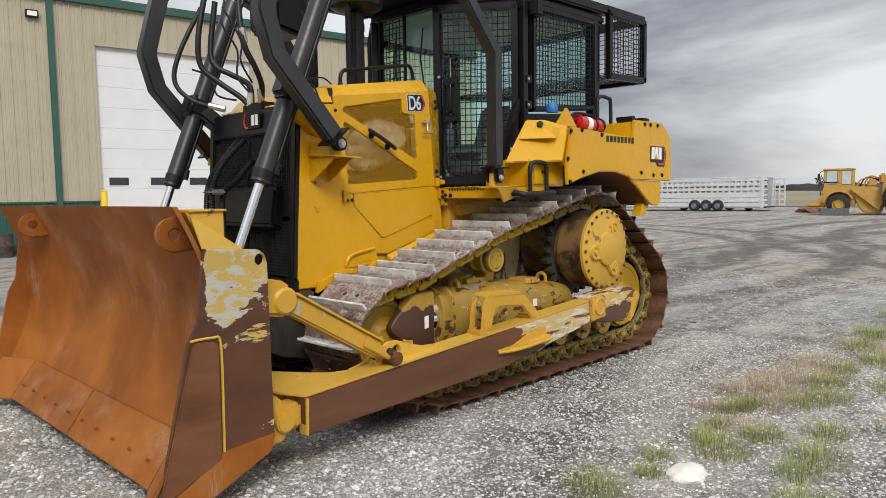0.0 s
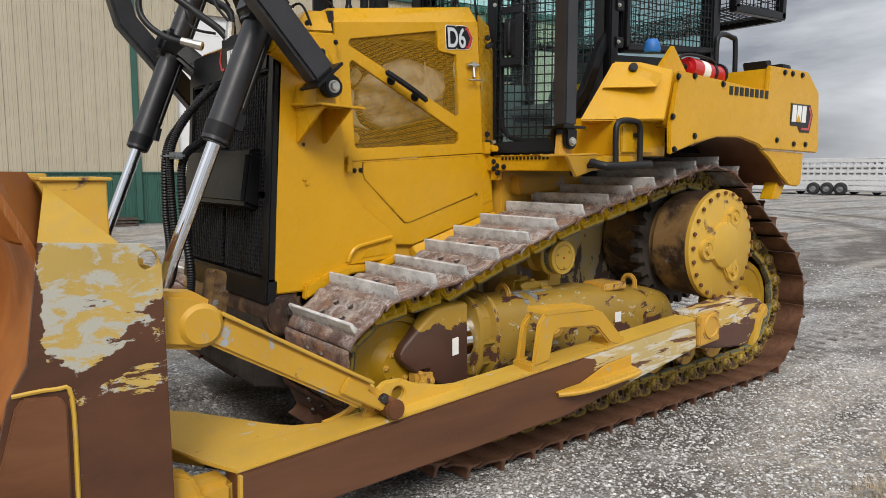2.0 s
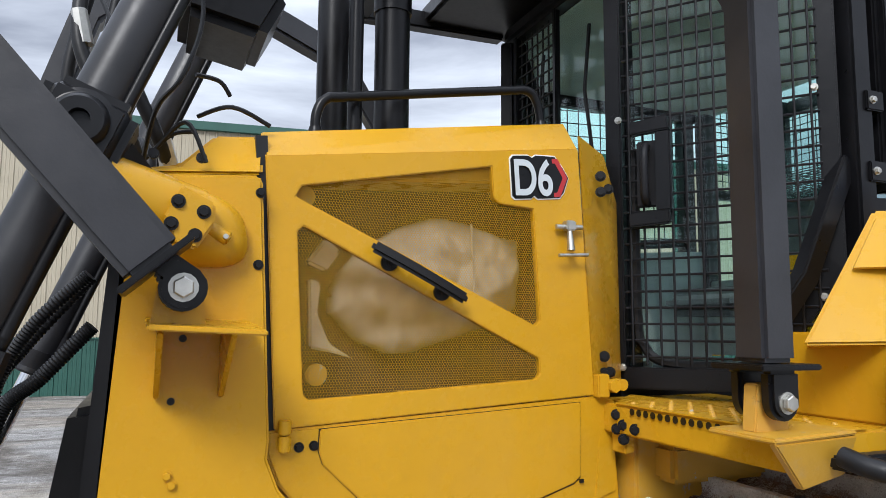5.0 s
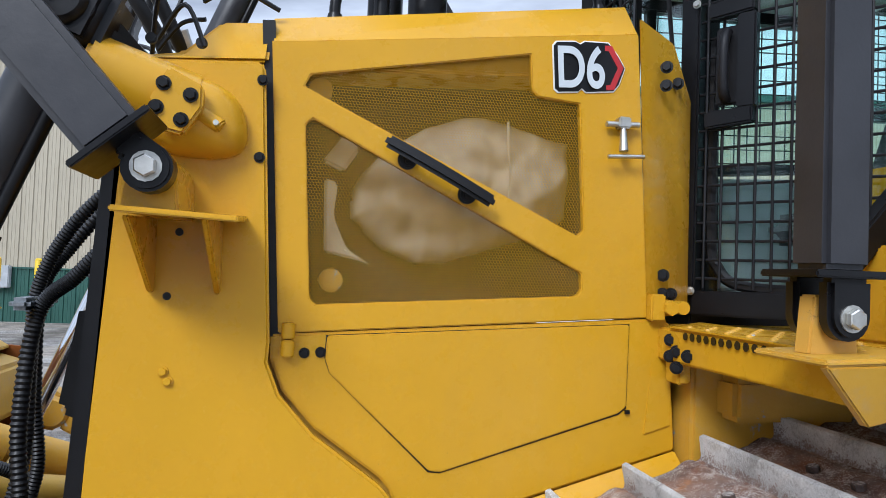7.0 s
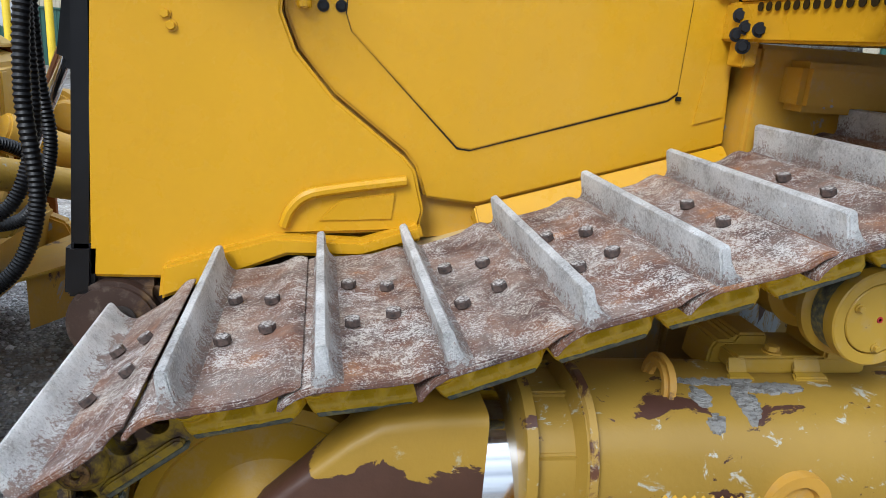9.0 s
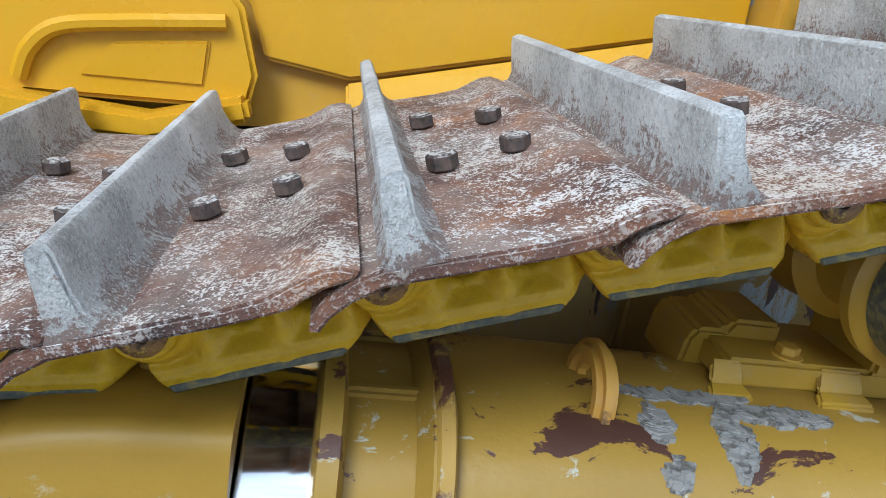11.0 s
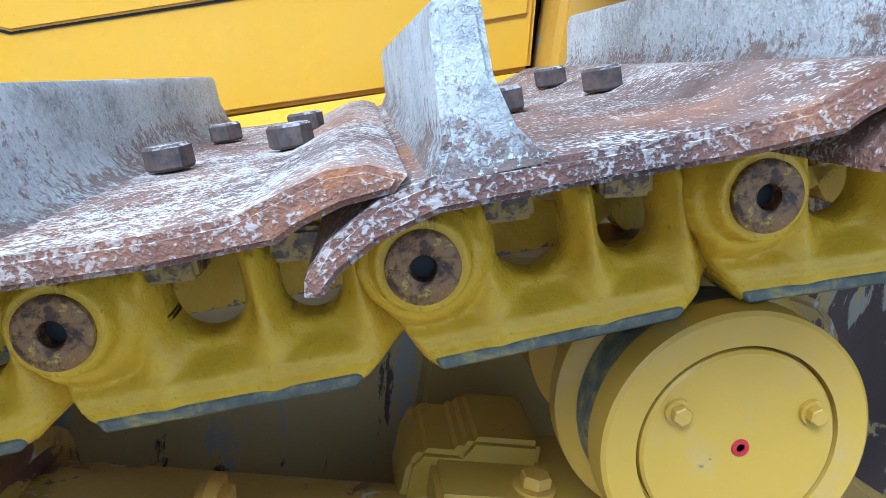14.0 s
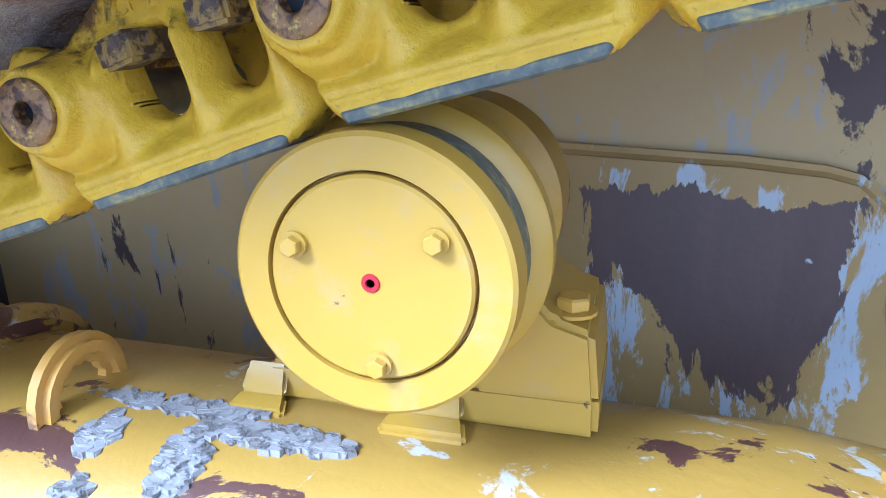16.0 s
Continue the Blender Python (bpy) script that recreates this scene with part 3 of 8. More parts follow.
def tube(pts, r, seg=10, bm=None, ribs=0.0, cap=True):
    """A tube along a line; ribs: depth of the rings of a corrugated sleeve."""
    b = bmesh.new()
    pts = [Vector(p) for p in pts]
    up = Vector((0.13, 0.21, 0.97)).normalized()
    rings = []
    for k, p in enumerate(pts):
        d = (pts[min(k + 1, len(pts) - 1)] - pts[max(k - 1, 0)]).normalized()
        s = d.cross(up)
        s = s.normalized() if s.length > 1e-4 else d.orthogonal().normalized()
        up = s.cross(d).normalized()
        rr = r - (ribs if k % 2 else 0.0)
        rings.append([b.verts.new(p + rr * (math.cos(a) * s + math.sin(a) * up)) for a in (2 * math.pi * j / seg for j in range(seg))])
    for a, c in zip(rings, rings[1:]):
        for j in range(seg):
            b.faces.new((a[j], a[(j + 1) % seg], c[(j + 1) % seg], c[j]))
    if cap:
        b.faces.new(rings[0])
        b.faces.new(rings[-1])
    bmesh.ops.recalc_face_normals(b, faces=b.faces)
    return join(bm, b)


def square_tube(pts, w, h, bevel=0.008, bm=None, side=(0, 1, 0)):
    """A mitred rectangular bar along a line."""
    b = bmesh.new()
    pts = [Vector(p) for p in pts]
    rings = []
    sv = Vector(side).normalized()
    for k, p in enumerate(pts):
        d0 = (p - pts[k - 1]).normalized() if k else (pts[1] - p).normalized()
        d1 = (pts[k + 1] - p).normalized() if k < len(pts) - 1 else d0
        t = (d0 + d1).normalized()
        s = (sv - t * sv.dot(t)).normalized()
        u = t.cross(s).normalized() / max(0.3, t.dot(d0))
        rings.append([b.verts.new(p + s * (w / 2) * i + u * (h / 2) * j) for i, j in ((-1, -1), (1, -1), (1, 1), (-1, 1))])
    for a, c in zip(rings, rings[1:]):
        for j in range(4):
            b.faces.new((a[j], a[(j + 1) % 4], c[(j + 1) % 4], c[j]))
    b.faces.new(rings[0])
    b.faces.new(rings[-1])
    finish(b, bevel)
    return join(bm, b)


def hexbolt(p, n, r=0.014, h=0.012, washer=True, bm=None):
    p, n = Vector(p), Vector(n).normalized()
    b = cyl(p, p + n * 0.003, r * 1.35, seg=14) if washer else None
    c = bmesh.new()
    bmesh.ops.create_cone(c, cap_ends=True, segments=6, radius1=r, radius2=r, depth=h)
    bmesh.ops.bevel(c, geom=[e for e in c.edges if e.calc_face_angle(0) > 1.2], offset=r * 0.12, segments=1, affect="EDGES")
    m = Matrix.Translation(p + n * (h / 2 + 0.003)) @ n.to_track_quat("Z", "Y").to_matrix().to_4x4()
    bmesh.ops.transform(c, matrix=m, verts=c.verts)
    b = join(b, c) if b else c
    return join(bm, b)


def arc(cx, cz, r, a0, a1, n):
    return [(cx + r * math.cos(radians(a0 + (a1 - a0) * k / n)), cz + r * math.sin(radians(a0 + (a1 - a0) * k / n))) for k in range(n + 1)]


def hull_tube(stations, yc, hw, p=2.8, seg=36, bm=None):
    """A rounded casting along x: stations of (x, lower z, upper z, width factor)."""
    b = bmesh.new()
    rings = []
    for x, z0, z1, k in stations:
        ring = []
        for j in range(seg):
            a = 2 * math.pi * j / seg
            c, s_ = math.cos(a), math.sin(a)
            ring.append(b.verts.new((x, yc + hw * k * math.copysign(abs(c) ** (2 / p), c), (z0 + z1) / 2 + (z1 - z0) / 2 * math.copysign(abs(s_) ** (2 / p), s_))))
        rings.append(ring)
    for a, c in zip(rings, rings[1:]):
        for j in range(seg):
            b.faces.new((a[j], a[(j + 1) % seg], c[(j + 1) % seg], c[j]))
    b.faces.new(rings[0])
    b.faces.new(rings[-1])
    bmesh.ops.recalc_face_normals(b, faces=b.faces)
    return join(bm, b)


def letters(text, size, depth=0.002, bold=0.0):
    """The built-in font as a mesh that looks along -y, its lower left corner at the origin."""
    cu = bpy.data.curves.new("letters", "FONT")
    cu.body, cu.size, cu.extrude, cu.offset = text, size, depth, bold
    ob = bpy.data.objects.new("letters", cu)
    scene.collection.objects.link(ob)
    me = bpy.data.meshes.new_from_object(ob.evaluated_get(bpy.context.evaluated_depsgraph_get()))
    b = bmesh.new()
    b.from_mesh(me)
    bpy.data.objects.remove(ob)
    bpy.data.curves.remove(cu)
    bmesh.ops.transform(b, matrix=Matrix.Rotation(radians(90), 4, "X"), verts=b.verts)
    return b


# ---- ground ----
g = bmesh.new()
bmesh.ops.create_grid(g, x_segments=2, y_segments=2, size=600)
ground = part("ground", g, M_GROUND, smooth=0)
tagged(ground, "grey crushed gravel yard with tyre marks and mud", "ground", kind="structure")

# ---- bulldozer ----
dozer = thing("bulldozer", label="yellow crawler bulldozer with rusty blade and black forestry guards on gravel", category="bulldozer")

# track chain: the line of the pins, in x and z
IDLER, SPROCKET, REAR = (-1.10, 0.585), (1.22, 1.035), (1.98, 0.529)
R_FRONT, R_IDLER, R_SPROCKET = 0.333, 0.405, 0.43


def track_line():
    a = math.degrees(math.atan2(REAR[1] - SPROCKET[1], REAR[0] - SPROCKET[0]))
    d = math.hypot(REAR[0] - SPROCKET[0], REAR[1] - SPROCKET[1])
    lean = a + 90 - math.degrees(math.asin((R_IDLER - R_SPROCKET) / d)) * -1
    top = [(-1.3957, 0.7484), (-1.2267, 0.8675), (-1.0232, 0.9041), (-0.8178, 0.9287), (-0.6235, 0.9995), (-0.4273, 1.0645), (-0.228, 1.124), (-0.029, 1.190), (0.20, 1.248), (0.50, 1.312), (0.80, 1.385), (1.0, 1.432)]
    pts = arc(*IDLER, R_FRONT, 251.4, 162, 14) + top
    pts += arc(*SPROCKET, R_SPROCKET, 96, lean, 16) + arc(*REAR, R_IDLER, lean, -90, 22)
    n = 20
    pts += [(REAR[0] + (-0.72 - REAR[0]) * k / n, REAR[1] - R_IDLER) for k in range(1, n + 1)]
    return pts + [pts[0]]


def chain_points(start, pitch_aim=0.2065):
    """Pins at even steps along the closed line, the first one nearest to start; returns (pins, pitch)."""
    line = [Vector((x, z)) for x, z in track_line()]
    cum = [0.0]
    for p, q in zip(line, line[1:]):
        cum.append(cum[-1] + (q - p).length)
    total = cum[-1]
    n = round(total / pitch_aim)
    k0 = min(range(len(line)), key=lambda k: (line[k] - Vector(start)).length)

    def at(s):
        s %= total
        k = max(j for j in range(len(cum)) if cum[j] <= s)
        k = min(k, len(line) - 2)
        u = (s - cum[k]) / max(1e-9, cum[k + 1] - cum[k])
        return line[k].lerp(line[k + 1], u)

    return [at(cum[k0] + total * j / n) for j in range(n)], total / n


PINS, PITCH = chain_points((-0.228, 1.124))


def shoe_mesh():
    """One track shoe: plate with curled front edge and dropped rear lip; x along the chain, z outward from the pin line."""
    prof = [(-0.0505, 0.0415), (-0.0490, 0.0475), (-0.040, 0.0575), (-0.0185, 0.0700), (0.003, 0.0745), (0.030, 0.0735), (0.061, 0.0722), (0.1096, 0.071), (0.138, 0.0722), (0.158, 0.0785), (0.172, 0.0825), (0.186, 0.0822),
            (0.1985, 0.0765), (0.193, 0.0712), (0.175, 0.0695), (0.160, 0.0650), (0.1507, 0.0605), (0.1083, 0.0592), (0.0285, 0.0612), (0.002, 0.0615), (-0.021, 0.0555), (-0.036, 0.0475), (-0.0445, 0.0400)]
    return finish(prism(prof, -0.309, 0.292), 0.0025, 2, True)


def grouser_mesh():
    prof = [(-0.010, 0.068), (0.0, 0.0745), (0.006, 0.084), (0.0090, 0.124), (0.0110, 0.131), (0.0180, 0.1335), (0.0245, 0.1325), (0.0272, 0.127), (0.0275, 0.104), (0.0320, 0.086), (0.039, 0.0765), (0.052, 0.069)]
    b = prism(prof, -0.3075, 0.2905, 0.0)
    for v in b.verts:
        if v.co.z > 0.1:
            v.co.y *= 0.992
    return finish(b, 0.003, 2, True)


def link_outline():
    """Outline and two windows of a track link in x and z. Pin line is z = 0, the rail looks to -z."""
    L = PITCH
    outer = arc(0, 0, 0.040, 226, 75, 14)
    outer += [(0.030, 0.050), (0.050, 0.0590), (L - 0.050, 0.0590), (L - 0.022, 0.048), (L + 0.010, 0.030), (L + 0.020, 0.004), (L + 0.012, -0.030), (L - 0.018, -0.056),
              (L - 0.036, -0.0665), (L - 0.044, -0.0720), (L - 0.052, -0.0742), (-0.002, -0.0742), (-0.009, -0.066)]
    win = []
    for cx, w in ((0.0725, 0.0240), (0.1375, 0.0200)):
        win.append(arc(cx, -0.032 + w, w, 180, 360, 14) + [(cx + w, 0.012), (cx + w - 0.002, 0.021), (cx + w - 0.007, 0.0272), (cx + w - 0.012, 0.0285), (cx - w + 0.010, 0.0285), (cx - w + 0.004, 0.0265), (cx - w + 0.001, 0.021), (cx - w, 0.012)])
    return outer, win


def link_mesh():
    """Plain link: boss round the pin, two windows, rail at the inner edge."""
    L = PITCH
    outer, win = link_outline()
    b = prism([outer] + win, -0.014, 0.019, 0.006, 3)
    b = prism([(-0.012, -0.055), (0.012, -0.048), (L - 0.060, -0.048), (L - 0.050, -0.056), (L - 0.050, -0.065), (L - 0.058, -0.0735), (0.002, -0.0735), (-0.008, -0.067)], -0.025, 0.012, 0.006, 3, bm=b)
    return lathe([(0.0, 0.045), (-0.026, 0.0440), (-0.034, 0.0390), (-0.042, 0.0310), (-0.044, 0.0290), (-0.044, 0.001)], (0, 0, 0), seg=28, bm=b)


def inside(poly, X, Z):
    """Signed distance to a closed outline, positive within."""
    d, odd = np.full(X.shape, 1e9), np.zeros(X.shape, bool)
    for (x0, z0), (x1, z1) in zip(poly, poly[1:] + poly[:1]):
        ex, ez = x1 - x0, z1 - z0
        u = np.clip(((X - x0) * ex + (Z - z0) * ez) / (ex * ex + ez * ez + 1e-18), 0, 1)
        d = np.minimum(d, np.hypot(X - x0 - u * ex, Z - z0 - u * ez))
        if z0 != z1:
            odd ^= ((z0 > Z) != (z1 > Z)) & (X < (x1 - x0) * (Z - z0) / (z1 - z0) + x0)
    return np.where(odd, d, -d)


def soft_step(a, b, v):
    u = np.clip((v - a) / (b - a), 0, 1)
    return u * u * (3 - 2 * u)


def cast_link_mesh():
    """The same link as a smooth casting: pillowed webs, flared windows, raised boss and rail; for the links that pass close by."""
    outer, win = link_outline()

    def depth_in(X, Z):
        f = inside(outer, X, Z)
        for w in win:
            f = np.minimum(f, -inside(w, X, Z))
        return f

    cell = 0.0019
    X, Z = np.meshgrid(np.arange(-0.044, PITCH + 0.026, cell), np.arange(-0.079, 0.064, cell), indexing="ij")
    for _ in range(3):
        f, e = depth_in(X, Z), 1e-5
        gx, gz = (depth_in(X + e, Z) - f) / e, (depth_in(X, Z + e) - f) / e
        near = np.abs(f) < 0.8 * cell
        X, Z = X - np.where(near, f * gx, 0), Z - np.where(near, f * gz, 0)
    f = np.maximum(depth_in(X, Z), 0)
    keep = depth_in(X, Z) > -0.0003
    r = np.hypot(X, Z)
    low, side_end = 1 - soft_step(-0.056, -0.030, Z), 1 - soft_step(0.160, 0.184, X)
    web = 0.005 - 0.001 * soft_step(0.030, 0.040, Z) * soft_step(0.03, 0.05, X)
    h = [web, 0.025 * low * side_end, 0.046 * (1 - soft_step(0.0270, 0.0385, r)), 0.031 * (1 - soft_step(0.034, 0.060, r + 0.35 * np.maximum(Z, 0)))]
    for c, top, wd in ((0.1075, 0.024, 0.0080), (0.040, 0.023, 0.0085), (0.168, 0.021, 0.0080)):
        flare = wd * (1 + 1.6 * (1 - soft_step(-0.048, -0.012, Z)))
        h.append(top * np.exp(-((X - c) / flare) ** 2) * (1 - soft_step(0.012, 0.040, Z)))
    k = 420.0
    h = np.log(sum(np.exp(k * v) for v in h)) / k
    h = h * (0.15 + 0.85 * (1 - soft_step(0.170, 0.192, X)))
    h += 0.0011 * np.exp(-((Z + 0.0605) / 0.0016) ** 2) * side_end - 0.0010 * np.exp(-((Z + 0.0555) / 0.0014) ** 2) * side_end
    h = np.where(r < 0.0200, 0.034, h)
    rr = 0.0060
    h -= rr * (1 - np.sqrt(np.maximum(0, 1 - (1 - np.clip(f / rr, 0, 1)) ** 2)))
    nx, nz = X.shape
    vid, verts, faces = {}, [], []

    def vert(i, j):
        if (i, j) not in vid:
            vid[i, j] = len(verts)
            verts.append((X[i, j], -h[i, j], Z[i, j]))
        return vid[i, j]

    tris = []
    for i in range(nx - 1):
        for j in range(nz - 1):
            q = ((i, j), (i + 1, j), (i + 1, j + 1), (i, j + 1))
            tris += ((q[0], q[1], q[2]), (q[0], q[2], q[3])) if (i + j) % 2 else ((q[0], q[1], q[3]), (q[1], q[2], q[3]))
    T = np.array(tris)
    mid = depth_in(X[T[..., 0], T[..., 1]].mean(1), Z[T[..., 0], T[..., 1]].mean(1))
    ok = keep[T[..., 0], T[..., 1]].all(1) & (mid > 0)
    faces += [tuple(vert(*c) for c in tris[k]) for k in np.nonzero(ok)[0]]
    rim = {}
    for t in faces:
        for a, c in zip(t, t[1:] + t[:1]):
            rim[a, c] = True
    back = {}
    for a, c in [e for e in rim if (e[1], e[0]) not in rim]:
        for v in (a, c):
            if v not in back:
                back[v] = len(verts)
                verts.append((verts[v][0], 0.019, verts[v][2]))
        faces.append((c, a, back[a], back[c]))
    me = bpy.data.meshes.new("link")
    me.from_pydata(verts, [], faces)
    b = bmesh.new()
    b.from_mesh(me)
    bpy.data.meshes.remove(me)
    bmesh.ops.recalc_face_normals(b, faces=b.faces)
    return b


def build_track(yc, side):
    """side -1: the outer face looks to -y."""
    n = len(PINS)
    root = part("track", cyl((0, -0.1, 0), (0, 0.1, 0), 0.02, seg=12), M_STEEL, dozer)
    root.matrix_basis = Matrix.Translation((PINS[0].x, yc, PINS[0].y))
    tagged(root, "crawler track of rusty shoes on yellow links")
    shoe_me = mesh_of("track_shoe", shoe_mesh(), M_SHOE)
    gro_me = mesh_of("grouser", grouser_mesh(), M_GROUSER)
    worn_shoe, worn_gro = mesh_of("track_shoe", shoe_mesh(), M_SHOED), mesh_of("grouser", grouser_mesh(), M_SHOED)
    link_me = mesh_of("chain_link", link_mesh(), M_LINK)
    shaded_muddy_me = mesh_of("chain_link", link_mesh(), M_LINKD)
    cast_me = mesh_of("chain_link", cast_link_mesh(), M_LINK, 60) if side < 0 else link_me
    rail_me = mesh_of("wear_strip", prism([(0.000, -0.0752), (PITCH - 0.052, -0.0752), (PITCH - 0.046, -0.0690), (PITCH - 0.050, -0.0655), (-0.004, -0.0655)], -0.0262, 0.012, 0.002, 1), M_WEAR)
    pin_me = mesh_of("pin_end", lathe([(-0.040, 0.001), (-0.040, 0.0076), (-0.0505, 0.0080), (-0.0515, 0.0092), (-0.0515, 0.0200), (-0.0500, 0.0222), (-0.040, 0.0226)], (0, 0, 0), seg=36), M_PIN)
    # flat black disc drawn for the shade inside the pin's bore
    bore_me = mesh_of("pin_bore", cyl((0, -0.0408, 0), (0, -0.0398, 0), 0.0074, seg=20), M_BLACKD)
    text = letters("CF 1-078", 0.0165, 0.0012)
    for v in text.verts:
        v.co = Vector((0.062 + v.co.x * 1.0, v.co.y - 0.0062, 0.0405 + v.co.z))
    text_me = mesh_of("cast_letters", text, M_LINK, 0)
    bolt_me = mesh_of("bolt", hexbolt((0, 0, 0), (0, 0, 1), 0.0145, 0.015, False), M_BOLT)
    nut_me = mesh_of("nut", box(-0.0165, 0.0165, -0.016, 0.016, -0.0105, 0.0105, 0.003), M_NUT)
    for k in range(n):
        p, q = PINS[k], PINS[(k + 1) % n]
        a = math.atan2(q.y - p.y, q.x - p.x)
        m = Matrix.Translation((p.x - PINS[0].x, 0, p.y - PINS[0].y)) @ Matrix.Rotation(-a, 4, "Y")

        def put(name, me, mm):
            o = new(name, me)
            o.parent = root
            o.matrix_basis = mm
            return o

        top_run = k < 9 or k > n - 8
        put("track_shoe", shoe_me if top_run else worn_shoe, m @ Matrix.Translation((0.003, 0, 0)) @ Matrix.Diagonal((1, -side, 1, 1)))
        put("grouser", gro_me if top_run else worn_gro, m @ Matrix.Translation((0.004, 0, 0)) @ Matrix.Diagonal((1, -side, 1, 1)))
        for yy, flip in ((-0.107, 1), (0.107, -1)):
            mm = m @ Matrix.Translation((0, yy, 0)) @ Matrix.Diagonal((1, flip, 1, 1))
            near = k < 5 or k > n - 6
            put("chain_link", (cast_me if flip == 1 else link_me) if near else shaded_muddy_me, mm)
            put("wear_strip", rail_me, mm)
            if flip * side == -1:
                put("pin_end", pin_me, mm)
                put("pin_bore", bore_me, mm)
                if side == -1 and k < 8 or k > 40:
                    put("cast_letters", text_me, mm)
                for x in (0.061, 0.136):
                    put("nut", nut_me, mm @ Matrix.Translation((x, -0.004, 0.0195)) @ Matrix.Rotation(0.25 * math.sin(k * 2.3 + x * 50), 4, "Y") @ Matrix.Rotation(0.3 * math.sin(k * 1.7 + x * 90), 4, "Z"))
        for x, pair in ((0.070, (-0.104, 0.0815)), (0.141, (-0.083, 0.050))):
            for y in pair:
                put("bolt", bolt_me, m @ Matrix.Translation((x, -side * y, 0.0705)) @ Matrix.Rotation(k * 1.3 + x * 40 + y * 9, 4, "Z"))
    return root


YC = 0.94
track_a = build_track(-YC, -1)
track_b = build_track(YC, 1)

# hood: sloping forward
HA = radians(3.55)


def H(co):
    """Hood coordinates (u rearward, y, w up) to the world."""
    return Vector((-1.087 + co.x * math.cos(HA) - co.z * math.sin(HA), co.y, 1.498 + co.x * math.sin(HA) + co.z * math.cos(HA)))


def solid(quad, offset, bevel=0.004, bm=None):
    """A plate from the corners of one face, thickened by the vector offset."""
    b = bmesh.new()
    vs = [b.verts.new(c) for c in quad]
    b.faces.new(vs)
    r = bmesh.ops.extrude_face_region(b, geom=list(b.faces))
    for v in r["geom"]:
        if isinstance(v, bmesh.types.BMVert):
            v.co += Vector(offset)
    finish(b, bevel)
    return join(bm, b)


def screen(origin, ax, ay, nx, ny, r, bm=None, seg=6):
    """Wire screen: nx wires along ay and ny wires along ax, woven a wire's width apart."""
    o, ax, ay = Vector(origin), Vector(ax), Vector(ay)
    n = ax.cross(ay).normalized() * r * 0.9
    for k in range(nx):
        p = o + ax * ((k + 0.5) / nx)
        bm = tube([p + n, p + ay + n], r, seg, bm)
    for k in range(ny):
        p = o + ay * ((k + 0.5) / ny)
        bm = tube([p - n, p + ax - n], r, seg, bm)
    return bm


# hood door with its screens, handle, latch and badge
UP = [(0.074, 0.640), (0.09, 0.668), (0.645, 0.736), (0.645, 0.645), (0.66, 0.627), (0.774, 0.611), (0.774, 0.282), (0.758, 0.268)]
LO = [(0.092, 0.562), (0.075, 0.548), (0.075, 0.130), (0.088, 0.115), (0.750, 0.113), (0.764, 0.128), (0.764, 0.172)]
door = part("hood_door", prism([[(0, 0.05), (0.945, 0.05), (0.945, 0.80), (0, 0.745)], UP, LO], -0.557, -0.535, 0.003, 2, mapper=H), M_YEL, dozer)
top = solid([H(Vector(c)) for c in ((0, -0.557, 0.742), (0.945, -0.557, 0.797), (0.945, -0.485, 0.900), (0, -0.485, 0.826))], (0, 0.02, -0.014), 0.004)
part("door_top", top, M_YEL, door)
for lp in (UP, LO):
    part("perforated_screen", prism(lp, -0.547, -0.5455, mapper=H), M_PERF, door, "perforated yellow sheet", smooth=0)
bar = [H(Vector((0.262 + 0.264 * k / 8, -0.598 - 0.012 * math.sin(math.pi * k / 8), 0.506 - 0.155 * k / 8))) for k in range(9)]
b = square_tube(bar, 0.020, 0.032, 0.009)
handle = part("handle", b, M_RUBBER, door, "black grab handle")
for u, w in ((0.318, 0.462), (0.466, 0.376)):
    b = prism(arc(u, w, 0.024, 0, 360, 20)[:-1], -0.572, -0.556, 0.004, mapper=H)
    b = square_tube([H(Vector((u, -0.566, w + 0.004))), H(Vector((u - 0.004, -0.590, w + 0.018)))], 0.022, 0.026, 0.006, bm=b, side=(1, 0, 0))
    part("handle_foot", b, M_RUBBER, handle)
    part("bolt", hexbolt(H(Vector((u, -0.572, w - 0.004))), (0, -1, 0), 0.009, 0.006), M_BLACKD, handle)
b = box(-0.255, -0.222, -0.590, -0.557, 2.095, 2.125, 0.004)
b = tube([(-0.285, -0.575, 2.105), (-0.195, -0.575, 2.108)], 0.008, bm=b)
b = cyl((-0.240, -0.578, 2.10), (-0.240, -0.585, 2.035), 0.007, 0.012, bm=b)
b = tube([(-0.285, -0.590, 2.018), (-0.185, -0.590, 2.024)], 0.0055, bm=b)
part("latch", b, M_ZINC, door, "zinc-plated T latch")
BADGE = [(0.702, 0.646), (0.702, 0.762), (0.712, 0.773), (0.765, 0.775), (0.778, 0.768), (0.790, 0.776), (0.858, 0.774), (0.884, 0.740), (0.903, 0.706), (0.884, 0.660), (0.868, 0.642), (0.790, 0.638), (0.778, 0.648), (0.768, 0.639), (0.712, 0.637)]
part("badge", prism(BADGE, -0.5600, -0.556, 0.001, 1, mapper=H), M_WHITE, door, "white-edged model badge")
part("badge_ground", prism([(0.8025 + (u - 0.8025) * 0.965, 0.706 + (w - 0.706) * 0.945) for u, w in BADGE], -0.5612, -0.559, 0.0, mapper=H), M_BLACK, door)
RING = [(0.846, 0.764), (0.866, 0.764), (0.896, 0.706), (0.868, 0.648), (0.846, 0.647), (0.846, 0.660), (0.858, 0.661), (0.880, 0.706), (0.856, 0.750), (0.846, 0.750)]
part("badge_hexagon", prism(RING, -0.5622, -0.5605, 0.0, mapper=H), M_RED, door)
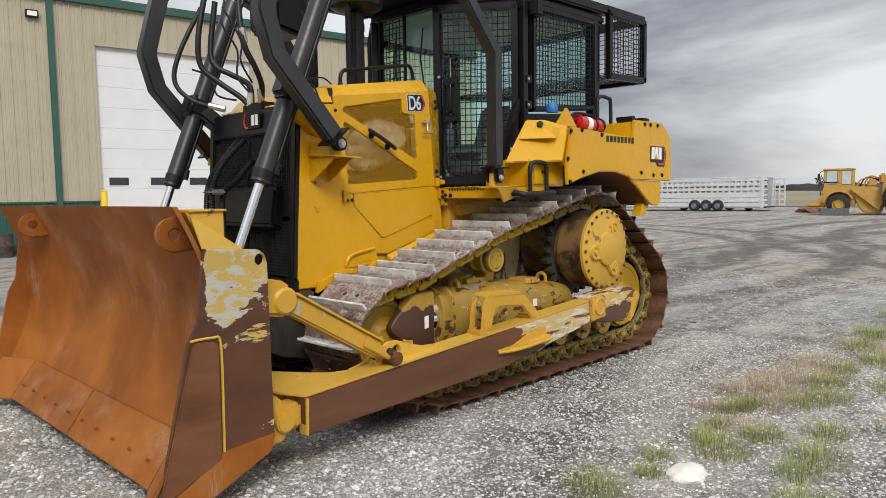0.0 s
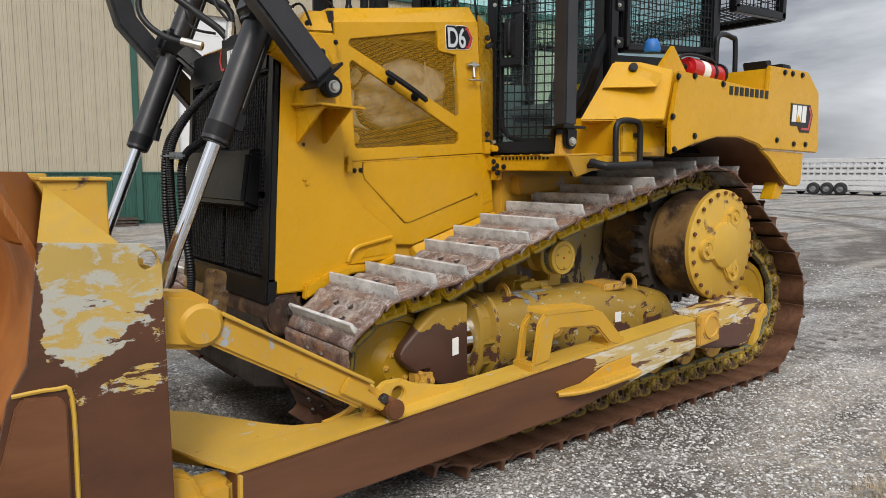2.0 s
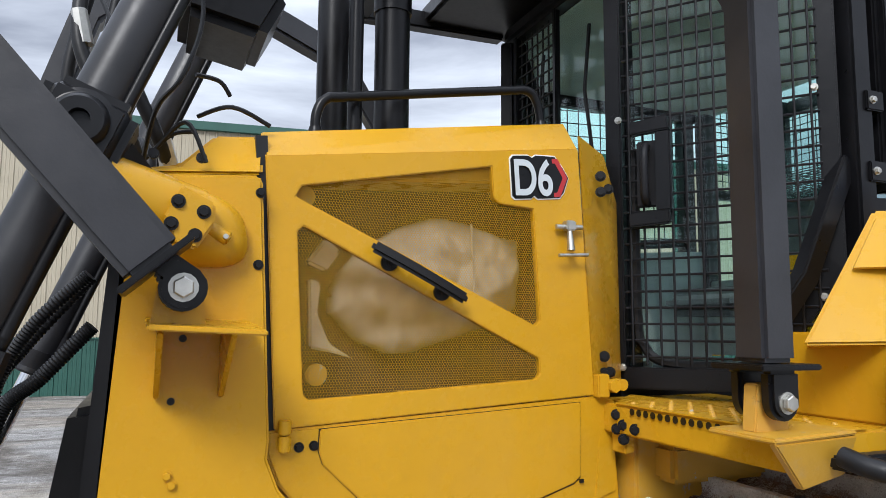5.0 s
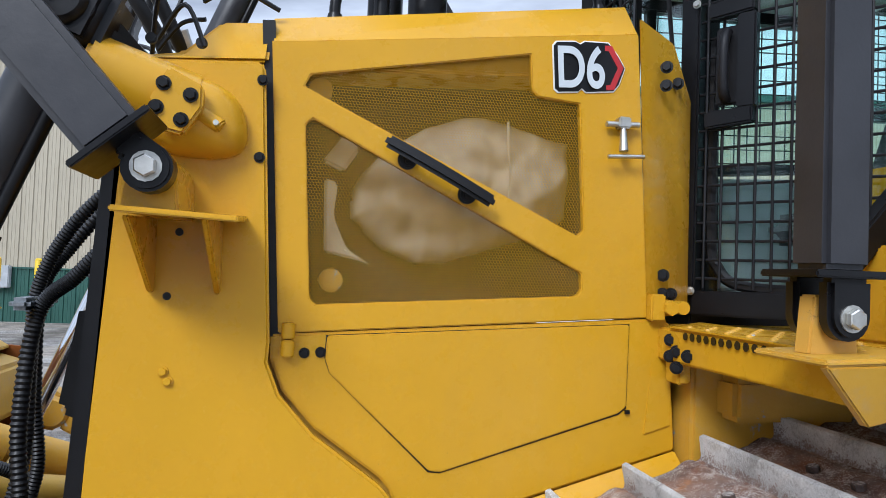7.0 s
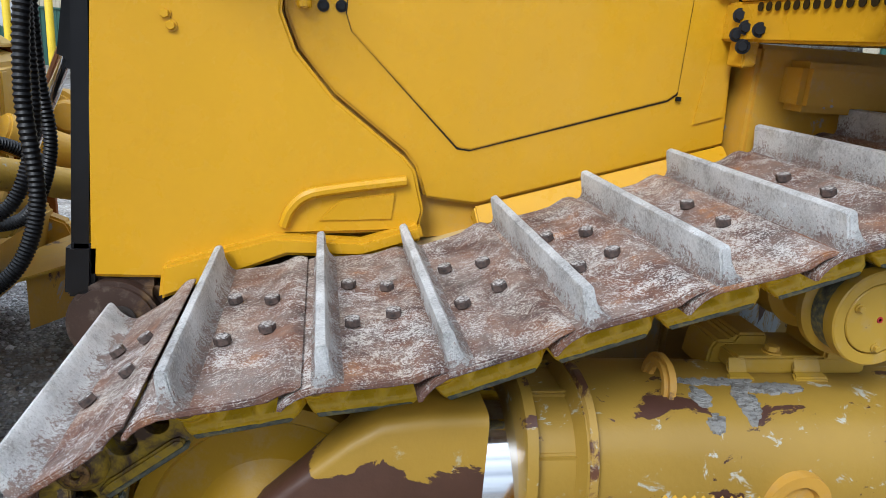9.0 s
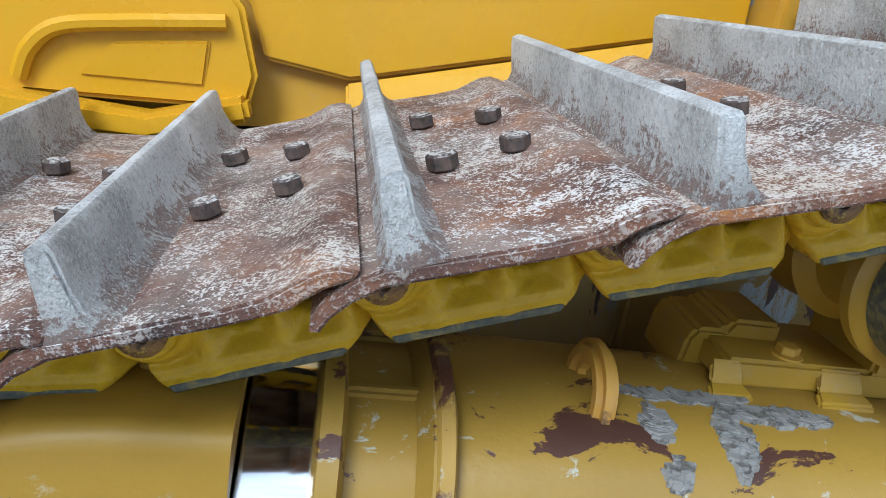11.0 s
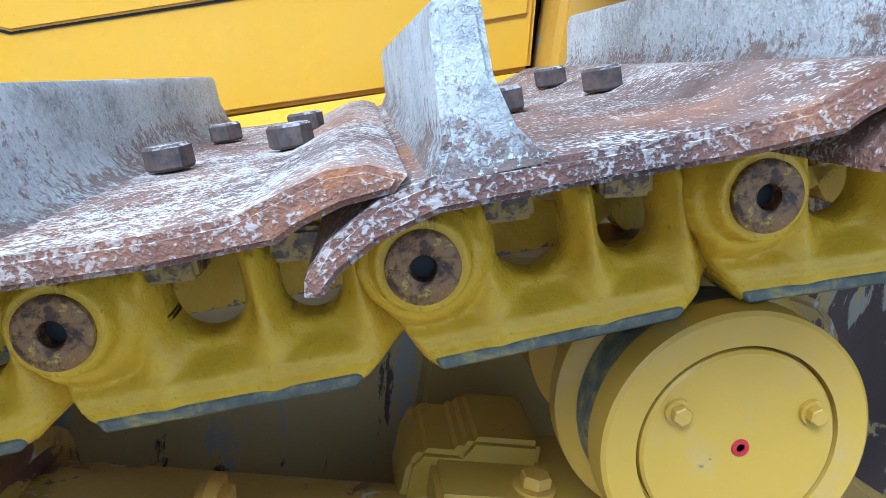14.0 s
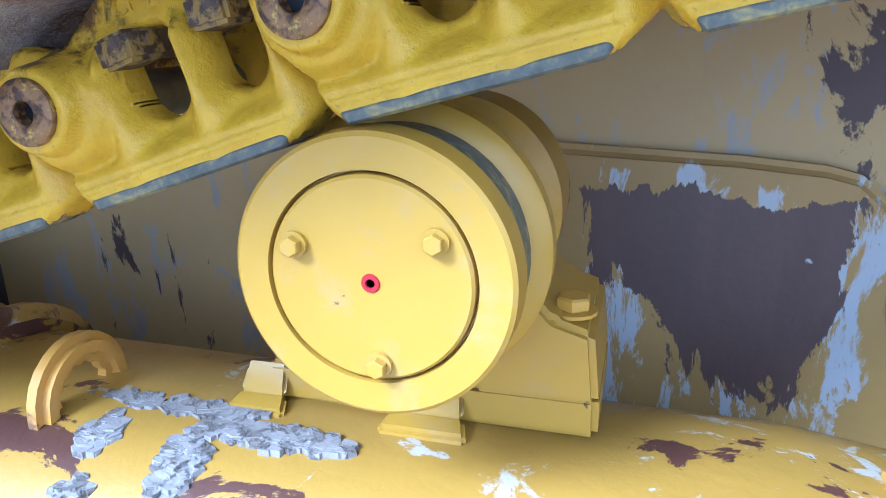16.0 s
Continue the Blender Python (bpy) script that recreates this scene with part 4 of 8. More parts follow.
M_LETTER = simple("pale_grey_lettering", (0.56, 0.61, 0.64), 0.45, vary=0.06)
d6 = letters("D6", 0.150, 0.002, 0.0028)
for v in d6.verts:
    v.co = H(Vector((0.708 + v.co.x * 0.72, -0.5665 + v.co.y * 0.4, 0.653 + v.co.z)))
part("badge_letters", d6, M_LETTER, door, "pale grey model letters", smooth=0)

# engine bay seen through the screens: a flat dark sheet paints its shade
part("engine", prism([(0.93, 0.05), (0.0, 0.05), (0.0, 0.74), (0.93, 0.79)], -0.33, -0.30, mapper=H), M_SHADOWBOX, dozer, "flat dark sheet for the shaded engine bay behind the screens")


def pillow(outline, y0, depth, cell, folds):
    """A quilted pad in hood coordinates: bulging to -y within its outline, with shallow folds."""
    xs, zs = [p[0] for p in outline], [p[1] for p in outline]
    X, Z = np.meshgrid(np.arange(min(xs) - cell, max(xs) + cell, cell), np.arange(min(zs) - cell, max(zs) + cell, cell), indexing="ij")
    f = inside(outline, X, Z)
    b = bmesh.new()
    grid = {}
    for i, j in zip(*np.nonzero(f > -cell * 0.8)):
        d = max(0.0, f[i, j])
        y = y0 - depth * math.sqrt(min(1.0, d / 0.10)) + folds * noise.noise(Vector((X[i, j] * 7, 0, Z[i, j] * 9))) + folds * 0.5 * noise.noise(Vector((X[i, j] * 22, 3, Z[i, j] * 19)))
        grid[i, j] = b.verts.new(H(Vector((X[i, j], y if f[i, j] > 0 else y0 + 0.03, Z[i, j]))))
    for i, j in grid:
        q = [(i, j), (i + 1, j), (i + 1, j + 1), (i, j + 1)]
        if all(c in grid for c in q):
            b.faces.new([grid[c] for c in q])
    bmesh.ops.recalc_face_normals(b, faces=b.faces)
    return b


WRAP = [(0.189, 0.336), (0.196, 0.40), (0.215, 0.445), (0.28, 0.509), (0.399, 0.575), (0.50, 0.602), (0.545, 0.605), (0.643, 0.589), (0.737, 0.546), (0.793, 0.533), (0.791, 0.322), (0.735, 0.284), (0.62, 0.255), (0.514, 0.228), (0.44, 0.208), (0.362, 0.205), (0.26, 0.255)]
wrap = part("heat_wrap", pillow(WRAP, -0.385, 0.075, 0.006, 0.030), M_TAN, dozer, "pale crumpled insulation blanket")
seam_line = [Vector((0.600, -0.492, 0.575)), Vector((0.596, -0.498, 0.50)), Vector((0.600, -0.498, 0.44)), Vector((0.590, -0.494, 0.34))]
part("seam", tube([H(p) for p in smooth_path(seam_line, 6)], 0.0035, 6), M_TAN, wrap)
for line in ([(0.172, 0.542), (0.213, 0.504), (0.169, 0.447), (0.114, 0.474)], [(0.120, 0.432), (0.154, 0.418), (0.140, 0.334), (0.172, 0.249), (0.235, 0.206), (0.190, 0.222), (0.114, 0.242)]):
    part("air_pipe", prism(line, -0.46, -0.42, 0.008, mapper=H), M_TAN, dozer, "pale wrapped pipe")
for u, w in ((0.13, 0.17), (0.115, 0.655)):
    part("filter_cap", cyl(H(Vector((u, -0.47, w))), H(Vector((u, -0.38, w))), 0.03, bevel=0.005), M_YELD, dozer)

part("hood_top", prism([(-0.02, 0.70), (0.945, 0.70), (0.945, 0.898), (0, 0.823)], -0.487, 0.487, 0.008, 3, mapper=H), M_YEL, dozer)
part("hood_side", prism([(0, 0.05), (0.945, 0.05), (0.945, 0.80), (0, 0.745)], 0.535, 0.557, 0.004, mapper=H), M_YEL, dozer)
part("door_seal", prism([(-0.022, 0.02), (0.008, 0.02), (0.008, 0.80), (-0.022, 0.80)], -0.545, -0.50, mapper=H), M_RUBBER, dozer)
FP = [(-1.455, 2.16), (-1.152, 2.180), (-1.143, 2.168), (-1.107, 1.53), (-1.110, 1.485), (-1.080, 1.410), (-1.0, 1.318), (-0.840, 1.198), (-0.815, 1.170), (-0.79, 1.08), (-0.80, 1.03),
      (-1.093, 1.012), (-1.36, 0.905), (-1.511, 0.905)]
for y0, y1 in ((-0.60, -0.57), (0.57, 0.60)):
    part("radiator_guard_side", prism(FP, y0, y1, 0.008, 3), M_YEL, dozer)
# nose cap over the guard
nose = solid([(-1.455, -0.575, 2.165), (-1.140, -0.565, 2.190), (-1.133, -0.52, 2.300), (-1.255, -0.51, 2.292), (-1.34, -0.53, 2.205), (-1.43, -0.55, 2.185)], (0, 1.05, 0), 0.008)
part("nose_cap", nose, M_YEL, dozer)
part("guard_gutter", prism([(-1.362, 0.866), (-1.352, 0.945), (-1.121, 1.018), (-0.93, 1.013), (-0.80, 1.055), (-0.79, 1.02), (-0.93, 0.975), (-1.09, 0.975), (-1.238, 0.915)], -0.635, -0.59, 0.008, 2), M_YEL, dozer)
rib = smooth_path([(-1.10, -0.605, 1.035), (-1.085, -0.61, 1.075), (-1.05, -0.612, 1.108), (-0.98, -0.612, 1.125), (-0.835, -0.608, 1.148)], 6)
part("pressed_rib", tube(rib, 0.012, 8), M_YEL, dozer)
part("pressed_pocket", solid([(-1.03, -0.604, 1.045), (-0.86, -0.604, 1.055), (-0.855, -0.607, 1.12), (-0.98, -0.607, 1.10)], (0, 0.01, 0), 0.004), M_YEL, dozer)
LP = [(-1.107, 1.545), (-0.12, 1.605), (-0.085, 1.600), (-0.06, 1.26), (-0.66, 1.088), (-0.785, 1.10), (-0.810, 1.172), (-0.836, 1.203), (-0.997, 1.323), (-1.076, 1.413), (-1.106, 1.487)]
for y0, y1 in ((-0.557, -0.53), (0.53, 0.557)):
    part("lower_side_panel", prism(LP, y0, y1, 0.006), M_YEL, dozer)
part("panel_backing", prism([(-1.20, 1.56), (-0.10, 1.58), (-0.10, 1.22), (-0.60, 1.02), (-0.90, 0.98), (-1.20, 0.98)], -0.528, -0.515), M_YELD, dozer)
sill = solid([(-0.665, -0.557, 1.085), (-0.06, -0.557, 1.262), (-0.055, -0.598, 1.225), (-0.66, -0.598, 1.045)], (0, 0.035, -0.03), 0.004)
part("panel_sill", sill, M_YEL, dozer)
part("corner_strip", solid([(-0.155, -0.562, 1.30), (-0.075, -0.562, 1.325), (-0.075, -0.555, 1.59), (-0.125, -0.555, 1.59)], (0, 0.02, 0), 0.004), M_YEL, dozer)
COVER = [(-0.975, 1.545), (-0.20, 1.588), (-0.203, 1.375), (-0.225, 1.358), (-0.686, 1.217), (-0.716, 1.220), (-0.965, 1.455), (-0.977, 1.49)]
part("cover_gap", prism([(x + (0.002 if x > -0.6 else -0.0022), z + (0.0015 if z > 1.45 else -0.0035)) for x, z in COVER], -0.5585, -0.556), M_BLACK, dozer)
part("lower_side_cover", prism(COVER, -0.5635, -0.556, 0.003), M_YEL, dozer)
hinge = cyl((-1.066, -0.575, 1.495), (-1.066, -0.575, 1.535), 0.016, bevel=0.003)
hinge = cyl((-1.066, -0.575, 1.538), (-1.066, -0.575, 1.575), 0.016, bevel=0.003, bm=hinge)
part("hinge", hinge, M_YEL, dozer)
for x, y, z in ((-1.027, -0.557, 1.503), (-0.989, -0.557, 1.505), (-1.148, -0.60, 2.135), (-1.148, -0.60, 1.955), (-1.336, -0.60, 1.462), (-1.325, -0.60, 1.44)):
    bm_ = hexbolt((x, y, z), (0, -1, 0), 0.0095, 0.007)
    part("bolt", bm_, M_YEL if z in (1.462, 1.44) else M_BLACK, dozer)
part("door_handle_slot", box(-0.206, -0.194, -0.566, -0.56, 1.358, 1.368), M_BLACK, dozer)

# cylinder shoulder, bolt plate and step bracket on the guard
b = bmesh.new()
bmesh.ops.create_uvsphere(b, u_segments=40, v_segments=24, radius=1)
for v in b.verts:
    c = v.co.copy()
    v.co = Vector((-1.305 + 0.125 * math.copysign(abs(c.x) ** 0.75, c.x) - 0.03 * c.z, -0.60 - 0.080 * math.copysign(abs(c.y) ** 0.8, -c.y) * (1 if c.y < 0 else 1), 2.035 + 0.092 * math.copysign(abs(c.z) ** 0.8, c.z)))
b = cyl((-1.30, -0.60, 2.045), (-1.52, -0.66, 2.115), 0.088, 0.080, seg=40, bevel=0.01, bm=b)
part("cylinder_shoulder", b, M_YEL, dozer)
b = prism([(-1.372, 2.045), (-1.335, 2.118), (-1.262, 2.082), (-1.262, 2.035), (-1.30, 1.975), (-1.345, 1.985)], -0.718, -0.685, 0.006)
plate = part("bolt_plate", b, M_YEL, dozer)
for x, z in ((-1.342, 2.081), (-1.287, 2.060), (-1.355, 2.030), (-1.304, 2.006)):
    part("bolt", hexbolt((x, -0.718, z), (0, -1, 0), 0.0118, 0.010), M_BLACK, plate)
part("grease_lug", cyl((-1.27, -0.66, 2.03), (-1.225, -0.67, 2.005), 0.024, 0.016, bevel=0.004), M_YEL, dozer)
part("grease_nipple", cyl((-1.236, -0.682, 2.010), (-1.236, -0.70, 2.010), 0.006), M_ZINC, dozer)
b = solid([(-1.392, -0.905, 1.795), (-1.163, -0.905, 1.785), (-1.168, -0.598, 1.806), (-1.40, -0.598, 1.812)], (0, 0, 0.012), 0.003)
step_bracket = part("step_bracket", b, M_YEL, dozer)
for x0, x1 in ((-1.374, -1.362), (-1.232, -1.220)):
    b = solid([(x0, -0.885, 1.790), (x0, -0.600, 1.804), (x0, -0.600, 1.638), (x0, -0.622, 1.638)], (x1 - x0, 0, 0), 0.003)
    part("gusset", b, M_YEL, step_bracket)
for x, z in ((-1.315, 1.775), (-1.335, 1.630)):
    part("hole", cyl((x, -0.6015, z), (x, -0.60, z), 0.009, seg=14), M_BLACK, dozer)

# radiator grille
GR = lambda u, w: Vector((-1.53 + 0.085 * (w - 0.95) / 1.2, u, w))
frame_b = prism([(-1.545, 0.93), (-1.50, 0.93), (-1.425, 2.16), (-1.47, 2.16)], -0.60, -0.535, 0.008)
frame_b = prism([(-1.545, 0.93), (-1.50, 0.93), (-1.425, 2.16), (-1.47, 2.16)], 0.535, 0.60, 0.008, bm=frame_b)
frame_b = prism([(-1.56, 0.86), (-1.50, 0.86), (-1.49, 0.98), (-1.55, 0.98)], -0.61, 0.61, 0.01, bm=frame_b)
frame_b = prism([(-1.49, 1.98), (-1.44, 1.98), (-1.42, 2.16), (-1.47, 2.16)], -0.54, 0.54, 0.01, bm=frame_b)
grille = part("grille", frame_b, M_BLACK, dozer, "black radiator grille frame")
part("grille_backing", prism([(-1.49, 0.95), (-1.47, 0.95), (-1.40, 2.1), (-1.42, 2.1)], -0.53, 0.53), M_DARK, grille)
for y0, y1 in ((-0.53, -0.02), (0.02, 0.53)):
    for z0, z1 in ((0.99, 1.37), (1.40, 1.95)):
        sl = None
        for k in range(int((z1 - z0) / 0.022)):
            z = z0 + 0.022 * (k + 0.5)
            x = GR(0, z).x - 0.008
            sl = solid([(x, y0, z), (x, y1, z), (x + 0.012, y1, z + 0.011), (x + 0.012, y0, z + 0.011)], (0.003, 0, -0.004), 0.0, bm=sl)
        for k in range(int((y1 - y0) / 0.03)):
            y = y0 + 0.03 * (k + 0.5)
            sl = solid([(GR(0, z0).x - 0.009, y, z0), (GR(0, z1).x - 0.009, y, z1), (GR(0, z1).x - 0.009, y + 0.008, z1), (GR(0, z0).x - 0.009, y + 0.008, z0)], (0.004, 0, 0), 0.0, bm=sl)
        part("louvre_panel", sl, M_BLACKD, grille, smooth=0)
b = prism([(-1.60, 1.34), (-1.50, 1.30), (-1.46, 1.62), (-1.56, 1.60)], -0.45, 0.45, 0.02)
part("centre_guard", b, M_BLACK, grille)
part("front_badge_ground", prism([(-0.14, 0), (0.06, 0), (0.085, 0.05), (0.06, 0.11), (-0.14, 0.11)], 0, 0.006, mapper=lambda c: Vector((-1.492 - c.y, -0.04 - c.x * -1, 2.03 + c.z))), M_BLACK, grille)
part("front_badge_edge", prism([(0.02, 0.0), (0.06, 0), (0.085, 0.05), (0.06, 0.11), (0.045, 0.11), (0.068, 0.05), (0.05, 0.014), (0.02, 0.014)], 0, 0.008, mapper=lambda c: Vector((-1.493 - c.y, -0.04 + c.x, 2.03 + c.z))), M_RED, grille)
part("front_badge_blocks", join(prism([(-0.115, 0.02), (-0.08, 0.02), (-0.08, 0.095), (-0.115, 0.095)], 0, 0.008, mapper=lambda c: Vector((-1.493 - c.y, -0.04 + c.x, 2.03 + c.z))),
     prism([(-0.065, 0.02), (-0.03, 0.02), (-0.03, 0.095), (-0.065, 0.095)], 0, 0.008, mapper=lambda c: Vector((-1.493 - c.y, -0.04 + c.x, 2.03 + c.z)))), M_WHITE, grille)

# lift cylinders
for s in (-1, 1):
    yv = 0.66 * s
    base, tip, foot = Vector((-1.20, yv, 3.10)), Vector((-1.790, yv * 0.97, 1.625)), Vector((-2.16, yv * 0.95, 0.70))
    lc = part("lift_cylinder", cyl(base, tip, 0.062, seg=32, bevel=0.008), M_POST, dozer, "black hydraulic lift cylinder")
    part("gland", cyl(tip + (base - tip) * 0.06, tip, 0.068, 0.060, seg=32, bevel=0.006), M_BLACKD, lc)
    part("rod", cyl(tip + (base - tip) * 0.02, foot, 0.031, seg=28), M_CHROME, lc, "bright chrome rod")
    piv = Vector((-1.546, yv, 2.235))
    b = box(-0.10, 0.10, -0.085, 0.085, -0.085, 0.085, 0.03, 3)
    bmesh.ops.transform(b, matrix=Matrix.Translation(piv) @ Matrix.Rotation(radians(22), 4, "Y"), verts=b.verts)
    b = lathe([(-0.02 * s, 0.03), (-0.02 * s, 0.070), (0.030 * s, 0.072), (0.034 * s, 0.060), (0.046 * s, 0.055), (0.052 * s, 0.048), (0.052 * s, 0.022), (0.02 * s, 0.020), (0.02 * s, 0.001)], piv + Vector((0, 0.052 * s, 0)), seg=32, bm=b)
    part("trunnion", b, M_BLACK, lc)
    part("trunnion_arm", square_tube([piv + Vector((0.02, -0.02 * s, -0.02)), (-1.40, 0.55 * s, 2.08)], 0.12, 0.12, 0.02), M_BLACK, lc)
    side = (base - tip).normalized()
    off = Vector((0.075, -0.03, 0.03))
    part("oil_pipe", tube(smooth_path([base + off, tip + side * 0.30 + off, tip + side * 0.12 + off, tip + side * 0.06 + Vector((0.05, 0, 0))], 6), 0.015), M_BLACK, lc)
    part("pipe_fitting", cyl(tip + side * 0.10 + off * 1.1, tip + side * 0.02 + off * 1.2, 0.022, seg=6), M_BLACKD, lc)

# sweeps: square tube arches from the guard over to the cab posts
for s in (-1, 1):
    pts = [(-1.385, 0.882 * s, 1.925), (-1.800, 0.882 * s, 2.395), (-1.872, 0.882 * s, 2.655), (-1.740, 0.90 * s, 3.12), (-1.35, 0.98 * s, 3.46), (-0.55, 1.12 * s, 3.18), (-0.130, 1.19 * s, 2.57), (-0.130, 1.19 * s, 1.735)]
    if s > 0:
        pts = [(x + 0.04 if k < 4 else x, y, z) for k, (x, y, z) in enumerate(pts)]
    sw = part("guard_sweep", square_tube(pts[:6], 0.110, 0.120, 0.014), M_POST, dozer, "black square-tube brush guard arch")
    part("guard_post", square_tube(pts[5:], 0.092, 0.092, 0.010), M_POST, sw)
    d = (Vector(pts[1]) - Vector(pts[0])).normalized()
    b = box(-0.088, 0.088, -0.085, 0.085, -0.007, 0.007, 0.003)
    bmesh.ops.transform(b, matrix=Matrix.Translation(Vector(pts[0]) - d * 0.005) @ d.to_track_quat("Z", "Y").to_matrix().to_4x4(), verts=b.verts)
    part("flange", b, M_BLACK, sw)
    part("clevis", prism([(-1.36, 1.955), (-1.30, 1.915), *arc(-1.330, 1.880, 0.047, 20, -200, 12), (-1.39, 1.905)], 0.905 * s, 0.845 * s, 0.006), M_BLACK, sw)
    part("bolt", hexbolt((-1.330, 0.906 * s, 1.880), (0, s, 0), 0.0215, 0.016), M_ZINC, sw)
    part("mount_ear", prism([(-1.39, 1.80), (-1.28, 1.80), *arc(-1.333, 1.878, 0.045, 0, 180, 8)], 0.84 * s, 0.60 * s, 0.006), M_YEL, sw)
    part("flange", box(-0.215, -0.045, min(1.115 * s, 1.265 * s), max(1.115 * s, 1.265 * s), 1.720, 1.733, 0.003), M_BLACK, sw)
    part("clevis", prism([(-0.177, 1.72), (-0.093, 1.72), *arc(-0.135, 1.655, 0.042, 0, -180, 12)], 1.25 * s, 1.215 * s, 0.008), M_BLACK, sw)
    part("clevis", prism([(-0.177, 1.72), (-0.093, 1.72), *arc(-0.135, 1.655, 0.042, 0, -180, 12)], 1.165 * s, 1.13 * s, 0.008), M_BLACK, sw)
    part("bolt", hexbolt((-0.135, 1.25 * s, 1.652), (0, s, 0), 0.0175, 0.014), M_ZINC, sw)
    part("mount_ear", prism([(-0.185, 1.585), (-0.085, 1.585), (-0.095, 1.69), (-0.175, 1.69)], 1.21 * s, 1.17 * s, 0.004), M_YELW, sw)

# exhaust, intake, handrail
b = cyl((-0.79, 0.20, 2.25), (-0.79, 0.20, 3.05), 0.062, seg=32)
b = tube(smooth_path([(-0.79, 0.20, 3.05), (-0.80, 0.20, 3.15), (-0.88, 0.20, 3.25), (-1.0, 0.20, 3.29)], 6), 0.056, 24, bm=b)
part("exhaust_pipe", b, M_BLACK, dozer)
b = cyl((-0.725, -0.33, 2.25), (-0.725, -0.33, 2.95), 0.055, seg=32)
b = cyl((-0.725, -0.33, 2.78), (-0.725, -0.33, 2.84), 0.060, seg=32, bevel=0.004, bm=b)
intake = part("air_intake", b, M_BLACK, dozer)
part("precleaner", lathe([(2.92, 0.001), (2.92, 0.12), (2.95, 0.19), (2.96, 0.20), (3.10, 0.20), (3.14, 0.17), (3.16, 0.001)], (-0.725, -0.33, 0), axis="z", seg=40), M_BLACK, intake)
part("scavenge_pipe", cyl((-0.86, -0.40, 2.25), (-0.86, -0.40, 2.95), 0.022, seg=20), M_BLACK, intake)
part("handrail", tube(smooth_path([(-0.985, -0.45, 2.33), (-0.983, -0.45, 2.40), (-0.955, -0.45, 2.447), (-0.88, -0.45, 2.463), (-0.40, -0.45, 2.545), (-0.31, -0.45, 2.556), (-0.275, -0.45, 2.52), (-0.262, -0.45, 2.45)], 6), 0.0145, 12), M_BLACK, dozer)
for x in (-0.985, -0.262):
    part("handrail_foot", cyl((x, -0.45, 2.30 if x < -0.5 else 2.40), (x, -0.45, 2.36 if x < -0.5 else 2.46), 0.028, 0.018), M_BLACK, dozer)

# hydraulic hoses at the grille
hoses = [
    ([(-1.56, -0.08, 1.95), (-1.70, -0.05, 1.80), (-1.79, -0.02, 1.62), (-1.80, -0.02, 1.40), (-1.80, -0.04, 1.12), (-1.86, -0.10, 0.92), (-2.05, -0.12, 0.86), (-2.3, -0.1, 0.88)], 0.021),
    ([(-1.56, 0.02, 1.95), (-1.72, 0.04, 1.75), (-1.80, 0.04, 1.60), (-1.81, 0.06, 1.30), (-1.80, 0.08, 1.05), (-1.90, 0.12, 0.84), (-2.1, 0.16, 0.80), (-2.35, 0.2, 0.85)], 0.021),
    ([(-1.54, -0.14, 1.80), (-1.66, -0.12, 1.66), (-1.76, -0.10, 1.55), (-1.78, -0.14, 1.25), (-1.76, -0.16, 0.95), (-1.83, -0.2, 0.76), (-2.0, -0.22, 0.70), (-2.3, -0.24, 0.78)], 0.023),
    ([(-1.9, 0.3, 0.98), (-2.0, 0.2, 1.05), (-2.12, 0.05, 1.02), (-2.2, -0.1, 0.92), (-2.3, -0.2, 0.95)], 0.022),
]
for pts, r in hoses:
    long = smooth_path(pts, 40)
    part("hose", tube(long, r, 10, ribs=0.004), M_RUBBER, dozer, "black corrugated hydraulic hose")
part("hose_clamp", box(-1.82, -1.765, -0.16, 0.09, 1.560, 1.595, 0.012), M_STEEL, dozer)
for k, pts in enumerate(([(-1.62, 0.30, 3.05), (-1.69, 0.30, 2.72), (-1.68, 0.30, 2.50), (-1.58, 0.22, 2.38), (-1.48, 0.10, 2.27), (-1.44, 0.05, 2.20)], [(-1.55, 0.30, 2.98), (-1.60, 0.30, 2.62), (-1.58, 0.26, 2.50), (-1.50, 0.18, 2.44), (-1.42, 0.08, 2.36), (-1.42, 0.05, 2.22)],
                         [(-1.60, -0.12, 2.95), (-1.62, -0.18, 2.70), (-1.60, -0.20, 2.56), (-1.53, -0.20, 2.44), (-1.46, -0.16, 2.33), (-1.43, -0.10, 2.22)], [(-1.55, 0.52, 2.98), (-1.72, 0.56, 2.62), (-1.76, 0.56, 2.40), (-1.66, 0.46, 2.26), (-1.50, 0.30, 2.20)],
                         [(-1.42, -0.30, 2.95), (-1.48, -0.36, 2.70), (-1.47, -0.40, 2.48), (-1.40, -0.38, 2.32), (-1.36, -0.32, 2.24)])):
    part("hose", tube(smooth_path(pts, 8), 0.021 if k < 3 else 0.018, 10), M_RUBBER, dozer, "black hydraulic hose")
for p, d in (((-1.44, 0.05, 2.20), (0.01, 0, 0.10)), ((-1.43, -0.10, 2.21), (-0.03, -0.04, 0.10)), ((-1.50, 0.30, 2.20), (-0.09, 0.08, 0.03)), ((-1.36, -0.32, 2.24), (-0.02, -0.03, 0.07)), ((-1.60, -0.19, 2.60), (-0.02, 0.0, 0.10))):
    part("hose_fitting", cyl(p, Vector(p) + Vector(d), 0.026, 0.022, seg=8), M_ZINC, dozer)
part("valve_block", box(-1.46, -1.34, -0.16, 0.12, 2.14, 2.22, 0.012), M_BLACKD, dozer)
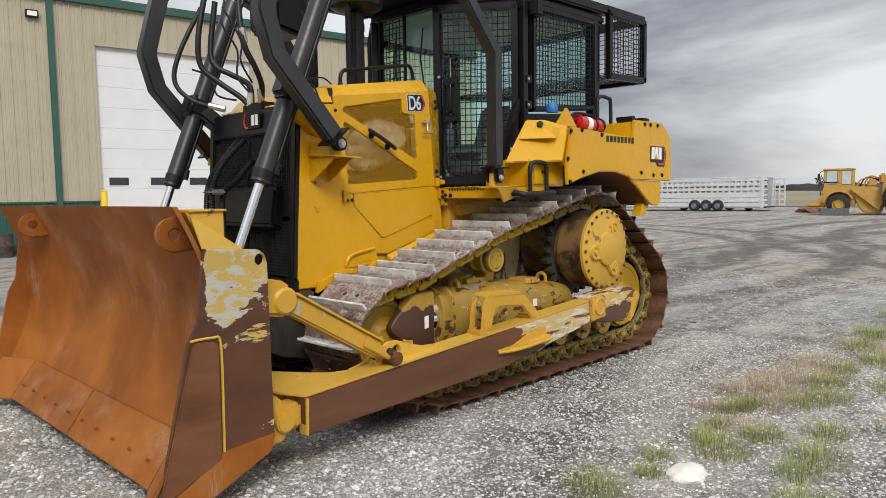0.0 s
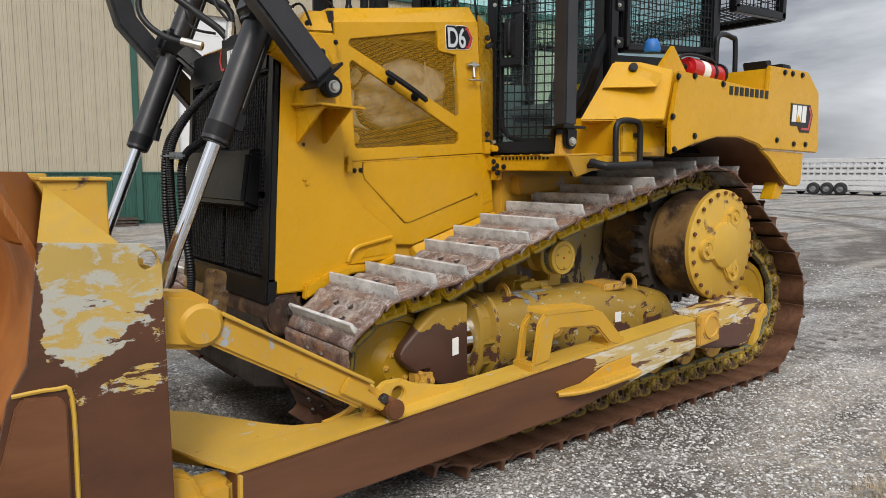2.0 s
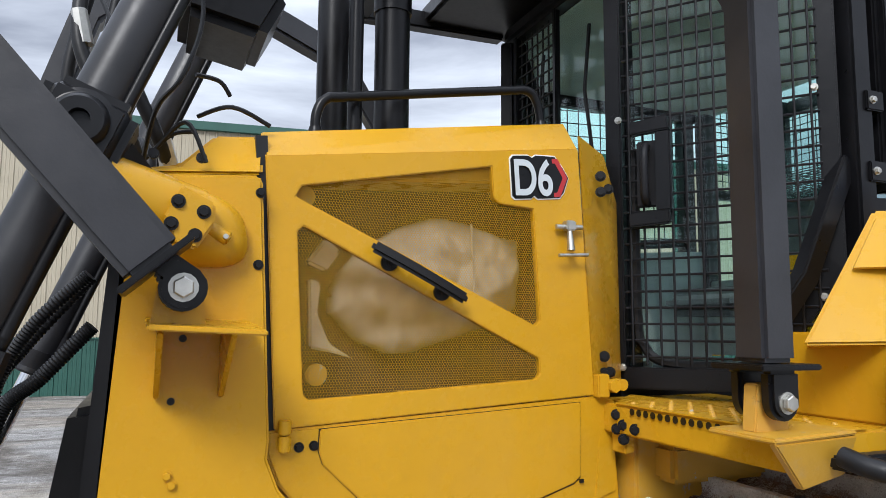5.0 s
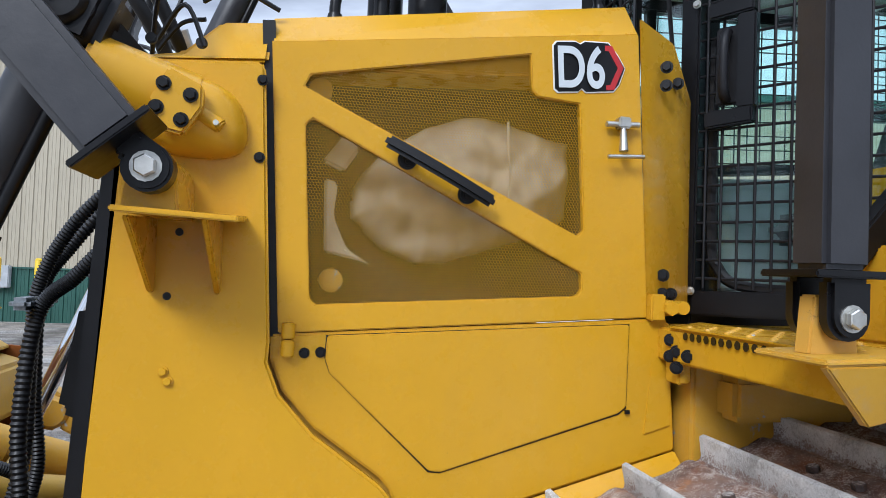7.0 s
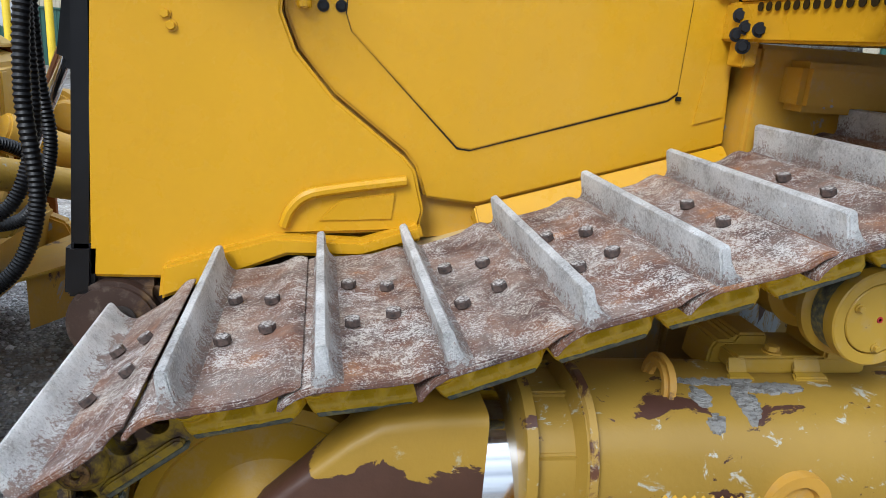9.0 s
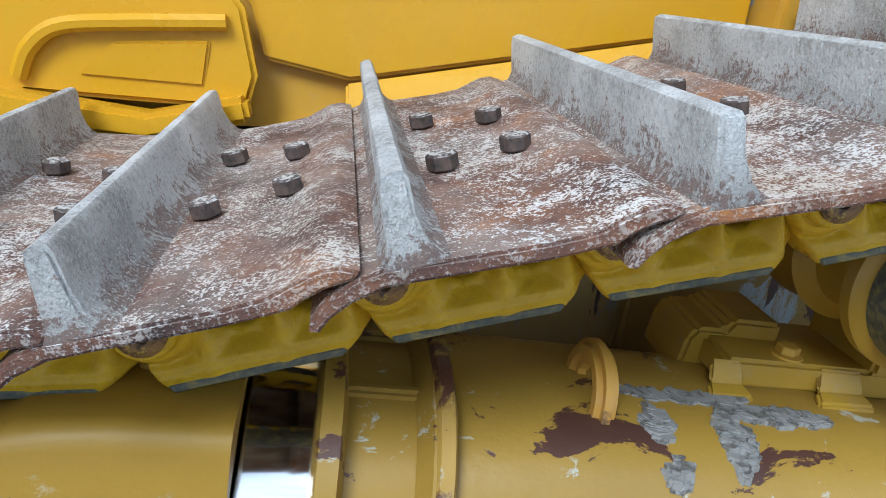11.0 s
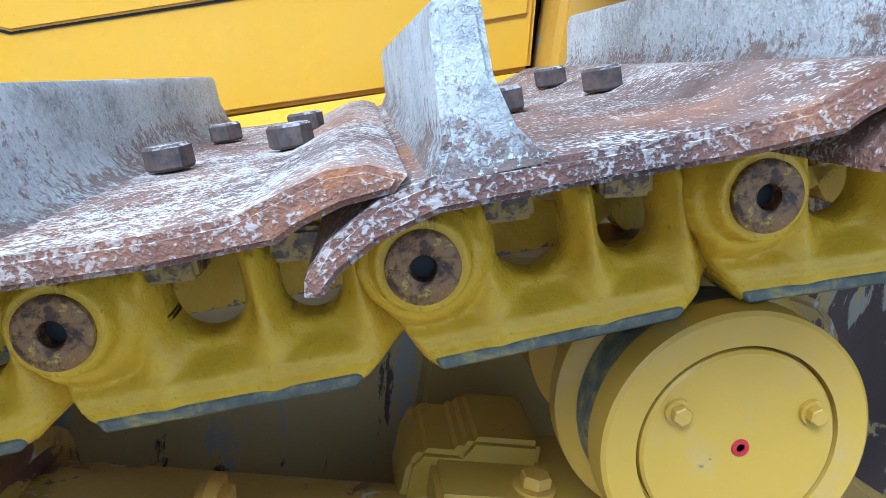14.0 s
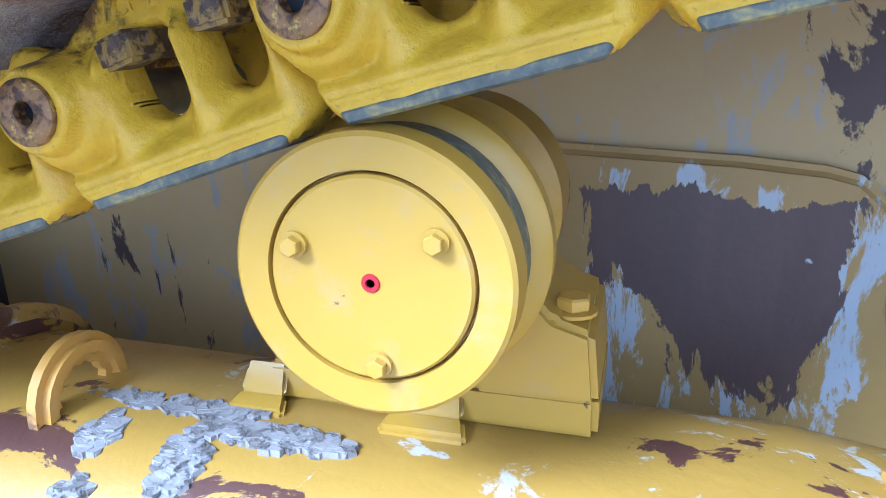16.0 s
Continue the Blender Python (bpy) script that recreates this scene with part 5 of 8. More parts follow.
for pts in ([(-1.50, 0.25, 3.0), (-1.55, 0.20, 2.80), (-1.46, 0.16, 2.62), (-1.50, 0.10, 2.42), (-1.44, 0.04, 2.30)], [(-1.60, 0.1, 2.9), (-1.52, 0.0, 2.66), (-1.56, -0.06, 2.50), (-1.47, -0.05, 2.36)], [(-1.66, 0.48, 2.5), (-1.58, 0.36, 2.44), (-1.56, 0.30, 2.30), (-1.46, 0.2, 2.26)]):
    part("cable", tube(smooth_path(pts, 6), 0.008, 6), M_RUBBER, dozer)
for pts in ([(-1.43, -0.42, 2.20), (-1.40, -0.52, 2.34), (-1.34, -0.58, 2.42), (-1.30, -0.55, 2.60), (-1.34, -0.5, 2.80)], [(-1.40, -0.50, 2.24), (-1.33, -0.58, 2.30), (-1.28, -0.60, 2.20)],
            [(-1.30, -0.50, 2.34), (-1.22, -0.55, 2.36), (-1.12, -0.52, 2.33)], [(-1.42, -0.40, 2.24), (-1.36, -0.44, 2.30), (-1.30, -0.46, 2.31)], [(-1.31, -0.53, 2.44), (-1.25, -0.50, 2.44), (-1.22, -0.48, 2.41)]):
    part("cable", tube(smooth_path(pts, 6), 0.006, 6), M_RUBBER, dozer)
for x, z in ((-1.40, 2.215), (-1.29, 2.215)):
    part("rubber_stop", cyl((x, -0.585, z), (x, -0.57, z), 0.013, bevel=0.003), M_RUBBER, dozer)
part("light_bracket", prism([(-1.35, 2.75), (-1.10, 2.70), (-1.02, 2.86), (-1.10, 3.0), (-1.35, 3.05)], -0.20, 0.18, 0.03), M_BLACK, dozer)

# ---- cab ----
def slab(plan, z0, z1, bevel):
    b = bmesh.new()
    b.faces.new([b.verts.new((x, y, z0)) for x, y in plan] + [b.verts.new((x, -y, z0)) for x, y in reversed(plan)])
    r = bmesh.ops.extrude_face_region(b, geom=list(b.faces))
    for v in r["geom"]:
        if isinstance(v, bmesh.types.BMVert):
            v.co.z = z1
    return finish(b, bevel)


cab = part("cab_floor", prism([(0.06, 1.56), (1.75, 1.56), (1.75, 1.66), (0.06, 1.66)], -0.41, 0.41, 0.005), M_BLACKD, dozer)
DOOR_A, DOOR_B = Vector((0.045, -0.385, 0)), Vector((0.455, -0.935, 0))


def door_point(s, z, out=0.0):
    """Along the slanted door, s from 0 at the front to 1 at the hinge."""
    n = Vector((-(DOOR_B - DOOR_A).y, (DOOR_B - DOOR_A).x, 0)).normalized() * -1
    p = DOOR_A.lerp(DOOR_B, s) + n * out
    return Vector((p.x, p.y, z))


def door_bar(s0, z0, s1, z1, w=0.06, d=0.05, out=0.0):
    dirn = (DOOR_B - DOOR_A).normalized()
    return square_tube([door_point(s0, z0, out), door_point(s1, z1, out)], d, w, 0.005, side=(-dirn.y, dirn.x, 0))


def mirror_y(bm):
    for v in bm.verts:
        v.co.y = -v.co.y
    bmesh.ops.reverse_faces(bm, faces=bm.faces)
    return bm


for m in (0, 1):
    fix = mirror_y if m else (lambda q: q)
    cdoor = part("cab_door", fix(door_bar(0.03, 1.62, 0.03, 3.08, 0.055)), M_BLACK, dozer, "black cab door with wire screen")
    for bar in ((0.97, 1.9, 0.97, 3.08, 0.055), (0.0, 1.645, 0.9, 1.655, 0.07), (0.0, 3.06, 1.0, 3.06, 0.06), (0.62, 1.66, 0.98, 2.0, 0.075)):
        part("door_rail", fix(door_bar(*bar)), M_BLACK, cdoor)
    dv = door_point(1, 0) - door_point(0, 0)
    tagged(part("door_screen", fix(screen(door_point(0.08, 1.69, 0.03), dv * 0.86, (0, 0, 1.36), 13 if m == 0 else 8, 26 if m == 0 else 16, 0.0040)), M_BLACKD, cdoor), "woven black wire screen", kind="stuff")
    g = solid([door_point(0.05, 1.68, -0.03), door_point(0.95, 1.68, -0.03), door_point(0.95, 3.05, -0.03), door_point(0.05, 3.05, -0.03)], (0.004, 0.004, 0), 0.0)
    gl = part("door_glass", fix(g), M_GLASS, cdoor, "green tinted glass", smooth=0)
    gl.visible_shadow = False
    seal = smooth_path([door_point(s, z, -0.005) for s, z in ((0.12, 2.4), (0.12, 1.85), (0.15, 1.75), (0.24, 1.70), (0.5, 1.69), (0.80, 1.70))], 5)
    part("door_seal", fix(tube(seal, 0.016, 8)), M_RUBBER, cdoor)
    for bar in ((0.13, 2.46, 0.31, 2.468, 0.045, 0.035, 0.05), (0.285, 2.18, 0.285, 2.44, 0.05, 0.03, 0.055), (0.12, 2.155, 0.31, 2.163, 0.045, 0.035, 0.05)):
        part("handle_guard", fix(door_bar(*bar)), M_BLACK, cdoor)
    b = door_bar(0.20, 2.20, 0.20, 2.42, 0.07, 0.02, 0.03)
    b = join(b, tube(smooth_path([door_point(0.20, 2.40, 0.05), door_point(0.20, 2.36, 0.075), door_point(0.20, 2.24, 0.075), door_point(0.20, 2.21, 0.05)], 6), 0.014, 10))
    part("door_handle", fix(b), M_BLACKD, cdoor)
    for s, z in ((0.06, 2.505), (0.06, 1.68), (0.92, 2.52), (0.92, 1.90)):
        p = door_point(s, z, 0.03)
        part("bolt", fix(hexbolt(p, door_point(s, z, 1) - door_point(s, z, 0), 0.009, 0.008)), M_ZINC, cdoor)
    post = part("cab_post", fix(square_tube([(0.50, -0.945, 1.75), (0.50, -0.945, 3.1)], 0.09, 0.075, 0.008)), M_BLACK, dozer)
    for line, w, h in (([(0.605, -0.95, 2.25), (0.605, -0.95, 3.1)], 0.05, 0.05), ([(1.53, -0.95, 1.9), (1.53, -0.95, 3.1)], 0.08, 0.08), ([(0.45, -0.95, 3.07), (1.6, -0.95, 3.07)], 0.06, 0.07),
                       ([(0.60, -0.95, 2.235), (1.53, -0.95, 2.31)], 0.05, 0.05), ([(0.08, -0.90, 1.68), (0.30, -0.93, 1.95), (0.47, -0.94, 2.30)], 0.05, 0.06)):
        part("cab_rail", fix(square_tube(line, w, h, 0.006)), M_BLACK, post)
    tagged(part("window_screen", fix(screen((0.63, -0.985, 2.26), (0.88, 0, 0.04), (0, 0, 0.80), 22 if m == 0 else 12, 20 if m == 0 else 11, 0.0035)), M_BLACKD, post), "woven black wire screen", kind="stuff")
    b = square_tube([(0.615, -0.985, 2.24), (0.615, -0.985, 3.07), (1.52, -0.985, 3.07), (1.52, -0.985, 2.31), (0.615, -0.985, 2.24)], 0.025, 0.035, 0.004)
    part("screen_frame", fix(b), M_BLACK, post)
    g = solid([(0.62, -0.94, 2.26), (1.52, -0.94, 2.33), (1.52, -0.94, 3.05), (0.62, -0.94, 3.05)], (0, 0.004, 0), 0.0)
    gl = part("window_glass", fix(g), M_GLASS, post, "green tinted glass", smooth=0)
    gl.visible_shadow = False
    for z in (2.47, 2.26):
        part("bracket", fix(box(0.50, 0.57, -1.0, -0.96, z - 0.03, z + 0.03, 0.004)), M_BLACK, post)
        part("bolt", fix(hexbolt((0.52, -1.0, z), (0, -1, 0), 0.009, 0.008)), M_ZINC, post)
    b = solid([(0.10, -0.41, 1.66), (0.10, -0.35, 1.66), (0.08, -0.35, 3.1), (0.08, -0.41, 3.1)], (0.05, 0, 0), 0.006)
    part("windscreen_post", fix(b), M_BLACK, dozer)

g = solid([(0.13, -0.36, 1.95), (0.13, 0.36, 1.95), (0.11, 0.36, 3.08), (0.11, -0.36, 3.08)], (0.004, 0, 0), 0.0)
gl = part("windscreen", g, M_GLASS, dozer, "green tinted windscreen", smooth=0)
gl.visible_shadow = False
tagged(part("windscreen_screen", screen((0.085, 0.02, 2.25), (0, 0.32, 0), (0, 0, 0.83), 7, 17, 0.004), M_BLACKD, dozer), "woven black wire screen", kind="stuff")
part("screen_bracket", square_tube([(0.08, 0.345, 2.22), (0.08, 0.345, 3.10)], 0.03, 0.03, 0.004), M_BLACK, dozer)
part("screen_bracket", square_tube([(0.08, 0.015, 2.22), (0.08, 0.015, 3.10)], 0.025, 0.025, 0.004), M_BLACK, dozer)
for y in (-0.22, 0.12):
    part("wiper", tube([(0.10, y, 2.35), (0.09, y + 0.05, 2.7), (0.095, y + 0.02, 2.95)], 0.008, 6), M_RUBBER, dozer)
part("dashboard", prism([(0.16, 1.66), (0.36, 1.66), (0.32, 1.90), (0.18, 1.97)], -0.26, 0.26, 0.03), M_TRIM, dozer)
b = box(0.74, 1.20, -0.24, 0.24, 1.86, 1.98, 0.05, 3)
b = prism([(1.10, 1.95), (1.24, 1.95), (1.32, 2.38), (1.25, 2.40)], -0.20, 0.20, 0.04, 3, bm=b)
part("seat", b, M_TRIMD, dozer, "dark grey operator seat")
part("armrest_console", box(0.60, 0.95, -0.52, -0.36, 1.66, 1.98, 0.04, 2), M_TRIM, dozer)
cb = part("cab_back", box(1.62, 1.68, -0.9, 0.9, 1.66, 2.08, 0.006), M_TRIM, dozer)
for y in (-0.90, 0.90):
    part("rear_post", square_tube([(1.64, y, 2.0), (1.64, y, 3.09)], 0.08, 0.08, 0.006), M_BLACK, cb)
g = solid([(1.65, -0.86, 2.08), (1.65, 0.86, 2.08), (1.65, 0.86, 3.08), (1.65, -0.86, 3.08)], (0.004, 0, 0), 0.0)
gl = part("rear_glass", g, M_GLASS, cb, "green tinted glass", smooth=0)
gl.visible_shadow = False
part("headliner", slab([(0.12, -0.36), (0.50, -0.88), (1.70, -0.90)], 3.078, 3.088, 0.002), M_TRIML, dozer)
for y0, y1 in ((-0.93, -0.40), (0.40, 0.93)):
    part("side_panel", solid([(0.46, y0 if y0 < 0 else y1, 1.62), (1.65, y0 if y0 < 0 else y1, 1.62), (1.65, y0 if y0 < 0 else y1, 2.26), (0.60, y0 if y0 < 0 else y1, 2.20)], (0, 0.03 if y0 < 0 else -0.03, 0), 0.004), M_BLACK if y0 < 0 else M_TRIM, dozer)
part("cab_roof", slab([(0.05, -0.42), (0.46, -0.97), (1.72, -0.97)], 3.09, 3.17, 0.02), M_BLACK, dozer)
part("canopy", slab([(-0.30, -0.57), (0.30, -0.60), (0.50, -1.0), (1.76, -1.0)], 3.18, 3.27, 0.015), M_BLACK, dozer)
for y in (-0.55, 0.55):
    part("canopy_arm", square_tube([(0.10, y, 3.20), (-0.62, y, 3.19)], 0.07, 0.08, 0.008), M_BLACK, dozer)
part("canopy_beam", square_tube([(-0.60, -0.60, 3.20), (-0.60, 0.60, 3.20)], 0.08, 0.09, 0.008, side=(1, 0, 0)), M_BLACK, dozer)
part("work_lamp", box(0.56, 0.66, -1.06, -0.97, 2.98, 3.12, 0.015), M_BLACKD, dozer)

# rear screened cage
cage = part("rear_cage", square_tube([(2.39, -0.99, 2.635), (2.39, 0.99, 2.635)], 0.055, 0.055, 0.005, side=(1, 0, 0)), M_BLACK, dozer, "black wire cage behind the cab")
for p, q in (((1.74, -0.99, 2.62), (2.41, -0.99, 2.64)), ((1.74, -0.99, 3.20), (2.41, -0.99, 3.20)), ((1.76, -0.99, 2.62), (1.76, -0.99, 3.20)), ((2.39, -0.99, 2.62), (2.39, -0.99, 3.20)),
             ((2.39, 0.99, 2.62), (2.39, 0.99, 3.20)), ((1.76, 0.99, 2.62), (1.76, 0.99, 3.20)), ((1.74, 0.99, 2.62), (2.41, 0.99, 2.64))):
    part("cage_bar", square_tube([p, q], 0.055, 0.055, 0.005), M_BLACK, cage)
for p, q in (((1.72, -0.965, 3.225), (2.42, -0.965, 3.225)), ((1.72, 0.965, 3.225), (2.42, 0.965, 3.225)), ((1.72, 0.0, 3.225), (2.42, 0.0, 3.225))):
    part("cage_bar", square_tube([p, q], 0.07, 0.09, 0.008), M_BLACK, cage)
part("cage_bar", square_tube([(2.385, -0.93, 3.225), (2.385, 0.93, 3.225)], 0.07, 0.088, 0.008, side=(1, 0, 0)), M_BLACK, cage)
tagged(part("cage_screen", screen((1.78, -0.96, 2.645), (0.60, 0, 0), (0, 1.92, 0), 12, 34, 0.0032), M_BLACKD, cage), "woven black wire screen", kind="stuff")
tagged(part("cage_screen", screen((1.78, -0.99, 2.65), (0.60, 0, 0), (0, 0, 0.53), 12, 12, 0.0032), M_BLACKD, cage), "woven black wire screen", kind="stuff")
tagged(part("cage_screen", screen((1.78, 0.99, 2.65), (0.60, 0, 0), (0, 0, 0.53), 12, 12, 0.0032), M_BLACKD, cage), "woven black wire screen", kind="stuff")
tagged(part("cage_screen", screen((2.40, -0.96, 2.65), (0, 1.92, 0), (0, 0, 0.53), 34, 11, 0.0032), M_BLACKD, cage), "woven black wire screen", kind="stuff")

# ---- step, toolbox, fender ----
step = part("cab_step", prism([(-0.115, 1.50), (0.42, 1.52), (0.42, 1.585), (-0.115, 1.585)], -1.25, -0.42, 0.006), M_YEL, dozer)
part("tread_plate", solid([(-0.118, -0.62, 1.586), (-0.118, -1.25, 1.586), (0.10, -1.25, 1.586), (0.10, -0.40, 1.586)], (0, 0, 0.004), 0.001), M_YEL, step)
for k in range(13):
    t = k / 12
    part("tread_hole", prism(arc(0, 0, 0.010, 0, 360, 9)[:-1], 0, 0.003, mapper=lambda c, t=t: Vector((-0.1195 - c.y * 0.5 + 0.0, -0.70 - 0.36 * t + c.x, 1.572 + c.z))), M_BLACK, step)
for i in range(6):
    for j in range(14):
        if (i + j) % 2 == 0:
            part("tread_stud", cyl((-0.085 + i * 0.034, -0.66 - j * 0.040, 1.589), (-0.085 + i * 0.034, -0.66 - j * 0.040, 1.5945), 0.009, 0.005, seg=8), M_YELD, step)
part("step_plate", prism([(-0.105, 1.445), (-0.07, 1.45), (-0.07, 1.58), (-0.105, 1.578)], -0.645, -0.58, 0.004), M_YEL, step)
for y, z in ((-0.60, 1.556), (-0.60, 1.515), (-0.632, 1.53), (-0.632, 1.49), (-0.69, 1.525)):
    part("bolt", hexbolt((-0.115 if y > -0.66 else -0.118, y - 0.02, z), (-0.5, -0.8, 0), 0.012, 0.01), M_BLACK, step)
b = prism([(-0.215, 1.575), (0.02, 1.585), (0.02, 1.595), (-0.215, 1.587)], -1.29, -1.10, 0.004)
b = solid([(-0.215, -1.29, 1.575), (0.02, -1.29, 1.583), (0.0, -1.27, 1.50), (-0.10, -1.25, 1.47)], (0, 0.02, 0), 0.003, bm=b)
part("step_gusset", b, M_YELD, step)
hp = [(0.155, -1.30, 1.52), (0.150, -1.30, 1.70), (0.165, -1.30, 1.755), (0.215, -1.30, 1.772), (0.30, -1.30, 1.772), (0.345, -1.30, 1.755), (0.358, -1.30, 1.70), (0.358, -1.30, 1.53)]
b = tube(smooth_path(hp, 5), 0.0165, 12)
part("step_handle", b, M_RUBBER, dozer, "black tube hoop on the step")
b = tube(smooth_path([(-0.045, -1.30, 1.545), (-0.03, -1.36, 1.53), (0.02, -1.385, 1.525), (0.30, -1.385, 1.535), (0.36, -1.36, 1.535), (0.375, -1.30, 1.53)], 5), 0.022, 12)
b = box(-0.05, 0.38, -1.31, -1.27, 1.515, 1.545, 0.006, bm=b)
part("foot_step", b, M_RUBBER, dozer)

part("toolbox", box(0.20, 0.66, -1.25, -0.80, 1.585, 1.80, 0.006), M_YEL, dozer)
part("toolbox_door", box(0.25, 0.53, -1.262, -1.248, 1.60, 1.775, 0.006), M_YEL, dozer)
part("toolbox_latch", tube([(0.34, -1.275, 1.70), (0.40, -1.275, 1.695)], 0.012, 8), M_BLACKD, dozer)
slope = solid([(0.02, -1.16, 1.77), (0.46, -1.385, 1.78), (0.505, -1.385, 1.98), (0.545, -1.37, 2.06), (0.50, -1.18, 2.12), (0.36, -1.10, 2.12)], (0.30, 0.25, -0.02), 0.008)
part("fender_front", slope, M_YEL, dozer)
part("front_hatch", solid([(0.215, -1.145, 1.955), (0.44, -1.335, 1.96), (0.475, -1.345, 2.03), (0.43, -1.18, 2.095), (0.345, -1.115, 2.09)], (-0.005, -0.008, 0.004), 0.0), M_YEL, dozer)
part("rubber_stop", cyl((0.40, -1.20, 2.075), (0.385, -1.225, 2.08), 0.024, bevel=0.004), M_RUBBER, dozer)
FEND = [(0.50, 1.592), (0.49, 1.76), (0.56, 2.055), (1.50, 2.005), (1.52, 2.165), (2.02, 2.165), (2.18, 2.035), (2.215, 1.70), (2.20, 1.625), (1.47, 1.64), (1.42, 1.665), (1.20, 1.705), (0.95, 1.700), (0.72, 1.655)]
fender = part("fender", prism(FEND, -1.40, -1.37, 0.007), M_YEL, dozer)
part("fender_flap", prism([(1.47, 1.638), (2.035, 1.622), (2.02, 1.415), (1.98, 1.395), (1.86, 1.405), (1.72, 1.49), (1.60, 1.575)], -1.385, -1.36, 0.006), M_YEL, fender)
inner = prism([*[(x, z) for x, z in ((0.74, 1.64), (0.95, 1.70), (1.20, 1.72), (1.45, 1.66), (1.65, 1.54), (1.82, 1.40))], (1.86, 1.42), (1.68, 1.57), (1.47, 1.69), (1.20, 1.745), (0.94, 1.725), (0.72, 1.665)], -1.37, -0.55, 0.004)
part("fender_lining", inner, M_BROWN, fender)
part("mudguard_arm", prism([(1.73, 1.31), (1.83, 1.31), (1.90, 1.42), (1.80, 1.44)], -1.34, -1.25, 0.005), M_YEL, fender)
part("fender_top", prism([(0.55, 2.05), (1.50, 2.0), (1.52, 2.15), (2.02, 2.15), (2.16, 2.03), (2.19, 1.70), (0.55, 1.75)], -1.37, -0.50, 0.01), M_YEL, fender)
for x, z in ((0.545, 2.02), (0.70, 2.035), (0.505, 1.80), (0.53, 1.62), (0.72, 1.70), (0.99, 2.01), (1.70, 2.135), (1.80, 2.135), (1.93, 2.135), (2.02, 1.68), (1.86, 1.68), (1.64, 1.70)):
    part("bolt", hexbolt((x, -1.40, z), (0, -1, 0), 0.014, 0.010), M_BLACK, fender)
part("fender_letters", join(join(*[prism([(1.06 + k * 0.058, 1.955), (1.098 + k * 0.058, 1.955), (1.10 + k * 0.058, 2.005), (1.062 + k * 0.058, 2.005)], -1.403, -1.399) for k in (0, 1)]),
     join(*[prism([(1.06 + k * 0.058, 1.955), (1.098 + k * 0.058, 1.955), (1.10 + k * 0.058, 2.005), (1.062 + k * 0.058, 2.005)], -1.403, -1.399) for k in (2, 3)])), M_BLACK, fender)
for k in (4, 5, 6, 7):
    part("fender_letters", prism([(1.06 + k * 0.058, 1.955), (1.098 + k * 0.058, 1.955), (1.10 + k * 0.058, 2.005), (1.062 + k * 0.058, 2.005)], -1.403, -1.399), M_BLACK, fender)
bd = prism([(1.80, 1.80), (1.80, 1.945), (2.06, 1.945), (2.10, 1.88), (2.06, 1.76), (1.93, 1.76), (1.90, 1.80)], -1.404, -1.399)
part("fender_badge", bd, M_BLACK, fender, "black and red badge with white blocks")
part("badge_edge", prism([(2.03, 1.93), (2.055, 1.93), (2.085, 1.88), (2.05, 1.775), (1.94, 1.775), (1.94, 1.79), (2.035, 1.79), (2.065, 1.88)], -1.406, -1.402), M_RED, fender)
for k in range(3):
    part("badge_block", prism([(1.812 + k * 0.066, 1.825), (1.868 + k * 0.066, 1.825), (1.872 + k * 0.066, 1.935), (1.82 + k * 0.066, 1.935)], -1.407, -1.402), M_WHITE, fender)
part("badge_triangle", prism([(1.865, 1.825), (1.93, 1.825), (1.898, 1.875)], -1.409, -1.404), M_YEL, fender)
part("tail_lamp", prism([(1.55, 2.15), (1.62, 2.15), (1.60, 2.21), (1.53, 2.20)], -1.36, -1.2, 0.006), M_BLACKD, fender)
part("tail_lamp", box(1.74, 1.86, -1.36, -1.26, 2.165, 2.20, 0.008), M_BLACKD, fender)
part("ridge_bracket", prism([(0.60, 2.07), (0.755, 2.235), (0.90, 2.08)], -1.22, -1.19, 0.005), M_YEL, fender)
part("blue_cap", lathe([(0, 0.001), (0, 0.045), (0.02, 0.05), (0.055, 0.042), (0.075, 0.030), (0.08, 0.001)], (0.64, -1.15, 2.19), axis="z", seg=20), M_BLUE, fender, "blue rag over the filler cap")
part("mudguard", box(0.62, 2.15, 0.95, 1.37, 1.75, 1.96, 0.02), M_YEL, dozer)
part("fender", prism(FEND, 1.37, 1.40, 0.007), M_YEL, dozer)

ext = thing("fire_extinguisher", label="red fire extinguisher with white label strapped on the fender", category="fire extinguisher")
b = cyl((0.98, -1.14, 2.135), (1.36, -1.14, 2.105), 0.068, seg=28, bevel=0.025)
part("body", b, M_RED, ext)
part("label", cyl((1.10, -1.14, 2.1258), (1.17, -1.14, 2.1203), 0.0688, seg=28), M_WHITE, ext)
part("neck", cyl((0.90, -1.14, 2.14), (0.98, -1.14, 2.135), 0.022), M_BLACKD, ext)
part("lever", tube(smooth_path([(0.90, -1.14, 2.16), (0.93, -1.16, 2.20), (1.05, -1.17, 2.21), (1.22, -1.18, 2.19), (1.30, -1.18, 2.12)], 5), 0.010, 8), M_BLACKD, ext)
for x in (1.22, 1.33):
    part("strap", cyl((x, -1.14, 2.118), (x + 0.025, -1.14, 2.116), 0.0715, seg=28), M_BLACKD, ext)
part("cradle", box(1.0, 1.34, -1.20, -1.08, 2.0, 2.07, 0.006), M_BLACKD, ext)
part("grab_bar", tube(smooth_path([(1.42, -1.08, 2.10), (1.42, -1.08, 2.33), (1.44, -1.08, 2.38), (1.50, -1.08, 2.40), (1.60, -1.08, 2.39), (1.64, -1.08, 2.36), (1.65, -1.08, 2.10)], 5), 0.017, 12), M_RUBBER, dozer)
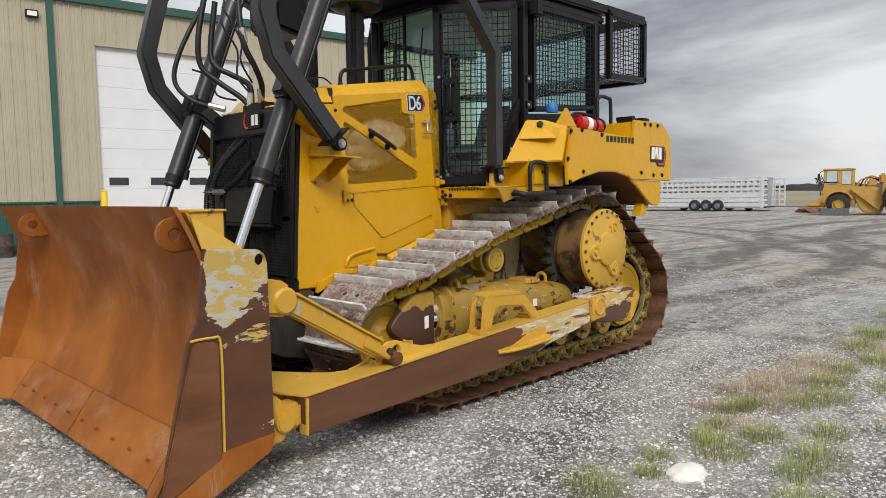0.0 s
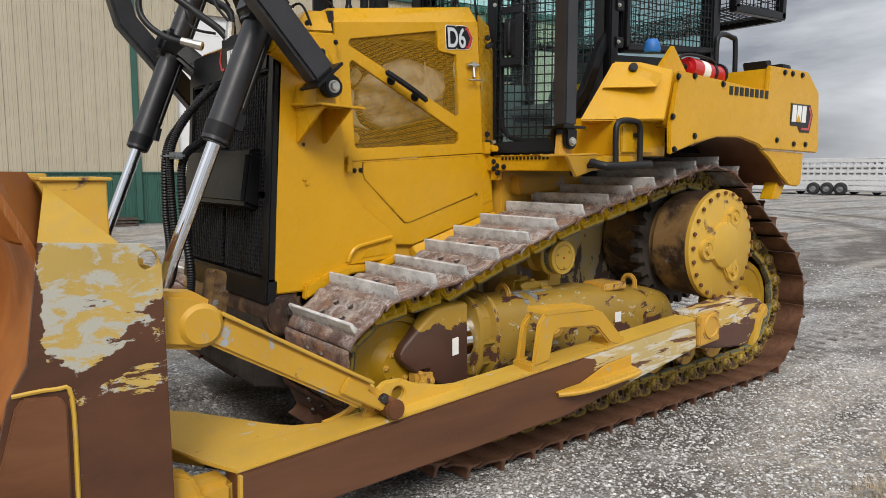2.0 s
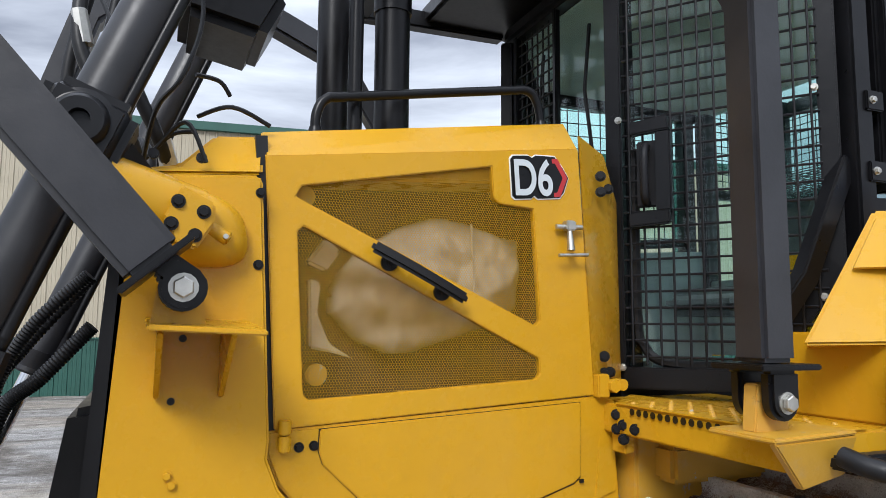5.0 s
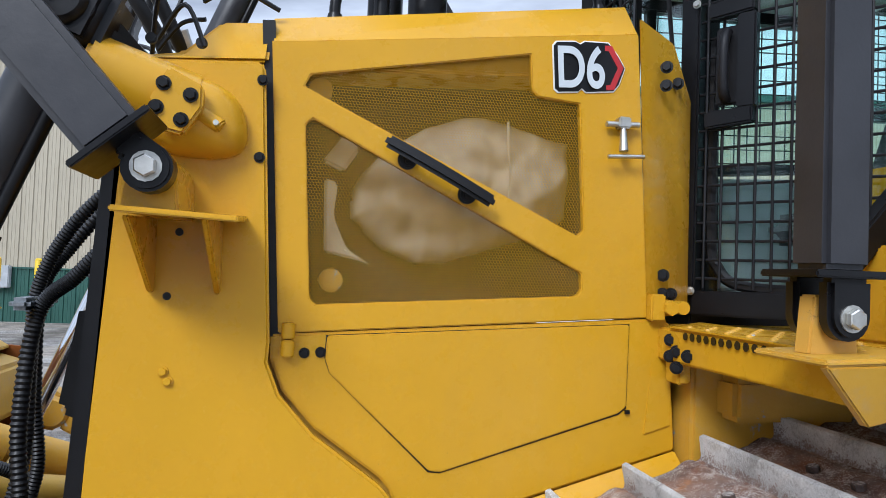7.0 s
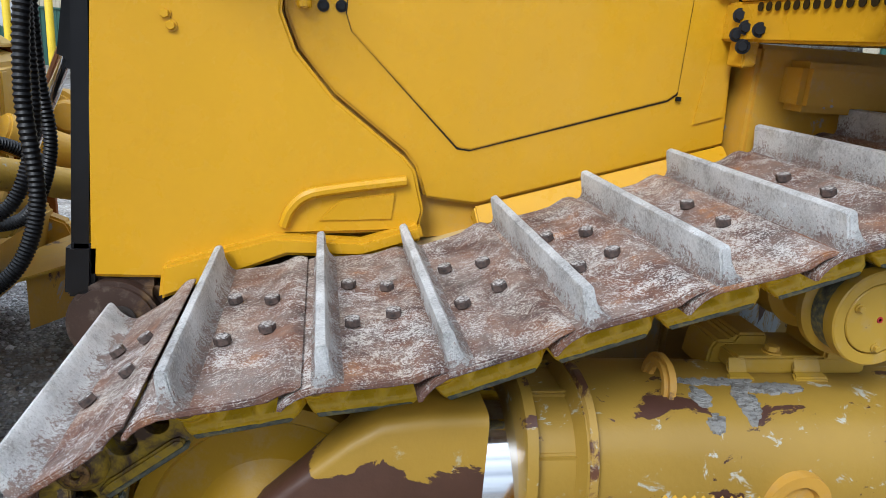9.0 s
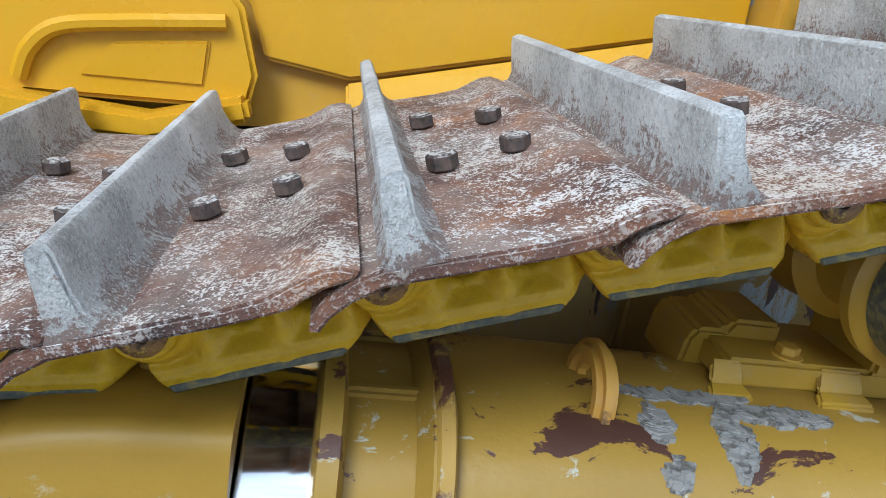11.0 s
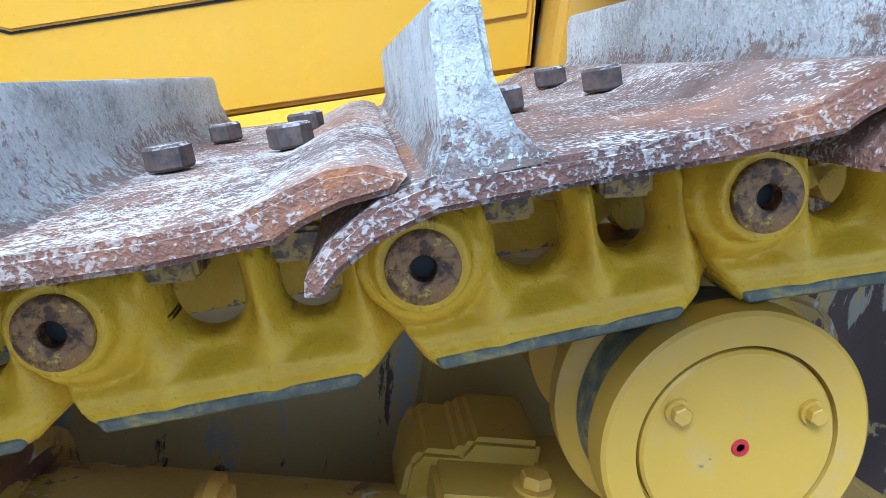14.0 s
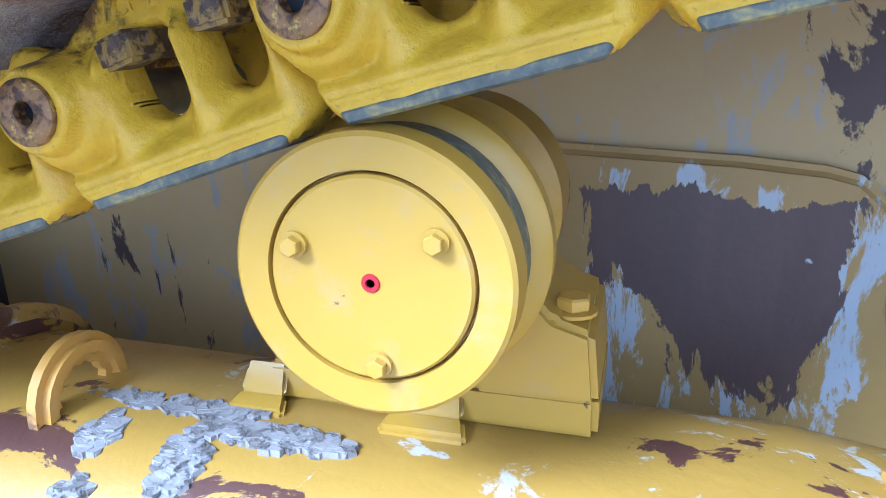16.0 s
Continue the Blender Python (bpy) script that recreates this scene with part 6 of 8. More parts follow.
cowl = solid([(-0.150, -0.556, 1.60), (0.035, -0.44, 1.62), (0.03, -0.44, 2.22), (-0.06, -0.50, 2.36), (-0.192, -0.556, 2.40)], (0.01, 0.02, 0), 0.004)
cp = part("cowl_panel", cowl, M_YEL, dozer)
for x, y, z in ((-0.10, -0.538, 2.28), (-0.10, -0.538, 2.23), (-0.045, -0.50, 2.25), (-0.09, -0.528, 1.72), (-0.09, -0.528, 1.67), (-0.05, -0.50, 1.67)):
    part("bolt", hexbolt((x, y, z), (-0.55, -0.83, 0), 0.0125, 0.009), M_BLACK, cp)
b = box(-0.15, -0.11, -0.585, -0.55, 1.60, 1.67, 0.004)
b = cyl((-0.10, -0.60, 1.635), (-0.10, -0.55, 1.635), 0.02, seg=6, bm=b)
b = cyl((-0.045, -0.56, 1.635), (-0.045, -0.52, 1.635), 0.018, bm=b)
part("step_hinge", b, M_YEL, dozer)
part("chassis_side", box(-0.05, 0.55, -0.62, -0.50, 1.22, 1.50, 0.01), M_YELD, dozer)
part("chassis_rail", box(0.02, 0.60, -0.70, -0.60, 1.36, 1.47, 0.015), M_YELD, dozer)

# ---- undercarriage ----
chassis = part("chassis", prism([(-1.42, 0.55), (1.9, 0.55), (1.9, 1.5), (-0.1, 1.5), (-0.1, 1.2), (-1.40, 0.86)], -0.48, 0.48, 0.02), M_DARK, dozer)
part("chassis_plate", prism([(-0.9, 0.60), (1.1, 0.50), (1.1, 1.30), (0.20, 1.30), (-0.9, 0.95)], -0.565, -0.48, 0.01), M_MUDY, dozer)
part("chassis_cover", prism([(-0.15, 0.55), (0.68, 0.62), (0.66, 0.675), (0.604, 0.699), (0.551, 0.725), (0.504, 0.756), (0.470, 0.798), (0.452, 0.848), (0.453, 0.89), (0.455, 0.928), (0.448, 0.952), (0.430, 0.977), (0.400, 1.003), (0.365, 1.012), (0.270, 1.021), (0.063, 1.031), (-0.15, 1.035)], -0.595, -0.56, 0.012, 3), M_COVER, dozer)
b = cyl((-1.46, -0.62, 0.80), (-1.46, 0.62, 0.80), 0.10, seg=28, bevel=0.01)
b = box(-1.52, -1.36, -0.60, 0.60, 0.78, 0.90, 0.02, bm=b)
front = part("front_crossbar", b, M_FD, dozer)
part("bolt", hexbolt((-1.44, -0.625, 0.82), (0, -1, 0), 0.022, 0.015), M_DARK, front)
# belly guard and tow lug coloured dark for the shade of their recess
part("belly_guard", prism([(-1.60, 0.45), (-1.55, 0.85), (-1.45, 0.85), (-1.2, 0.40), (-1.3, 0.38)], -0.55, 0.55, 0.01), M_DARK, dozer)
part("tow_lug", prism([(-1.68, 0.62), (-1.50, 0.55), (-1.50, 0.95), (-1.62, 0.98)], -0.10, 0.05, 0.012), M_FD, dozer)

for s in (-1, 1):
    q = lambda a, b2: (min(s * a, s * b2), max(s * a, s * b2))
    tf = part("track_frame", hull_tube([(-0.535, 0.43, 0.836, 0.98), (-0.515, 0.425, 0.842, 1), (0.30, 0.42, 0.832, 1), (0.55, 0.42, 0.792, 1), (0.86, 0.42, 0.762, 1), (0.96, 0.43, 0.735, 0.96), (1.03, 0.46, 0.66, 0.8)], s * 0.94, 0.187, 2.9), M_FRAME, dozer, "worn yellow roller frame")
    part("frame_collar", hull_tube([(-0.663, 0.42, 0.866, 1), (-0.660, 0.412, 0.874, 1.03), (-0.640, 0.412, 0.874, 1.03), (-0.632, 0.450, 0.836, 0.90), (-0.562, 0.450, 0.836, 0.90), (-0.550, 0.416, 0.868, 1.02), (-0.528, 0.416, 0.868, 1.02), (-0.523, 0.43, 0.84, 0.98)], s * 0.94, 0.2, 2.8), M_FRAME, tf)
    for k in range(5):
        a = radians(-35 + 35 * k)
        part("collar_rib", box(-0.638, -0.552, *q(0.94 + 0.196 * math.cos(a) - 0.012, 0.94 + 0.196 * math.cos(a) + 0.004), 0.640 + 0.20 * math.sin(a) - 0.012, 0.640 + 0.20 * math.sin(a) + 0.012, 0.005), M_FRAME, tf)
    part("collar_edge", hull_tube([(-0.548, 0.414, 0.870, 1.0), (-0.544, 0.408, 0.876, 1.03), (-0.530, 0.408, 0.876, 1.03), (-0.526, 0.416, 0.868, 0.99)], s * 0.94, 0.2, 2.8), M_RUSTY, tf, "rusty flange edge")
    part("recoil_rod", cyl((-0.80, s * 0.94, 0.64), (-0.63, s * 0.94, 0.64), 0.178, seg=48), M_CHROME, tf, "bright recoil rod")
    part("yoke_band", hull_tube([(-0.832, 0.46, 0.82, 0.92), (-0.800, 0.44, 0.852, 1), (-0.742, 0.44, 0.856, 1), (-0.735, 0.45, 0.846, 0.97)], s * 0.94, 0.19, 3.0), M_YELW, tf)
    yoke = bmesh.new()
    rings = []
    for x, y0, z0, z1 in ((-1.130, 1.075, 0.630, 0.665), (-1.105, 1.065, 0.600, 0.700), (-1.04, 1.055, 0.550, 0.755), (-0.966, 1.030, 0.520, 0.815), (-0.915, 0.985, 0.480, 0.846), (-0.870, 0.910, 0.460, 0.853), (-0.835, 0.830, 0.455, 0.856), (-0.805, 0.775, 0.455, 0.858), (-0.785, 0.755, 0.455, 0.858), (-0.735, 0.750, 0.455, 0.858)):
        yc, zc, hy, hz = s * (1.13 + y0) / 2, (z0 + z1) / 2, (1.13 - y0) / 2, (z1 - z0) / 2
        c = min(0.022, hy * 0.9, hz * 0.9)
        loop = [(i * (hy - c) + c * math.cos(radians(a)), j * (hz - c) + c * math.sin(radians(a))) for i, j, a0 in ((1, 1, 0), (-1, 1, 90), (-1, -1, 180), (1, -1, 270)) for a in (a0, a0 + 30, a0 + 60, a0 + 90)]
        rings.append([yoke.verts.new((x, yc + u, zc + v)) for u, v in loop])
    for ra, rc in zip(rings, rings[1:]):
        for j in range(16):
            yoke.faces.new((ra[j], ra[(j + 1) % 16], rc[(j + 1) % 16], rc[j]))
    yoke.faces.new(rings[0])
    yoke.faces.new(rings[-1])
    bmesh.ops.recalc_face_normals(yoke, faces=yoke.faces)
    yk = part("idler_yoke", yoke, M_YOKE, tf, "brown worn idler yoke")
    for x, y in ((-0.815, 0.86), (-0.812, 0.93), (-0.825, 1.02)):
        part("plug", cyl((x, s * y, 0.852), (x, s * y, 0.861), 0.014, 0.011, seg=16), M_YELW, yk)
    part("yoke_sticker", prism([(-0.828, 0.605), (-0.790, 0.610), (-0.790, 0.695), (-0.828, 0.690)], *q(1.1325, 1.129), 0.0), M_WHITE, tf)
    part("frame_sticker", prism([(0.40, 0.61), (0.455, 0.61), (0.455, 0.67), (0.40, 0.67)], *q(1.1275, 1.124), 0.0), M_WHITE, tf)
    part("idler_bearing", box(-1.05, -0.94, *q(1.15, 1.06), 0.46, 0.57, 0.02), M_YELW, tf)
    for x in (-1.02, -0.97):
        part("bolt", hexbolt((x, s * 1.15, 0.51), (0, s, 0), 0.015, 0.012), M_YELW, tf)
    for ex, ez in ((-0.355, 0.838), (0.72, 0.80)):
        eye = prism([arc(0, 0, 0.060, 0, 180, 12) + [(-0.062, -0.06), (0.062, -0.06)], arc(0, 0, 0.033, 0, 360, 12)[:-1]], -0.013, 0.013, 0.008, mapper=lambda c, ex=ex, ez=ez: Vector((ex + c.y, s * 0.97 - c.x, ez + c.z)))
        part("lift_eye", eye, M_YELW, tf)
    part("frame_cap", box(0.36, 0.56, *q(1.08, 0.90), 0.79, 0.835, 0.008), M_YELW, tf)
    for c, lab, f in ((IDLER, "front idler wheel", 0.735), (REAR, "rear idler wheel", 0.94)):
        prof = [(-0.125, 0.001), (-0.125, 0.085), (-0.105, 0.10), (-0.075, 0.13), (-0.075, 0.275 * f), (-0.085, 0.285 * f), (-0.085, 0.325 * f), (-0.05, 0.332 * f), (-0.045, 0.35 * f), (0.045, 0.35 * f), (0.05, 0.332 * f), (0.085, 0.325 * f), (0.085, 0.1), (0.085, 0.001)]
        iw = part("idler", lathe(prof if s < 0 else [(-d, r) for d, r in prof], (c[0], s * 0.94, c[1]), seg=56), M_IDLER, dozer, lab)
        for k in range(6):
            a = k * math.pi / 3
            part("bolt", hexbolt((c[0] + 0.07 * math.cos(a), s * (0.94 + 0.125), c[1] + 0.07 * math.sin(a)), (0, s, 0), 0.012, 0.008), M_YELW, iw)
    # carrier roller with its bracket
    prof = [(-0.142, 0.001), (-0.142, 0.0660), (-0.140, 0.0680), (-0.131, 0.0685), (-0.131, 0.0700), (-0.141, 0.0708), (-0.1415, 0.0912), (-0.139, 0.0942), (-0.116, 0.0955), (-0.113, 0.0895), (-0.075, 0.089),
            (-0.073, 0.0985), (-0.066, 0.1055), (-0.050, 0.1055), (-0.044, 0.085), (-0.04, 0.075), (0.04, 0.075), (0.055, 0.0975), (0.075, 0.0895), (0.12, 0.0955), (0.135, 0.0945), (0.14, 0.001)]
    cr = part("carrier_roller", lathe(prof if s < 0 else [(-d, r) for d, r in prof], (0.0, s * 0.94, 1.021), seg=72), M_ROLL, dozer, "pale yellow carrier roller")
    part("roller_wear_band", lathe([(-0.1125 if s < 0 else 0.1125, 0.088), (-0.1125 if s < 0 else 0.1125, 0.0915), (-0.0755 if s < 0 else 0.0755, 0.0915), (-0.0755 if s < 0 else 0.0755, 0.088)], (0.0, s * 0.94, 1.021), seg=72), M_WEAR, cr)
    for a in (154, 35, 275):
        x, z = 0.0545 * math.cos(radians(a)), 1.019 + 0.0545 * math.sin(radians(a))
        part("bolt", hexbolt((x, s * 1.0825, z), (0, s, 0), 0.0066, 0.007), M_ROLL, cr)
    part("red_plug", lathe([(0, 0.001), (0.0, 0.0028), (-0.0012, 0.0032), (-0.0012, 0.0058), (0, 0.0064)] if s < 0 else [(0, 0.001), (0.0, 0.0028), (0.0012, 0.0032), (0.0012, 0.0058), (0, 0.0064)], (0.001, s * 1.0822, 1.020), seg=20), M_REDP, cr, "red painted plug")
    br = part("roller_bracket", box(-0.168, 0.138, *q(0.935, 0.80), 0.836, 0.876, 0.006), M_ROLL, dozer, "yellow roller bracket on the frame")
    part("bracket_block", prism([(-0.195, 0.81), (-0.190, 0.868), (-0.178, 0.884), (-0.140, 0.884), (-0.130, 0.900), (-0.060, 0.900), (-0.060, 0.81)], *q(0.87, 0.76), 0.006), M_ROLL, br)
    part("bracket_block", prism([(0.03, 0.87), (0.138, 0.87), (0.132, 0.935), (0.10, 0.945), (0.05, 1.00), (0.03, 1.00)], *q(0.94, 0.80), 0.006), M_ROLL, br)
    for x0, x1 in ((-0.190, -0.148), (-0.040, 0.022)):
        part("bracket_foot", solid([(x0, s * 0.930, 0.862), (x1, s * 0.930, 0.862), (x1 + 0.003, s * 0.946, 0.838), (x0 - 0.003, s * 0.946, 0.838)], (0, 0, 0.014), 0.004), M_ROLL, br)
        part("bracket_foot", solid([(x0 - 0.003, s * 0.944, 0.836), (x1 + 0.003, s * 0.944, 0.836), (x1 + 0.010, s * 0.966, 0.829), (x0 - 0.010, s * 0.966, 0.829)], (0, 0, 0.013), 0.004), M_ROLL, br)
    part("bolt", hexbolt((-0.075, s * 0.91, 0.876), (0, 0, 1), 0.015, 0.012), M_YELT, br)
    part("bolt", hexbolt((0.112, s * 0.91, 0.942), (0, 0, 1), 0.015, 0.012), M_YELT, br)
    # track rollers along the ground run
    for k in range(8):
        x = -0.78 + 2.35 * k / 7
        pr = [(-0.15, 0.001), (-0.15, 0.05), (-0.12, 0.055), (-0.12, 0.115), (-0.10, 0.12), (-0.06, 0.10), (0.06, 0.10), (0.10, 0.12), (0.12, 0.115), (0.15, 0.05), (0.15, 0.001)]
        part("track_roller", lathe(pr, (x, s * 0.94, 0.315), seg=28), M_YELW, dozer)
    # final drive and sprocket
    fd = part("final_drive", lathe([(s * 0.60, 0.30), (s * 1.02, 0.30), (s * 1.03, 0.335), (s * 1.24, 0.345), (s * 1.25, 0.350), (s * 1.275, 0.350), (s * 1.28, 0.001)], (1.205, 0, 1.035), seg=64), M_FD, dozer, "muddy yellow final drive housing")
    cov = part("drive_cover", lathe([(s * 1.275, 0.352), (s * 1.30, 0.350), (s * 1.312, 0.335), (s * 1.312, 0.001)], (1.205, 0, 1.035), seg=64), M_YELT, fd)
    cap = lathe([(s * 1.305, 0.150), (s * 1.338, 0.143), (s * 1.342, 0.135), (s * 1.342, 0.001)], (1.205, 0, 1.035), seg=40)
    for a in (62, 185, 298):
        ca, sa = math.cos(radians(a)), math.sin(radians(a))
        cap = prism([(1.205 + ca * d - sa * e, 1.035 + sa * d + ca * e) for d, e in ((0.09, -0.085), (0.20, -0.062), (0.20, 0.062), (0.09, 0.085))], *q(1.338, 1.30), 0.010, 2, bm=cap)
    part("cover_cap", cap, M_YELT, fd)
    for k in range(24):
        a = 2 * math.pi * k / 24
        part("bolt", hexbolt((1.205 + 0.330 * math.cos(a), s * 1.312, 1.035 + 0.330 * math.sin(a)), (0, s, 0), 0.013, 0.014, False), M_BROWN, cov)
    for a in (62, 185, 298):
        x, z = 1.205 + 0.20 * math.cos(radians(a)), 1.035 + 0.20 * math.sin(radians(a))
        part("port", lathe([(s * 1.31, 0.066), (s * 1.342, 0.060), (s * 1.342, 0.044), (s * 1.332, 0.040), (s * 1.332, 0.022), (s * 1.350, 0.020), (s * 1.350, 0.001)], (x, 0, z), seg=28), M_YELT, cov)
    teeth = []
    nt = 26
    for k in range(nt):
        a = 360 * k / nt
        for da, r in ((-4.4, 0.372), (-2.2, 0.425), (2.2, 0.425), (4.4, 0.372)):
            teeth.append((1.22 + r * math.cos(radians(a + da)), 1.035 + r * math.sin(radians(a + da))))
    part("sprocket", prism([teeth, arc(1.22, 1.035, 0.28, 0, 360, 40)[:-1]], *q(0.975, 0.905), 0.0), M_DARK, dozer)

    # push arm
    ARM = [(-2.05, 0.235), (-2.05, 0.448), (-0.80, 0.535), (0.70, 0.640), (0.72, 0.478), (0.55, 0.445), (-0.38, 0.30)]
    arm = part("push_arm", prism(ARM, *q(1.47, 1.36), 0.008), M_ARM, dozer, "long brown push arm with worn yellow top")
    lid = solid([(-2.05, s * 1.468, 0.449), (0.70, s * 1.468, 0.641), (0.70, s * 1.33, 0.641), (-1.2, s * 1.33, 0.520), (-1.50, s * 1.325, 0.498), (-1.64, s * 1.31, 0.486), (-1.735, s * 1.245, 0.478), (-1.80, s * 1.14, 0.472), (-1.88, s * 0.98, 0.466), (-1.98, s * 0.80, 0.462), (-2.10, s * 0.62, 0.456), (-2.20, s * 0.52, 0.453),
                 (-2.22, s * 0.95, 0.450), (-2.12, s * 1.30, 0.448)], (0, 0, 0.014), 0.003)
    part("arm_top", lid, M_YELT, arm, "pale worn yellow top plate")
    part("arm_inner", solid([(-1.5, s * 1.33, 0.28), (-1.64, s * 1.315, 0.27), (-1.74, s * 1.25, 0.26), (-1.89, s * 0.985, 0.25), (-2.11, s * 0.63, 0.25), (-2.11, s * 0.63, 0.455), (-1.89, s * 0.985, 0.464), (-1.74, s * 1.25, 0.476), (-1.64, s * 1.315, 0.484), (-1.5, s * 1.33, 0.496)], (0, 0.012 * s, 0), 0.0), M_YELW, arm)
    part("arm_wear_edge", prism([(-2.052, 0.236), (-2.035, 0.236), (-2.028, 0.44), (-2.045, 0.446)], *q(1.474, 1.40), 0.003), M_YELT, arm)
    part("arm_head", prism([(0.715, 0.475), (0.705, 0.672), (0.93, 0.690), (1.20, 0.708), (1.38, 0.695), (1.44, 0.66), (1.38, 0.54), (1.28, 0.43), (1.24, 0.41), (0.93, 0.44)], *q(1.475, 1.30), 0.012), M_ARMH, arm)
    part("arm_pad", prism([(0.715, 0.485), (0.708, 0.665), (0.905, 0.680), (0.915, 0.50)], *q(1.495, 1.46), 0.008), M_YELW, arm)
    part("trunnion_cap", lathe([(s * 1.49, 0.075), (s * 1.505, 0.072), (s * 1.505, 0.058), (s * 1.498, 0.055), (s * 1.498, 0.001)], (0.82, 0, 0.595), seg=32), M_YELW, arm)
    part("arm_tab", prism([(1.36, 0.60), (1.44, 0.66), (1.36, 0.45), (1.30, 0.40)], *q(1.50, 1.45), 0.008), M_YELT, arm)
    part("arm_tail", cyl((1.42, s * 1.49, 0.61), (1.42, s * 1.40, 0.61), 0.05, bevel=0.005), M_YELW, arm)
    # hand step on the arm
    hs = [[(-0.61, 0.585), (-0.575, 0.79), (-0.53, 0.835), (-0.19, 0.815), (-0.12, 0.79), (0.035, 0.645), (0.0, 0.60), (-0.06, 0.62), (-0.16, 0.715), (-0.20, 0.725), (-0.43, 0.745), (-0.47, 0.73), (-0.50, 0.60)]]
    part("arm_step", prism(hs, *q(1.47, 1.445), 0.008), M_YELD, arm)
    part("arm_step", prism([(-0.61, 0.56), (-0.575, 0.77), (-0.53, 0.815), (-0.50, 0.815), (-0.54, 0.76), (-0.56, 0.56)], *q(1.36, 1.335), 0.008), M_YELD, arm)
    teeth2 = [(-0.535, 0.826)]
    for k in range(22):
        teeth2 += [(-0.53 + 0.0152 * k, 0.842 - 0.0009 * k), (-0.5224 + 0.0152 * k, 0.850 - 0.0009 * k)]
    teeth2 += [(-0.19, 0.822), (-0.19, 0.810), (-0.535, 0.826)][:2]
    part("step_tread", prism(teeth2, *q(1.472, 1.34), 0.0), M_YELD, arm)
    for x in (-0.56, 0.0):
        part("step_foot", box(x - 0.06, x + 0.06, *q(1.465, 1.335), 0.555 + 0.07 * (x + 0.56), 0.60 + 0.07 * (x + 0.56), 0.006), M_YELD, arm)
        part("bolt", hexbolt((x, s * 1.40, 0.60 + 0.07 * (x + 0.56)), (0, 0, 1), 0.016, 0.012), M_DARK, arm)
    part("frame_port", lathe([(s * 1.12, 0.07), (s * 1.14, 0.068), (s * 1.14, 0.045), (s * 1.128, 0.04), (s * 1.128, 0.001)], (-0.12, 0, 0.66), seg=28), M_YELW, arm)
    # lower foot step under the arm
    t3 = [(-0.20, 0.43)]
    for k in range(10):
        t3 += [(-0.19 + 0.025 * k, 0.452 + 0.0015 * k), (-0.178 + 0.025 * k, 0.466 + 0.0015 * k)]
    t3 += [(0.08, 0.445), (-0.20, 0.425)]
    zs = lambda x: 0.430 + 0.062 * (x + 0.44)
    low = solid([(x, s * y, zs(x)) for x, y in ((-0.46, 1.470), (-0.40, 1.505), (-0.32, 1.536), (-0.22, 1.550), (0.05, 1.552), (0.095, 1.538), (0.115, 1.470))], (0, 0, 0.013), 0.004)
    low = tube(smooth_path([(-0.45, s * 1.480, zs(-0.45) - 0.006), (-0.34, s * 1.532, zs(-0.34) - 0.006), (-0.20, s * 1.550, zs(-0.2) - 0.006), (0.05, s * 1.552, zs(0.05) - 0.006), (0.10, s * 1.530, zs(0.1) - 0.006), (0.115, s * 1.475, zs(0.115) - 0.006)], 5), 0.012, 8, bm=low)
    low = solid([(-0.30, s * 1.472, zs(-0.3) + 0.01), (0.10, s * 1.472, zs(0.1) + 0.01), (0.10, s * 1.472, 0.535), (-0.10, s * 1.472, 0.515)], (0, s * 0.012, 0), 0.003, bm=low)
    part("arm_foot_step", low, M_YELD, arm)
    part("step_tread", prism(t3, *q(1.555, 1.530), 0.0), M_YELT, arm)
    # tilt strut
    a0, a1 = Vector((-2.10, s * 1.40, 0.965)), Vector((-1.405, s * 1.40, 0.555))
    st = part("tilt_strut", square_tube([a0, a0.lerp(a1, 0.85)], 0.115, 0.105, 0.012), M_YELD, dozer, "yellow diagonal blade strut")
    part("strut_cap_plate", square_tube([a0 + Vector((0.02, 0, 0.058)), a0.lerp(a1, 0.86) + Vector((0.02, 0, 0.058))], 0.14, 0.014, 0.003), M_YELT, st)
    part("strut_fork", square_tube([a0.lerp(a1, 0.74) + Vector((0, -0.04 * s, 0)), a1], 0.05, 0.09, 0.02), M_YELD, st)
    part("strut_gusset", prism([(-1.64, 0.66), (-1.60, 0.72), (-1.43, 0.575), (-1.45, 0.55)], *q(1.475, 1.455), 0.006), M_YELD, st)
    part("strut_pin", cyl((-1.40, s * 1.50, 0.552), (-1.40, s * 1.28, 0.552), 0.042, seg=28, bevel=0.006), M_BROWN, st)
    part("bolt", hexbolt((-1.445, s * 1.47, 0.60), (0, s, 0), 0.018, 0.014), M_DARK, st)
    part("pin_lug", prism([[(-1.49, 0.49), (-1.43, 0.60), (-1.38, 0.635), (-1.30, 0.635), (-1.22, 0.60), (-1.08, 0.565), (-0.95, 0.555), (-0.95, 0.52), (-1.40, 0.48)], arc(-1.315, 0.575, 0.032, 0, 360, 14)[:-1]], *q(1.385, 1.355), 0.005), M_YELT, arm)
    part("lug_rib", tube(smooth_path([(-1.38, s * 1.30, 0.60), (-1.42, s * 1.29, 0.57), (-1.50, s * 1.30, 0.52), (-1.58, s * 1.31, 0.50), (-1.63, s * 1.31, 0.492)], 5), 0.014, 8), M_YELD, arm)
    b = lathe([(-0.075, 0.06), (-0.06, 0.075), (0.06, 0.075), (0.075, 0.06)], (-2.15, s * 1.40, 0.99), seg=28)
    b = prism([(-2.30, 0.93), (-2.13, 0.90), (-2.10, 1.06), (-2.16, 1.10), (-2.30, 1.12)], *q(1.46, 1.34), 0.02, bm=b)
    part("strut_joint", b, M_YELD, st)
